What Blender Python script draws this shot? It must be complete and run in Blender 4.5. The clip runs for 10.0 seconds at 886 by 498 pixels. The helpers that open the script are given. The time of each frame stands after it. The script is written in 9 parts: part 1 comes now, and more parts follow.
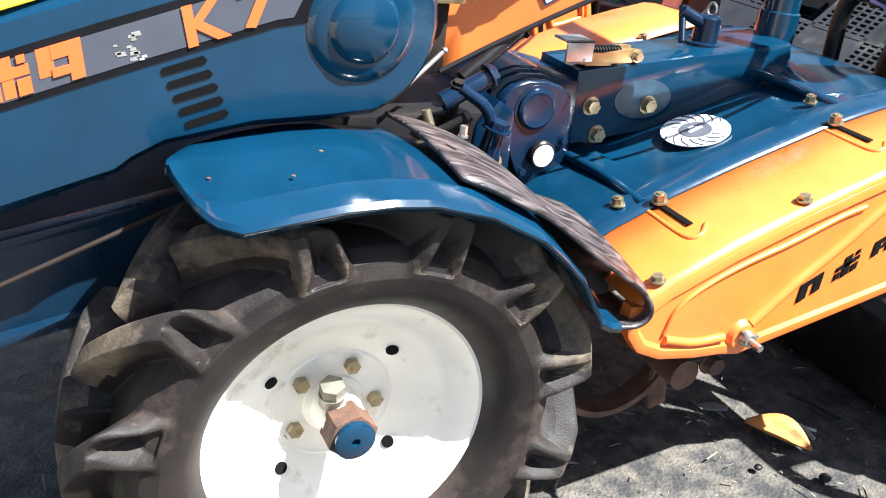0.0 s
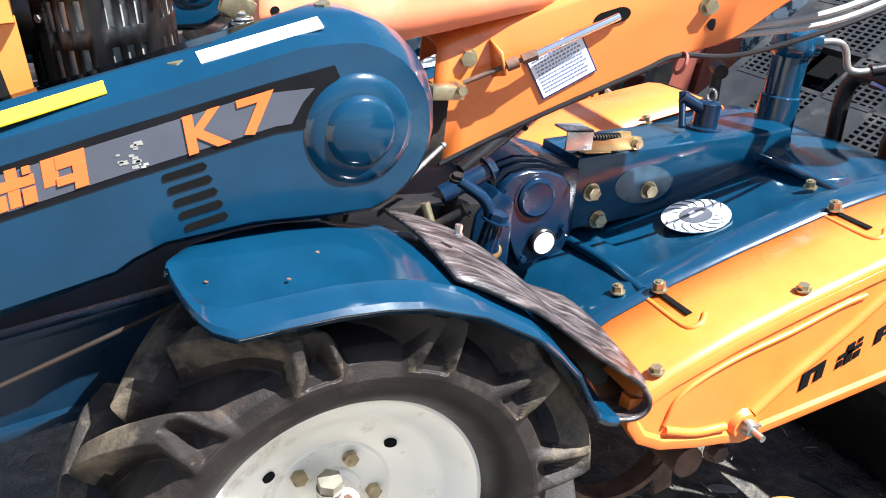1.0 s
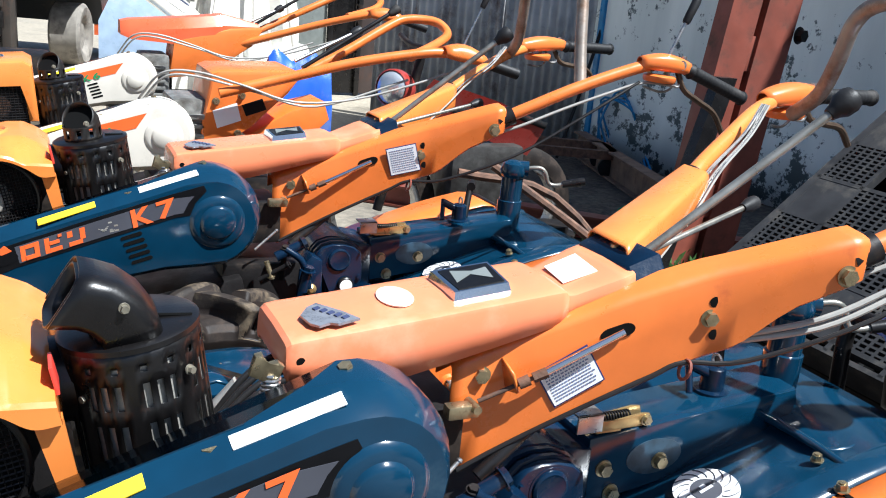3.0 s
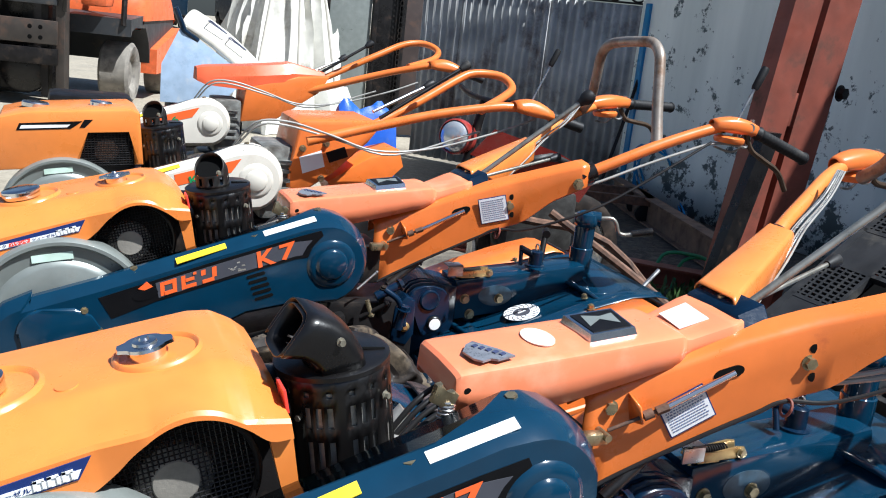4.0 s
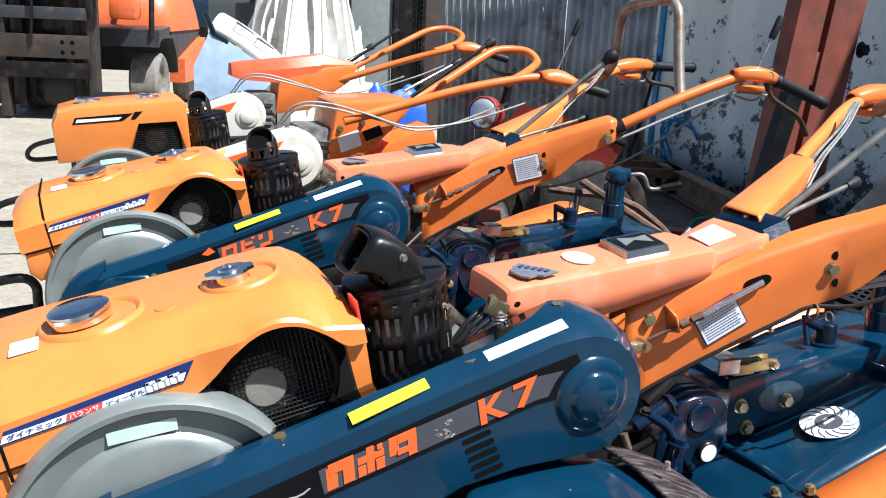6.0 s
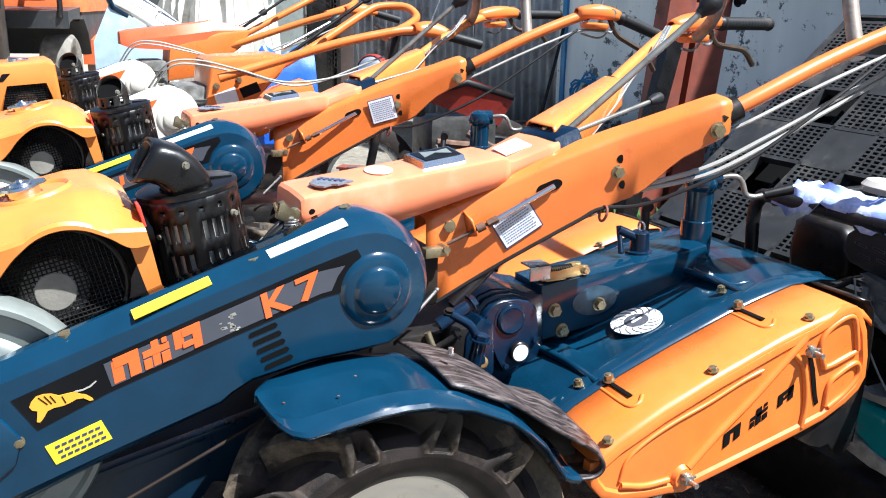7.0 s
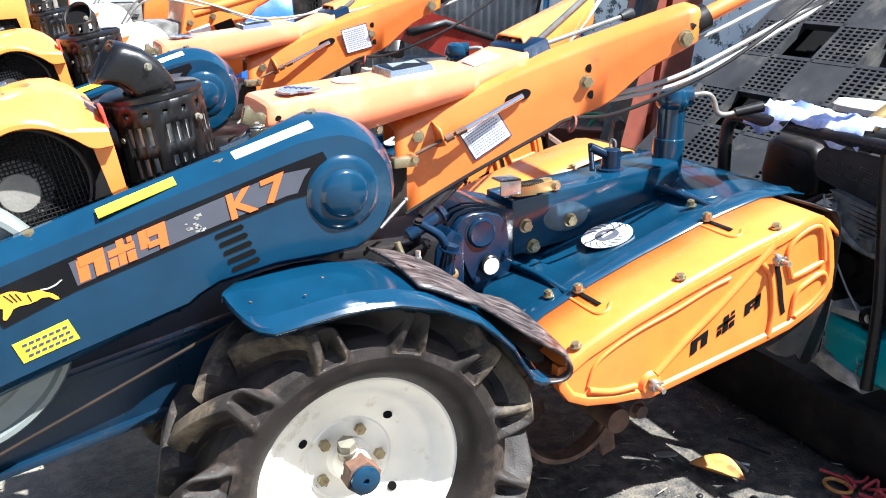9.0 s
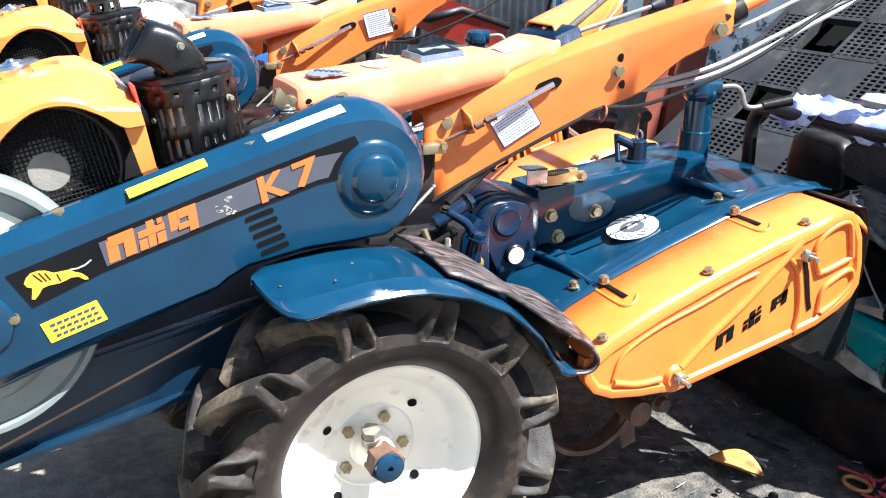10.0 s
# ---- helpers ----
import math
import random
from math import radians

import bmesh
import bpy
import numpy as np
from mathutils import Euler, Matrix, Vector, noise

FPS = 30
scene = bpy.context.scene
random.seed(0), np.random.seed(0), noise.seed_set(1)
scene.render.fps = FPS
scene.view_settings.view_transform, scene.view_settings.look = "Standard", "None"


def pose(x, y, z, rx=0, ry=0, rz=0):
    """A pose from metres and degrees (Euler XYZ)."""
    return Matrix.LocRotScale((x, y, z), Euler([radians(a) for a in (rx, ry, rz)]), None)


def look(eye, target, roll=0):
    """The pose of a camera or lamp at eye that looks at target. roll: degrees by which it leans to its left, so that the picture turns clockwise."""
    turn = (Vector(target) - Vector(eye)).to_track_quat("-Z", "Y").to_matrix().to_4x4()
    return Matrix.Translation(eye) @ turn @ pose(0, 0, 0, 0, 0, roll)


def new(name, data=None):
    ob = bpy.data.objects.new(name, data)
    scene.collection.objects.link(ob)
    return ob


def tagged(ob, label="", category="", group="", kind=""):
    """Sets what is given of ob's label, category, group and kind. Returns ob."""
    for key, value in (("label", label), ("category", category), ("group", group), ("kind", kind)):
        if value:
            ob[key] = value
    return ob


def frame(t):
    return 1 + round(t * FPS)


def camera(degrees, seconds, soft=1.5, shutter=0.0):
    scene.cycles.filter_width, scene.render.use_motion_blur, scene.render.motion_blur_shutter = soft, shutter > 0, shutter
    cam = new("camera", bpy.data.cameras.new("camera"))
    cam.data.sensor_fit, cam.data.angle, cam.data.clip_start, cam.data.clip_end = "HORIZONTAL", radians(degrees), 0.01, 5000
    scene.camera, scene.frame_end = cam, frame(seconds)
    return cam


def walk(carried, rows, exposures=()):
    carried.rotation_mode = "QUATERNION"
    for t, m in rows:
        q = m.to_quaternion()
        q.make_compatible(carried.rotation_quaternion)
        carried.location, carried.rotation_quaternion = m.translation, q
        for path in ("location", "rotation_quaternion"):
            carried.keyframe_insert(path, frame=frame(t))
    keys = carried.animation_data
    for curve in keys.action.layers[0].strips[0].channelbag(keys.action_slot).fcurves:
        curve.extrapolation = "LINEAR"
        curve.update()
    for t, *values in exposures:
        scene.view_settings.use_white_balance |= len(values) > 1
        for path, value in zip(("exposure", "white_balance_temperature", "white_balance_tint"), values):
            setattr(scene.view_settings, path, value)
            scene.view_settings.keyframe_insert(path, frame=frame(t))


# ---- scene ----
# ---- camera ----
cam = camera(52.1, 10.0, soft=1.05)
PATH = [
    (0, (0.289, 0.121, 0.896), (1.161, 1.699, 0.028), 7.4),
    (0.5, (0.304, 0.121, 0.907), (1.156, 1.731, 0.082), 6.9),
    (1, (0.31, 0.117, 0.943), (1.151, 1.764, 0.182), 6.6),
    (1.5, (0.323, 0.128, 0.993), (1.163, 1.8, 0.286), 6.6),
    (2, (0.338, 0.141, 1.077), (1.181, 1.835, 0.43), 6.3),
    (2.5, (0.332, 0.149, 1.154), (1.175, 1.861, 0.559), 5.7),
    (3, (0.298, 0.163, 1.217), (1.123, 1.896, 0.655), 5.4),
    (3.2, (0.268, 0.158, 1.239), (1.073, 1.906, 0.694), 5.5),
    (4.3, (-0.002, 0.057, 1.27), (0.791, 1.83, 0.795), 6.6),
    (4.5, (-0.027, 0.049, 1.278), (0.758, 1.827, 0.806), 6.7),
    (5, (-0.059, 0.025, 1.271), (0.685, 1.823, 0.808), 6.6),
    (5.2, (-0.066, 0.008, 1.246), (0.657, 1.813, 0.776), 6.5),
    (6.3, (0.042, -0.102, 1.183), (0.799, 1.679, 0.677), 1.4),
    (6.5, (0.088, -0.156, 1.171), (0.869, 1.611, 0.655), 1.2),
    (7, (0.161, -0.239, 1.113), (0.997, 1.498, 0.579), 0.9),
    (7.5, (0.167, -0.253, 1.065), (1.008, 1.473, 0.508), 0.7),
    (8, (0.181, -0.26, 1.055), (1.02, 1.459, 0.471), 0.5),
    (8.5, (0.185, -0.268, 1.049), (1.035, 1.44, 0.449), 0.5),
    (9, (0.177, -0.279, 1.033), (1.028, 1.423, 0.416), 0.6),
    (9.5, (0.174, -0.282, 1.027), (1.02, 1.414, 0.389), 0.8),
    (10, (0.146, -0.25, 1.027), (0.989, 1.447, 0.386), 1.8),
]
EXPOSURES = [(0, 2.12), (1.0, 2.06), (1.5, 1.78), (2.0, 1.5), (3.0, 1.15), (4.5, 0.80), (5.2, 0.78), (6.5, 1.27), (7.5, 1.66), (8.5, 2.0), (9.5, 2.12), (10, 2.12)]
walk(cam, [(t, look(eye, target, roll)) for t, eye, target, roll in PATH], [(t, e, 5600, 8) for t, e in EXPOSURES])

# ---- light ----
SUN = Vector((0.43, -0.45, 1.0)).normalized()      # towards the sun
world = bpy.data.worlds.new("sky")
scene.world = world
world.use_nodes = True
wn = world.node_tree
wn.nodes.clear()
w_out = wn.nodes.new("ShaderNodeOutputWorld")
w_bg = wn.nodes.new("ShaderNodeBackground")
w_sky = wn.nodes.new("ShaderNodeTexSky")
w_sky.sky_type = "NISHITA"
w_sky.sun_disc = False
w_sky.sun_elevation = math.asin(SUN.z)
w_sky.sun_rotation = math.atan2(SUN.x, SUN.y)
w_sky.dust_density = 2.0
w_bg.inputs["Strength"].default_value = 0.043
wn.links.new(w_sky.outputs[0], w_bg.inputs["Color"])
wn.links.new(w_bg.outputs[0], w_out.inputs["Surface"])
sun = new("sun", bpy.data.lights.new("sun", "SUN"))
sun.data.energy = 5.0
sun.data.angle = radians(0.53)
sun.data.color = (1.0, 0.95, 0.86)
sun.matrix_world = look(SUN * 30, (0, 0, 0))

# ---- materials ----


def nodes_of(name):
    m = bpy.data.materials.new(name)
    m.use_nodes = True
    return m, m.node_tree.nodes, m.node_tree.links, m.node_tree.nodes["Principled BSDF"]


def surface(name, base, rough=0.45, metal=0.0, scale=18.0, vary=0.18, bump=0.04, fine=260.0, stain=None,
            stain_amount=0.35, stain_scale=7.0, coat=0.0, rough_vary=0.18, island=False, spec=0.5):
    """Procedural surface: two scales of colour change, stains of a second colour, uneven gloss and fine relief."""
    m, n, l, b = nodes_of(name)
    geo = n.new("ShaderNodeNewGeometry")
    pos = geo.outputs["Position"]
    n1 = n.new("ShaderNodeTexNoise")
    n1.inputs["Scale"].default_value = scale
    n1.inputs["Detail"].default_value = 6
    n2 = n.new("ShaderNodeTexNoise")
    n2.inputs["Scale"].default_value = stain_scale
    n2.inputs["Detail"].default_value = 9
    n2.inputs["Roughness"].default_value = 0.68
    n3 = n.new("ShaderNodeTexNoise")
    n3.inputs["Scale"].default_value = fine
    n3.inputs["Detail"].default_value = 3
    for k in (n1, n2, n3):
        l.new(pos, k.inputs["Vector"])
    hsv = n.new("ShaderNodeHueSaturation")
    hsv.inputs["Color"].default_value = (*base, 1)
    rng = n.new("ShaderNodeMapRange")
    rng.inputs["To Min"].default_value = 1 - vary
    rng.inputs["To Max"].default_value = 1 + vary
    rng.inputs["From Min"].default_value = 0.3
    rng.inputs["From Max"].default_value = 0.7
    l.new(n1.outputs["Fac"], rng.inputs["Value"])
    l.new(rng.outputs[0], hsv.inputs["Value"])
    col = hsv.outputs["Color"]
    if island:
        h2 = n.new("ShaderNodeHueSaturation")
        r2 = n.new("ShaderNodeMapRange")
        r2.inputs["To Min"].default_value, r2.inputs["To Max"].default_value = 0.7, 1.3
        l.new(geo.outputs["Random Per Island"], r2.inputs["Value"])
        l.new(r2.outputs[0], h2.inputs["Value"])
        l.new(col, h2.inputs["Color"])
        col = h2.outputs["Color"]
    if stain is not None:
        ramp = n.new("ShaderNodeMapRange")
        ramp.inputs["From Min"].default_value = 0.64 - 0.30 * stain_amount
        ramp.inputs["From Max"].default_value = 0.76 - 0.18 * stain_amount
        l.new(n2.outputs["Fac"], ramp.inputs["Value"])
        mix = n.new("ShaderNodeMix")
        mix.data_type = "RGBA"
        l.new(ramp.outputs[0], mix.inputs["Factor"])
        l.new(col, mix.inputs["A"])
        mix.inputs["B"].default_value = (*stain, 1)
        col = mix.outputs["Result"]
    l.new(col, b.inputs["Base Color"])
    rr = n.new("ShaderNodeMapRange")
    rr.inputs["To Min"].default_value = max(0.03, rough - rough_vary)
    rr.inputs["To Max"].default_value = min(1, rough + rough_vary)
    rr.inputs["From Min"].default_value, rr.inputs["From Max"].default_value = 0.3, 0.7
    l.new(n2.outputs["Fac"], rr.inputs["Value"])
    l.new(rr.outputs[0], b.inputs["Roughness"])
    b.inputs["Metallic"].default_value = metal
    b.inputs["Specular IOR Level"].default_value = spec
    b.inputs["Coat Weight"].default_value = coat
    b.inputs["Coat Roughness"].default_value = 0.12
    if bump:
        mixb = n.new("ShaderNodeMath")
        mixb.operation = "MULTIPLY_ADD"
        l.new(n3.outputs["Fac"], mixb.inputs[0])
        mixb.inputs[1].default_value = 0.35
        l.new(n1.outputs["Fac"], mixb.inputs[2])
        bp = n.new("ShaderNodeBump")
        bp.inputs["Strength"].default_value = bump
        bp.inputs["Distance"].default_value = 0.01
        l.new(mixb.outputs[0], bp.inputs["Height"])
        l.new(bp.outputs[0], b.inputs["Normal"])
    return m


M_BLUE = surface("blue enamel", (0.0036, 0.0275, 0.058), 0.13, vary=0.12, bump=0.015, stain=(0.02, 0.05, 0.08), stain_amount=0.03, coat=0.0, rough_vary=0.06, spec=0.62)
M_BLUE_DIRTY = surface("dusty blue enamel", (0.004, 0.018, 0.038), 0.36, vary=0.2, bump=0.05, stain=(0.03, 0.032, 0.036), stain_amount=0.25)
M_NAVY = surface("navy cast iron", (0.003, 0.0135, 0.034), 0.18, vary=0.25, bump=0.06, stain=(0.03, 0.03, 0.035), stain_amount=0.3, spec=0.4)
M_ARM = surface("orange arm paint", (0.70, 0.172, 0.030), 0.34, vary=0.07, bump=0.012, stain=(0.50, 0.10, 0.02), stain_amount=0.12, coat=0.25)
M_HOOD = surface("sun-faded orange plastic", (0.80, 0.235, 0.105), 0.36, scale=9, vary=0.07, bump=0.012, stain=(0.82, 0.31, 0.17), stain_amount=0.3, coat=0.15)
M_ENGINE = surface("orange engine paint", (0.74, 0.225, 0.042), 0.32, vary=0.06, bump=0.012, stain=(0.60, 0.18, 0.03), stain_amount=0.1, coat=0.3)
M_ROTARY = surface("yellow-orange guard paint", (0.76, 0.178, 0.026), 0.36, vary=0.08, bump=0.015, stain=(0.62, 0.16, 0.02), stain_amount=0.15, coat=0.2)
M_TYRE = surface("dusty tyre rubber", (0.018, 0.0135, 0.0115), 0.6, scale=14, vary=0.35, bump=0.15, fine=420, stain=(0.060, 0.042, 0.031), stain_amount=0.45, stain_scale=11, spec=0.25)
M_LUG = surface("muddy tread rubber", (0.026, 0.021, 0.018), 0.66, scale=20, vary=0.35, bump=0.2, fine=380, stain=(0.19, 0.145, 0.095), stain_amount=0.52, stain_scale=9, spec=0.25)
M_RIM = surface("cream wheel paint", (0.90, 0.84, 0.72), 0.40, vary=0.05, bump=0.03, stain=(0.55, 0.44, 0.30), stain_amount=0.16, stain_scale=14)
M_BLACK = surface("black paint", (0.010, 0.009, 0.009), 0.32, vary=0.3, bump=0.04, stain=(0.05, 0.03, 0.02), stain_amount=0.2, spec=0.35)
M_MUFF = surface("black heat-worn steel", (0.005, 0.0045, 0.0045), 0.32, vary=0.3, bump=0.06, stain=(0.05, 0.022, 0.012), stain_amount=0.16, stain_scale=10, rough_vary=0.08)
M_SOOT = surface("sooty black steel", (0.007, 0.006, 0.005), 0.55, vary=0.3, bump=0.05, stain=(0.05, 0.025, 0.015), stain_amount=0.25, stain_scale=10)
M_GRIP = surface("black grip rubber", (0.012, 0.012, 0.013), 0.55, bump=0.1, stain=(0.06, 0.055, 0.05), stain_amount=0.25, spec=0.3)
M_DARK = surface("oily dark metal", (0.010, 0.009, 0.009), 0.5, vary=0.4, bump=0.1, stain=(0.045, 0.032, 0.023), stain_amount=0.4, spec=0.2)
M_ZINC = surface("yellow zinc bolt", (0.40, 0.33, 0.20), 0.36, metal=0.85, scale=60, vary=0.25, bump=0.05, stain=(0.20, 0.12, 0.06), stain_amount=0.3, stain_scale=40)
M_STEEL = surface("bare steel", (0.50, 0.49, 0.47), 0.34, metal=0.9, scale=40, vary=0.2, bump=0.04, stain=(0.22, 0.15, 0.10), stain_amount=0.2, stain_scale=25)
M_CHROME = surface("chrome", (0.72, 0.72, 0.73), 0.14, metal=1.0, scale=30, vary=0.1, bump=0.01, rough_vary=0.08)
M_RUST = surface("rusty steel", (0.13, 0.065, 0.038), 0.75, scale=30, vary=0.4, bump=0.2, stain=(0.05, 0.035, 0.03), stain_amount=0.5, stain_scale=18)
M_BRASS = surface("brass plated clip", (0.45, 0.30, 0.12), 0.35, metal=0.7, scale=30, vary=0.2, stain=(0.20, 0.11, 0.05), stain_amount=0.3)
M_GREY = surface("silver flywheel paint", (0.23, 0.25, 0.235), 0.38, metal=0.3, vary=0.1, bump=0.03, stain=(0.20, 0.19, 0.17), stain_amount=0.2)
M_ALU = surface("cast aluminium", (0.48, 0.46, 0.41), 0.5, metal=0.5, scale=40, vary=0.3, bump=0.12, stain=(0.13, 0.10, 0.07), stain_amount=0.5)
M_WHITE = surface("white paint", (0.64, 0.60, 0.52), 0.35, vary=0.05, bump=0.015, stain=(0.55, 0.50, 0.42), stain_amount=0.18)
M_PAPER = surface("white sticker", (0.80, 0.80, 0.80), 0.45, vary=0.03, bump=0.0)
M_FADED = surface("faded sticker", (0.80, 0.56, 0.45), 0.5, scale=60, vary=0.12, bump=0.0, stain=(0.8, 0.75, 0.7), stain_amount=0.5, stain_scale=40)
M_PRINT = surface("grey-blue print", (0.16, 0.19, 0.30), 0.45, bump=0.0)
M_INK = surface("dark ink", (0.04, 0.05, 0.11), 0.45, bump=0.0)
M_YELLOW = surface("yellow sticker", (0.86, 0.62, 0.02), 0.42, vary=0.04, bump=0.0)
M_BANDGREY = surface("grey decal", (0.060, 0.062, 0.076), 0.40, vary=0.08, bump=0.0)
M_BANDBLACK = surface("black decal", (0.004, 0.004, 0.005), 0.45, vary=0.1, bump=0.0, spec=0.2)
M_LETTER = surface("orange-red decal", (0.86, 0.13, 0.025), 0.40, vary=0.05, bump=0.0)
M_GOLD = surface("golden decal", (0.85, 0.36, 0.03), 0.40, vary=0.1, bump=0.0)
M_NAVYDECAL = surface("navy decal", (0.012, 0.03, 0.14), 0.35, vary=0.05, bump=0.0)
M_REDDECAL = surface("red decal", (0.70, 0.06, 0.04), 0.40, bump=0.0)
M_GREENDECAL = surface("green decal", (0.03, 0.25, 0.09), 0.40, bump=0.0)
M_PALEGREEN = surface("pale green sticker", (0.55, 0.70, 0.60), 0.45, bump=0.0)
M_FAINT = surface("worn grey-blue sticker", (0.025, 0.055, 0.085), 0.4, scale=40, vary=0.5, bump=0.0)
M_BADGE = surface("silver badge", (0.26, 0.27, 0.30), 0.35, metal=0.4, scale=60, vary=0.3, bump=0.02, stain=(0.10, 0.11, 0.14), stain_amount=0.35, stain_scale=60)
M_CABLE = surface("grey cable sheath", (0.30, 0.29, 0.265), 0.45, vary=0.15, bump=0.05, stain=(0.13, 0.11, 0.09), stain_amount=0.3)
M_BLACKCABLE = surface("black cable sheath", (0.015, 0.014, 0.014), 0.45, bump=0.05, spec=0.3)
# near-black colour in place of the shade inside holes, slots, seams and cut-outs
M_HOLE = surface("painted hole shade", (0.004, 0.004, 0.004), 0.9, bump=0.0, spec=0.1)
M_TEAL = surface("teal paint", (0.01, 0.27, 0.29), 0.35, vary=0.1, stain=(0.12, 0.16, 0.14), stain_amount=0.25, coat=0.2)
M_PLASTIC = surface("dusty black plastic", (0.030, 0.030, 0.031), 0.55, scale=12, vary=0.3, bump=0.05, stain=(0.085, 0.078, 0.068), stain_amount=0.4, spec=0.3)
M_ENGINEGREY = surface("oily grey casting", (0.20, 0.20, 0.185), 0.5, metal=0.3, scale=40, vary=0.35, bump=0.15, stain=(0.05, 0.04, 0.03), stain_amount=0.5)
M_GREASE = surface("greasy engine casting", (0.05, 0.048, 0.045), 0.5, metal=0.2, scale=30, vary=0.4, bump=0.2, stain=(0.015, 0.012, 0.01), stain_amount=0.5)
M_REDIRON = surface("red-oxide iron", (0.21, 0.055, 0.034), 0.55, scale=9, vary=0.2, bump=0.06, stain=(0.10, 0.04, 0.025), stain_amount=0.3)
M_CLOTH = surface("blue and white cloth", (0.30, 0.38, 0.75), 0.8, scale=22, vary=0.3, bump=0.2, stain=(0.75, 0.78, 0.85), stain_amount=0.55, stain_scale=14)
M_TARP = surface("grey-white tarpaulin", (0.72, 0.70, 0.63), 0.7, scale=5, vary=0.2, bump=0.25, stain=(0.46, 0.42, 0.35), stain_amount=0.3, stain_scale=4)
M_LEAF = surface("dry leaf", (0.52, 0.22, 0.05), 0.6, scale=60, vary=0.3, bump=0.1, stain=(0.15, 0.07, 0.03), stain_amount=0.25, stain_scale=40)
M_ROPE = surface("red string", (0.45, 0.05, 0.05), 0.8, scale=80, vary=0.4, bump=0.3)
M_BLUEPOST = surface("blue painted iron", (0.015, 0.19, 0.42), 0.4, scale=9, vary=0.2, stain=(0.10, 0.05, 0.03), stain_amount=0.2)
M_FORKORANGE = surface("forklift orange", (0.72, 0.14, 0.04), 0.4, vary=0.12, stain=(0.35, 0.12, 0.05), stain_amount=0.25)
M_GREYTYRE = surface("sun-bleached tyre", (0.22, 0.20, 0.17), 0.8, scale=9, vary=0.3, bump=0.15, stain=(0.10, 0.09, 0.08), stain_amount=0.4)
M_GLASS = surface("headlamp glass", (0.65, 0.68, 0.70), 0.08, metal=0.6, vary=0.1, bump=0.0)
M_REDPLASTIC = surface("red motorbike plastic", (0.33, 0.035, 0.025), 0.28, vary=0.1, stain=(0.25, 0.10, 0.08), stain_amount=0.2, coat=0.4)


def concrete():
    m, n, l, b = nodes_of("stained yard concrete")
    geo = n.new("ShaderNodeNewGeometry")
    big = n.new("ShaderNodeTexNoise")
    big.inputs["Scale"].default_value = 1.6
    big.inputs["Detail"].default_value = 8
    big.inputs["Roughness"].default_value = 0.62
    mid = n.new("ShaderNodeTexNoise")
    mid.inputs["Scale"].default_value = 22
    mid.inputs["Detail"].default_value = 9
    mid.inputs["Roughness"].default_value = 0.7
    grit = n.new("ShaderNodeTexVoronoi")
    grit.inputs["Scale"].default_value = 160
    for k in (big, mid, grit):
        l.new(geo.outputs["Position"], k.inputs["Vector"])
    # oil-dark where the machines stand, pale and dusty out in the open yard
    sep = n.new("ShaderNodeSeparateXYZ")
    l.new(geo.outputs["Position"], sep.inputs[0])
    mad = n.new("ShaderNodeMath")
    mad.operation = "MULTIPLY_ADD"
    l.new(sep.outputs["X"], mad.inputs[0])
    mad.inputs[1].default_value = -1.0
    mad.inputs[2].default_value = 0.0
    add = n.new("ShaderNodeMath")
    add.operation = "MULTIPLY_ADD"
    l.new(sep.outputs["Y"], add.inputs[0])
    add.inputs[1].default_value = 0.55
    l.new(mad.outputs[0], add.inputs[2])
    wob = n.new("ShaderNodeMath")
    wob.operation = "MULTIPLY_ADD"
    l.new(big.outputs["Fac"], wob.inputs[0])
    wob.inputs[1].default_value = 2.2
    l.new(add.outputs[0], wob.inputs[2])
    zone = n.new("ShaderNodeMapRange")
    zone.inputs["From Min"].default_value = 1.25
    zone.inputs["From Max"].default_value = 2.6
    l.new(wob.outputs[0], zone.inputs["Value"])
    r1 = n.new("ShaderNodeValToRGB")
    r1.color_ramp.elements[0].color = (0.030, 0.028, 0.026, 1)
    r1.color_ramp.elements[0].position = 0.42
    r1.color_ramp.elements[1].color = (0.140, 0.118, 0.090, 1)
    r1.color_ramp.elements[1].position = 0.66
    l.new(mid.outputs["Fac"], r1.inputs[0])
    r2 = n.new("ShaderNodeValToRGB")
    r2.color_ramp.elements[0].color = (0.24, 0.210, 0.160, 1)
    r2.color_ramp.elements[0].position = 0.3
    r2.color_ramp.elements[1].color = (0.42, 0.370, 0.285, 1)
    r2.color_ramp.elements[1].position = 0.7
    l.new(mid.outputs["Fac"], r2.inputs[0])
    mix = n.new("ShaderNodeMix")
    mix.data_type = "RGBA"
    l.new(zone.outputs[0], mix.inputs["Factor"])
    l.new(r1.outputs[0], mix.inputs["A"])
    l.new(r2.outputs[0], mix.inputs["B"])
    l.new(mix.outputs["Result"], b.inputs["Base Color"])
    rr = n.new("ShaderNodeMapRange")
    rr.inputs["From Min"].default_value, rr.inputs["From Max"].default_value = 0.35, 0.6
    rr.inputs["To Min"].default_value, rr.inputs["To Max"].default_value = 0.38, 0.85
    l.new(big.outputs["Fac"], rr.inputs["Value"])
    l.new(rr.outputs[0], b.inputs["Roughness"])
    s = n.new("ShaderNodeMath")
    s.operation = "MULTIPLY_ADD"
    l.new(grit.outputs["Distance"], s.inputs[0])
    s.inputs[1].default_value = 0.5
    l.new(mid.outputs["Fac"], s.inputs[2])
    bp = n.new("ShaderNodeBump")
    bp.inputs["Strength"].default_value = 0.5
    bp.inputs["Distance"].default_value = 0.012
    l.new(s.outputs[0], bp.inputs["Height"])
    l.new(bp.outputs[0], b.inputs["Normal"])
    return m


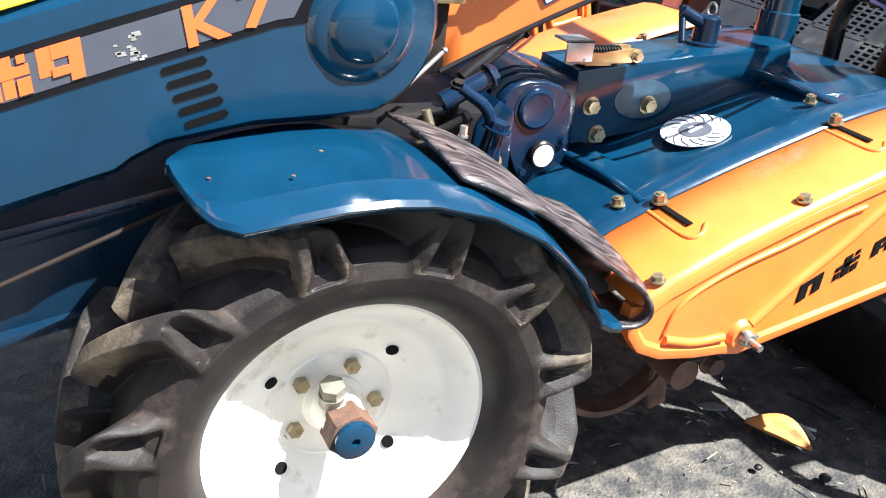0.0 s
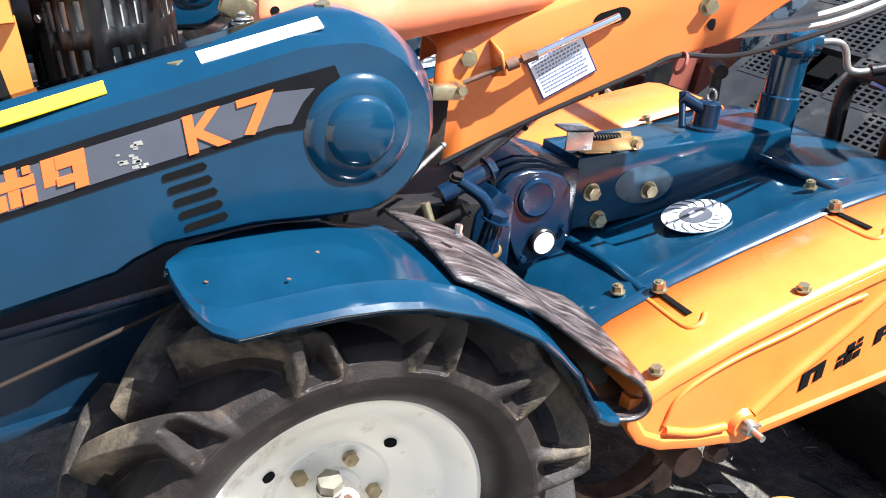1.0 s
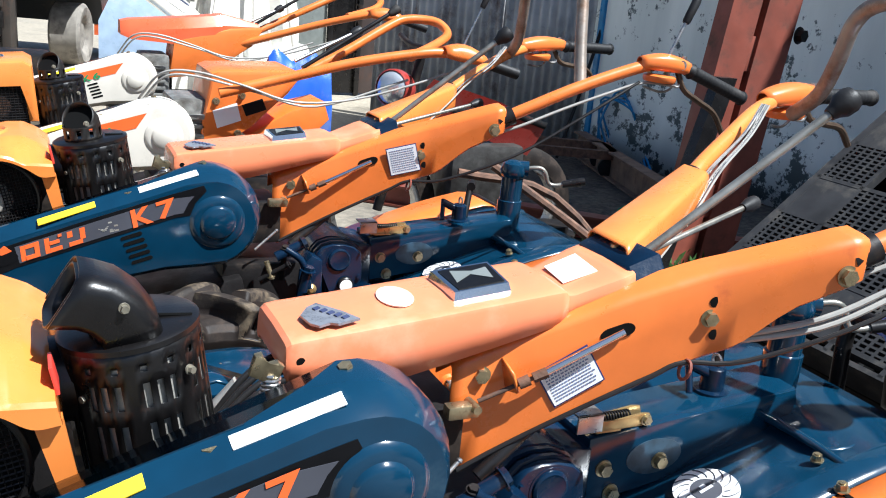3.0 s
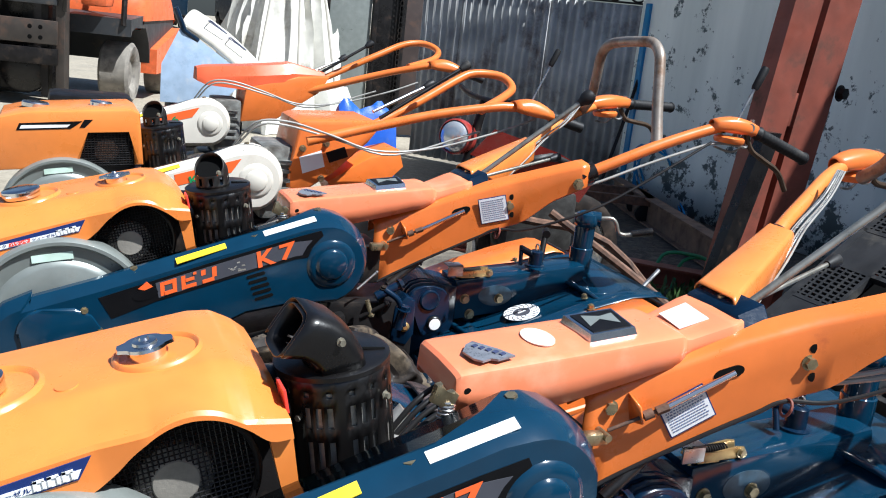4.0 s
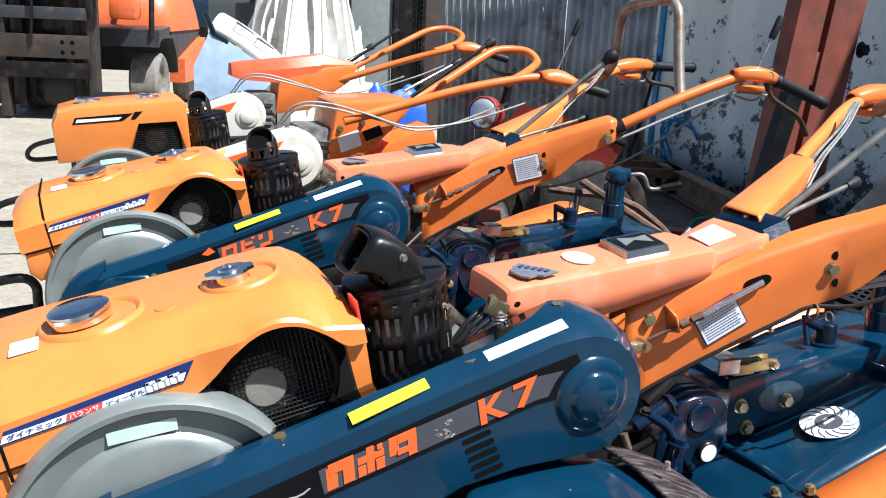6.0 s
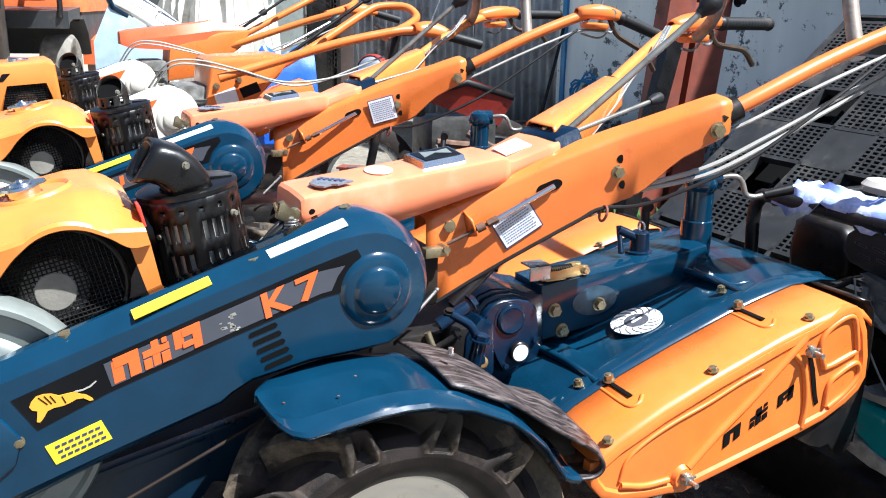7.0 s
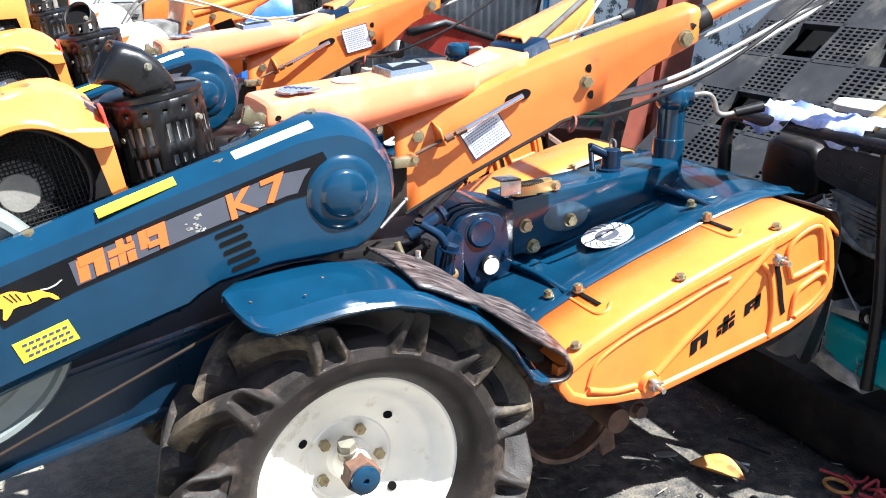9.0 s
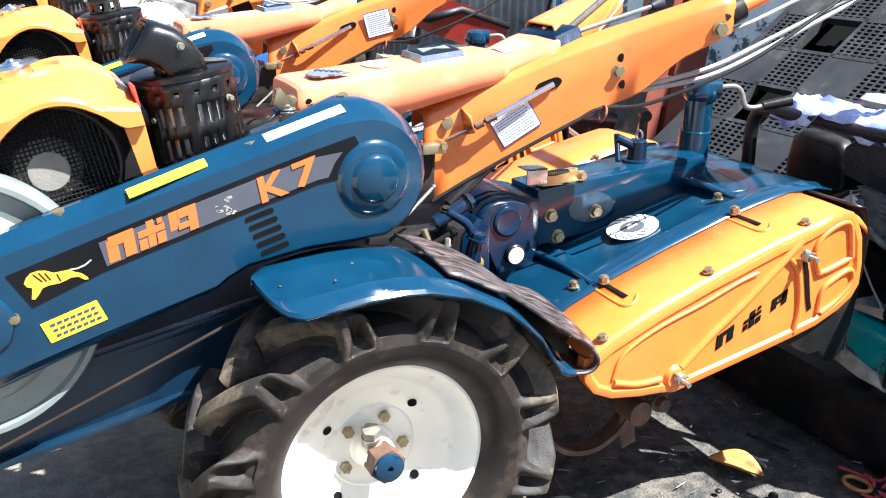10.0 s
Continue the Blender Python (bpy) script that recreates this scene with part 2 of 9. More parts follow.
def peeling_wall():
    m, n, l, b = nodes_of("peeling pale blue wall")
    geo = n.new("ShaderNodeNewGeometry")
    a = n.new("ShaderNodeTexNoise")
    a.inputs["Scale"].default_value = 5.5
    a.inputs["Detail"].default_value = 12
    a.inputs["Roughness"].default_value = 0.72
    c = n.new("ShaderNodeTexNoise")
    c.inputs["Scale"].default_value = 0.9
    c.inputs["Detail"].default_value = 5
    st = n.new("ShaderNodeMapping")
    st.inputs["Scale"].default_value = (4, 4, 0.5)
    l.new(geo.outputs["Position"], st.inputs[0])
    l.new(geo.outputs["Position"], a.inputs["Vector"])
    l.new(st.outputs[0], c.inputs["Vector"])
    r0 = n.new("ShaderNodeValToRGB")
    r0.color_ramp.elements[0].color = (0.68, 0.73, 0.71, 1)
    r0.color_ramp.elements[0].position = 0.35
    r0.color_ramp.elements[1].color = (0.86, 0.90, 0.87, 1)
    r0.color_ramp.elements[1].position = 0.65
    l.new(c.outputs["Fac"], r0.inputs[0])
    # flaked patches, more of them in the damp lower part of the plaster
    sep = n.new("ShaderNodeSeparateXYZ")
    l.new(geo.outputs["Position"], sep.inputs[0])
    damp = n.new("ShaderNodeMath")
    damp.operation = "MULTIPLY_ADD"
    l.new(sep.outputs["Z"], damp.inputs[0])
    damp.inputs[1].default_value = -0.075
    l.new(a.outputs["Fac"], damp.inputs[2])
    r1 = n.new("ShaderNodeMapRange")
    r1.inputs["From Min"].default_value, r1.inputs["From Max"].default_value = 0.495, 0.53
    l.new(damp.outputs[0], r1.inputs["Value"])
    mix = n.new("ShaderNodeMix")
    mix.data_type = "RGBA"
    l.new(r1.outputs[0], mix.inputs["Factor"])
    l.new(r0.outputs[0], mix.inputs["A"])
    mix.inputs["B"].default_value = (0.10, 0.125, 0.13, 1)
    l.new(mix.outputs["Result"], b.inputs["Base Color"])
    b.inputs["Roughness"].default_value = 0.75
    bp = n.new("ShaderNodeBump")
    bp.inputs["Strength"].default_value = 0.3
    bp.inputs["Distance"].default_value = 0.01
    l.new(a.outputs["Fac"], bp.inputs["Height"])
    l.new(bp.outputs[0], b.inputs["Normal"])
    return m


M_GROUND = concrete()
M_WALL = peeling_wall()
M_SHEET = surface("weathered galvanised sheet", (0.38, 0.38, 0.37), 0.5, metal=0.0, scale=4, vary=0.3, bump=0.05, stain=(0.12, 0.09, 0.08), stain_amount=0.4, stain_scale=3)

# ---- building tools ----
ORIGIN = Vector((0, 0, 0))


def thing(name, base, label, category, group="", kind=""):
    """A top-level Empty at the thing's base; parts made after it are given in the same metres as the yard."""
    global ORIGIN
    ORIGIN = Vector(base)
    ob = new(name)
    ob.empty_display_size = 0.1
    ob.location = ORIGIN
    return tagged(ob, label, category, group, kind)


def mesh_of(name, bm, mat, smooth=40):
    me = bpy.data.meshes.new(name)
    bmesh.ops.recalc_face_normals(bm, faces=bm.faces[:])
    for fc in bm.faces:
        fc.smooth = True
    for e in bm.edges:
        if len(e.link_faces) == 2 and e.calc_face_angle(0) > radians(smooth):
            e.smooth = False
    bm.to_mesh(me)
    bm.free()
    me.materials.append(mat)
    return me


def part(name, bm, mat, parent, label="", smooth=40):
    bmesh.ops.translate(bm, verts=bm.verts[:], vec=-ORIGIN)
    ob = new(name, mesh_of(name, bm, mat, smooth))
    ob.parent = parent
    return tagged(ob, label)


def solo(name, bm, mat, label, category, base, group="", kind="", smooth=40):
    """A thing that is one mesh, with its origin at its base."""
    bmesh.ops.translate(bm, verts=bm.verts[:], vec=-Vector(base))
    ob = new(name, mesh_of(name, bm, mat, smooth))
    ob.location = base
    return tagged(ob, label, category, group, kind)


def box(bm, lo, hi, bevel=0.0, m=None, seg=2):
    lo, hi = Vector(lo), Vector(hi)
    g = bmesh.ops.create_cube(bm, size=1)
    vs = g["verts"]
    for v in vs:
        v.co = Vector([lo[i] + (v.co[i] + 0.5) * (hi[i] - lo[i]) for i in range(3)])
    if m is not None:
        for v in vs:
            v.co = m @ v.co
    if bevel:
        es = list({e for v in vs for e in v.link_edges})
        bmesh.ops.bevel(bm, geom=es, offset=bevel, segments=seg, affect="EDGES", profile=0.6)
    return bm


def frame_of(d):
    d = Vector(d).normalized()
    a = Vector((0, 0, 1)) if abs(d.z) < 0.9 else Vector((1, 0, 0))
    u = d.cross(a).normalized()
    return u, d.cross(u).normalized(), d


def cyl(bm, a, b, r, seg=16, r2=None, caps=True, turn=0.0):
    a, b = Vector(a), Vector(b)
    r2 = r if r2 is None else r2
    u, v, d = frame_of(b - a)
    rings = []
    for c, rr in ((a, r), (b, r2)):
        rings.append([bm.verts.new(c + (u * math.cos(t) + v * math.sin(t)) * rr) for t in (turn + 2 * math.pi * i / seg for i in range(seg))])
    for i in range(seg):
        bm.faces.new((rings[0][i], rings[0][(i + 1) % seg], rings[1][(i + 1) % seg], rings[1][i]))
    if caps:
        bm.faces.new(rings[0][::-1])
        bm.faces.new(rings[1])
    return bm


def lathe(bm, axis_a, axis_d, profile, seg=32, closed=False):
    """profile: (distance along the axis, radius) pairs."""
    a = Vector(axis_a)
    u, v, d = frame_of(axis_d)
    rings = []
    for s, r in profile:
        if r < 1e-5:
            rings.append([bm.verts.new(a + d * s)])
        else:
            rings.append([bm.verts.new(a + d * s + (u * math.cos(t) + v * math.sin(t)) * r) for t in (2 * math.pi * i / seg for i in range(seg))])
    pairs = list(zip(rings, rings[1:]))
    if closed:
        pairs.append((rings[-1], rings[0]))
    for p, q in pairs:
        for i in range(seg):
            j = (i + 1) % seg
            if len(p) == 1 and len(q) == 1:
                continue
            if len(p) == 1:
                bm.faces.new((p[0], q[j], q[i]))
            elif len(q) == 1:
                bm.faces.new((p[i], p[j], q[0]))
            else:
                bm.faces.new((p[i], p[j], q[j], q[i]))
    return bm


def smooth_path(pts, n=6):
    """Catmull-Rom through the points."""
    P = [Vector(p) for p in pts]
    if len(P) < 3:
        return P
    P = [P[0] * 2 - P[1]] + P + [P[-1] * 2 - P[-2]]
    out = []
    for i in range(1, len(P) - 2):
        for k in range(n):
            t = k / n
            p0, p1, p2, p3 = P[i - 1], P[i], P[i + 1], P[i + 2]
            out.append(0.5 * (2 * p1 + (p2 - p0) * t + (2 * p0 - 5 * p1 + 4 * p2 - p3) * t * t + (3 * p1 - p0 - 3 * p2 + p3) * t ** 3))
    return out + [P[-2]]


def tube(bm, pts, r, seg=10, soft=0, caps=True, taper=None):
    P = smooth_path(pts, soft) if soft else [Vector(p) for p in pts]
    rings, u = [], None
    for i, p in enumerate(P):
        d = (P[min(i + 1, len(P) - 1)] - P[max(i - 1, 0)]).normalized()
        if u is None:
            u, v, _ = frame_of(d)
        else:
            u = (u - d * u.dot(d)).normalized()
            v = d.cross(u)
        rr = r if taper is None else r + (taper - r) * i / (len(P) - 1)
        rings.append([bm.verts.new(p + (u * math.cos(t) + v * math.sin(t)) * rr) for t in (2 * math.pi * k / seg for k in range(seg))])
    for a, b in zip(rings, rings[1:]):
        for k in range(seg):
            bm.faces.new((a[k], a[(k + 1) % seg], b[(k + 1) % seg], b[k]))
    if caps:
        bm.faces.new(rings[0][::-1])
        bm.faces.new(rings[-1])
    return bm


def prism(bm, outline, y0, y1, bevel=0.0, seg=2, both=False, m=None):
    """An (x, z) outline pushed from y0 to y1; bevel rounds the edge of the y0 face."""
    A = [bm.verts.new((x, y0, z)) for x, z in outline]
    B = [bm.verts.new((x, y1, z)) for x, z in outline]
    n = len(outline)
    fa = bm.faces.new(A)
    fb = bm.faces.new(B[::-1])
    for i in range(n):
        bm.faces.new((A[i], B[i], B[(i + 1) % n], A[(i + 1) % n]))
    made = A + B
    if m is not None:
        for v in made:
            v.co = m @ v.co
    if bevel:
        es = list(fa.edges) + (list(fb.edges) if both else [])
        bmesh.ops.bevel(bm, geom=es, offset=bevel, segments=seg, affect="EDGES", profile=0.5)
    return bm


def loft(bm, rows, close=False, caps=False):
    """Rows of points, all of one length, skinned to a sheet."""
    V = [[bm.verts.new(p) for p in r] for r in rows]
    for a, b in zip(V, V[1:]):
        k = len(a)
        for i in range(k if close else k - 1):
            bm.faces.new((a[i], a[(i + 1) % k], b[(i + 1) % k], b[i]))
    if caps:
        bm.faces.new(V[0][::-1])
        bm.faces.new(V[-1])
    return bm


def thicken(ob, t, offset=-1.0, bevel=0.0):
    md = ob.modifiers.new("thickness", "SOLIDIFY")
    md.thickness, md.offset = t, offset
    if bevel:
        b = ob.modifiers.new("edge", "BEVEL")
        b.width, b.segments, b.limit_method = bevel, 2, "ANGLE"
    return ob


def bolt(bm, p, d, r=0.008, h=0.006, washer=True, stem=0.0):
    """Hexagon head with washer, and a stub of thread."""
    p, d = Vector(p), Vector(d).normalized()
    if washer:
        cyl(bm, p, p + d * 0.0022, r * 1.35, 16)
    cyl(bm, p + d * 0.002, p + d * (0.002 + h), r, 6)
    if stem:
        cyl(bm, p + d * h, p + d * (h + stem), r * 0.55, 10)
    return bm


def grid_points(x0, x1, n):
    return [x0 + (x1 - x0) * i / (n - 1) for i in range(n)]


def along(pts, s):
    """Linear interpolation in a list of (x, z) pairs by x."""
    for (a, za), (b, zb) in zip(pts, pts[1:]):
        if s <= b:
            return za + (zb - za) * (s - a) / (b - a)
    return pts[-1][1]


def lettering(name, text, mat, parent, m, width, height, label="", slant=0.0, offset=0.0):
    """Built-in font, scaled to a width and height, laid with matrix m: x along the line, y up, z out of the surface."""
    cu = bpy.data.curves.new(name, "FONT")
    cu.body = text
    cu.extrude = 0.0
    cu.offset = offset
    tmp = bpy.data.objects.new(name, cu)
    scene.collection.objects.link(tmp)
    bpy.context.view_layer.update()
    me = bpy.data.meshes.new_from_object(tmp)
    bpy.data.objects.remove(tmp)
    xs = [v.co.x for v in me.vertices]
    ys = [v.co.y for v in me.vertices]
    bm = bmesh.new()
    bm.from_mesh(me)
    bpy.data.meshes.remove(me)
    for v in bm.verts:
        a = (v.co.x - min(xs)) / (max(xs) - min(xs)) * width
        b = (v.co.y - min(ys)) / (max(ys) - min(ys)) * height
        v.co = m @ Vector((a + slant * b, b, 0))
    return part(name, bm, mat, parent, label)


def decal(bm, quad2d, m, lift=0.0, thick=0.0006):
    """A thin sticker: outline in the plane of m (x, y), with a real edge."""
    A = [bm.verts.new(m @ Vector((x, y, lift + thick))) for x, y in quad2d]
    B = [bm.verts.new(m @ Vector((x, y, lift - 0.001))) for x, y in quad2d]
    n = len(A)
    bm.faces.new(A)
    for i in range(n):
        bm.faces.new((A[i], A[(i + 1) % n], B[(i + 1) % n], B[i]))
    return bm


def plane_at(o, xdir, ydir):
    x = Vector(xdir).normalized()
    y = Vector(ydir)
    y = (y - x * y.dot(x)).normalized()
    z = x.cross(y)
    return Matrix((( x.x, y.x, z.x, o[0]), (x.y, y.y, z.y, o[1]), (x.z, y.z, z.z, o[2]), (0, 0, 0, 1)))


SIDE = plane_at((0, 0, 0), (1, 0, 0), (0, 0, 1))      # x to the right, z up, facing -y

# ---- the power tillers ----
# All shapes are given for the first tiller of the row, in metres of the yard; the others are shifted along the row.
MID = 1.16                                             # middle plane of the handles and the hood


def arc(cx, cz, r, a0, a1, n=8, rz=None):
    rz = r if rz is None else rz
    return [(cx + r * math.cos(radians(a0 + (a1 - a0) * i / n)), cz + rz * math.sin(radians(a0 + (a1 - a0) * i / n))) for i in range(n + 1)]


def shifted(outline, k):
    """Outline pushed outwards by k."""
    n, out = len(outline), []
    area = sum(outline[i][0] * outline[(i + 1) % n][1] - outline[(i + 1) % n][0] * outline[i][1] for i in range(n))
    s = 1 if area > 0 else -1
    for i in range(n):
        (x0, z0), (x1, z1), (x2, z2) = outline[i - 1], outline[i], outline[(i + 1) % n]
        a = Vector((z1 - z0, x0 - x1))
        b = Vector((z2 - z1, x1 - x2))
        a = a.normalized() if a.length > 1e-9 else b.normalized()
        b = b.normalized() if b.length > 1e-9 else a
        d = a + b
        d = d / max(d.length_squared / 2, 0.5)
        out.append((x1 + d.x * k * s, z1 + d.y * k * s))
    return out


M_DULLBOLT = surface("khaki-grey bolt", (0.24, 0.22, 0.17), 0.5, metal=0.5, scale=60, vary=0.3)


def ease(a, b, x):
    t = np.clip((x - a) / (b - a), 0.0, 1.0)
    return t * t * (3 - 2 * t)


def farm_tyre(cx, yc, cz, side, fine):
    """Moulded farm tyre in one mesh: twelve slanting cleats to a side, each forked round a pit where it runs down the side wall."""
    nu = 12 * fine
    dense = 12 + (fine * 2) // 3
    # 0 at the bead, 1 on the middle line; rows lie closer round the cleats' forks
    sv = np.concatenate([np.linspace(0, 0.33, 6)[:-1], np.linspace(0.33, 0.63, dense)[:-1], np.linspace(0.63, 1, 8 + fine // 6)])
    way = np.array([0, 0.10, 0.22, 0.34, 0.46, 0.58, 0.70, 0.85, 1.0])
    low = np.interp(sv, way, [0.030, 0.052, 0.067, 0.0715, 0.067, 0.054, 0.036, 0.018, 0.0]), np.interp(sv, way, [0.162, 0.171, 0.190, 0.211, 0.229, 0.241, 0.248, 0.250, 0.251])
    top = np.interp(sv, way, [0.030, 0.052, 0.068, 0.0755, 0.081, 0.081, 0.066, 0.033, 0.0]), np.interp(sv, way, [0.162, 0.171, 0.192, 0.214, 0.243, 0.282, 0.2925, 0.296, 0.297])
    th = np.arange(nu) * 2 * np.pi / nu
    pitch = 2 * np.pi / 12
    rng = np.random.default_rng(5)
    wob = rng.normal(0, 0.02, 12)

    S = np.concatenate([sv, 1 + (1 - sv[:-1])[::-1]])     # over to the other bead
    shear = 0.36 * np.clip((1 - np.abs(1 - S) - 0.56) / 0.44, 0, None) ** 1.15

    def cleat(S, shift, past):
        # S: across, 0 bead .. 1 middle, over 1 beyond it
        f = np.clip((S - 0.56) / 0.44, 0, None)
        ang = th[:, None] + shear[None, :] - shift - 0.36 * f ** 1.15
        k = np.round(ang / pitch)
        d = ang - k * pitch - wob[(k.astype(int)) % 12] * 0.5
        wide = np.where(S > 0.56, 0.074 - 0.010 * f, 0.074 + 0.16 * (0.56 - S))
        m = 1 - ease(wide - 0.012, wide + 0.060, np.abs(d))
        m = m * ease(0.24, 0.50, S) * (1 - ease(past, past + 0.10, f))
        # the fork's pit, a triangle that widens towards the bead
        pit = np.clip((0.585 - S) / 0.20, 0, 1) * 0.085
        hole = (1 - ease(pit * 0.55, pit + 0.028, np.abs(d + 0.01))) * ease(0.36, 0.40, S) * (1 - ease(0.56, 0.60, S))
        return m * (1 - 1.05 * hole)

    phase = math.radians(14.5)
    near = cleat(S[None, :], phase, 1.0)
    far = cleat((2 - S)[None, :], phase + pitch / 2, 1.0)
    m = np.maximum(near, far)
    lw, lr = np.concatenate([low[0], -low[0][:-1][::-1]]), np.concatenate([low[1], low[1][:-1][::-1]])
    tw, tr = np.concatenate([top[0], -top[0][:-1][::-1]]), np.concatenate([top[1], top[1][:-1][::-1]])
    W = lw[None, :] * (1 - m) + tw[None, :] * m
    R = lr[None, :] * (1 - m) + tr[None, :] * m
    R = R + 0.0012 * np.sin(7 * th[:, None] + 9 * S[None, :]) * (m > 0.5)
    TH = th[:, None] + shear[None, :]
    X, Z, Y = cx + R * np.cos(TH), np.maximum(cz + R * np.sin(TH), -0.002), yc + side * W      # pressed flat on the ground
    nv = len(S)
    co = np.stack([X, Y, Z], -1).reshape(-1, 3)
    i, j = np.meshgrid(np.arange(nu), np.arange(nv - 1), indexing="ij")
    i2 = (i + 1) % nu
    quads = np.stack([i * nv + j, i * nv + j + 1, i2 * nv + j + 1, i2 * nv + j], -1).reshape(-1, 4)
    if side < 0:
        quads = quads[:, ::-1]
    me = bpy.data.meshes.new("tyre")
    me.from_pydata((co - np.array(ORIGIN)).tolist(), [], quads.tolist())
    mud = (m[:, :-1] > 0.45).reshape(-1).astype(np.int32)
    me.materials.append(M_TYRE)
    me.materials.append(M_LUG)
    me.polygons.foreach_set("material_index", mud)
    me.polygons.foreach_set("use_smooth", np.ones(len(quads), dtype=bool))
    me.update()
    me.set_sharp_from_angle(angle=radians(70))
    return me


def tyre_wheel(root, yc, side, fine=20):
    """Cream steel wheel with a cleated farm tyre; side -1 faces the camera's side of the row."""
    cx, cz = 0.613, 0.271
    wheel = part("wheel", lathe(bmesh.new(), (cx, yc, cz), (0, side, 0), [(a, 0.957 * r) for a, r in (
        (0.018, 0.171), (0.028, 0.1735), (0.034, 0.1715), (0.033, 0.167), (0.025, 0.162), (0.014, 0.150), (0.008, 0.138), (0.005, 0.129), (0.001, 0.126),
        (-0.008, 0.108), (-0.020, 0.082), (-0.025, 0.076), (-0.024, 0.072), (-0.027, 0.068), (-0.027, 0.034), (-0.020, 0.032),
        (-0.020, 0.0), (-0.040, 0.0), (-0.045, 0.09), (-0.03, 0.130), (-0.045, 0.152), (-0.056, 0.171), (-0.05, 0.150), (-0.02, 0.140), (0.012, 0.146))], 64, closed=False),
        M_RIM, root, "cream-white painted steel wheel disc")
    tyre = new("tyre", farm_tyre(cx, yc, cz, side, fine))
    tyre.parent = wheel
    tagged(tyre, "dusty black rubber farm tyre with muddy cleats")
    face = yc + side * -0.028
    for i in range(5):
        t = radians(68 + 72 * i)
        bb = bmesh.new()
        bolt(bb, (cx + 0.052 * math.cos(t), face, cz + 0.052 * math.sin(t)), (0, side, 0), 0.0095, 0.008, washer=False)
        part("wheel_bolt", bb, M_ZINC, wheel, "yellowed zinc wheel bolt")
    for t in (48, 147, 228, 318):
        t = radians(t)
        hb = bmesh.new()
        q = Vector((cx + 0.093 * math.cos(t), yc - side * 0.0115, cz + 0.093 * math.sin(t)))
        d = Vector((-0.42 * math.cos(t), side, -0.42 * math.sin(t))).normalized()
        cyl(hb, q - d * 0.002, q + d * 0.0012, 0.0075, 16)
        part("vent_hole", hb, M_HOLE, wheel)
    hub = bmesh.new()
    lathe(hub, (cx, face, cz), (0, side, 0), [(-0.006, 0.0), (-0.006, 0.038), (0.006, 0.036), (0.010, 0.029), (0.045, 0.026), (0.047, 0.0)], 24)
    hub = part("hub", hub, M_RIM, wheel, "cream painted hub with chipped edges")
    nut = bmesh.new()
    cyl(nut, (cx, face + side * 0.040, cz), (cx, face + side * 0.072, cz), 0.029, 6, turn=0.3)
    part("axle_nut", nut, M_RUST, wheel, "rusty hexagonal axle end")
    cap = bmesh.new()
    lathe(cap, (cx, face + side * 0.070, cz), (0, side, 0), [(0.0, 0.0235), (0.008, 0.0235), (0.010, 0.021), (0.010, 0.005), (0.004, 0.004), (0.004, 0.0)], 24)
    part("axle_end", cap, M_BLUE, wheel, "blue painted axle tip")
    sb = bmesh.new()
    p = Vector((cx - 0.012, face + side * 0.030, cz + 0.022))
    d = Vector((-0.12, side * 0.25, 0.95)).normalized()
    cyl(sb, p, p + d * 0.010, 0.0145, 20)
    cyl(sb, p + d * 0.011, p + d * 0.016, 0.015, 20)
    cyl(sb, p + d * 0.016, p + d * 0.030, 0.0145, 6)
    part("lock_bolt", sb, M_DULLBOLT, wheel, "grey locking bolt on the hub")
    if side < 0:
        m = Matrix.Translation((cx - 0.050, face + side * 0.002, cz - 0.050)) @ SIDE @ Matrix.Rotation(radians(28), 4, "Z")
        lettering("chalk_number", "19", M_INK, wheel, m, 0.022, 0.016)
    return wheel


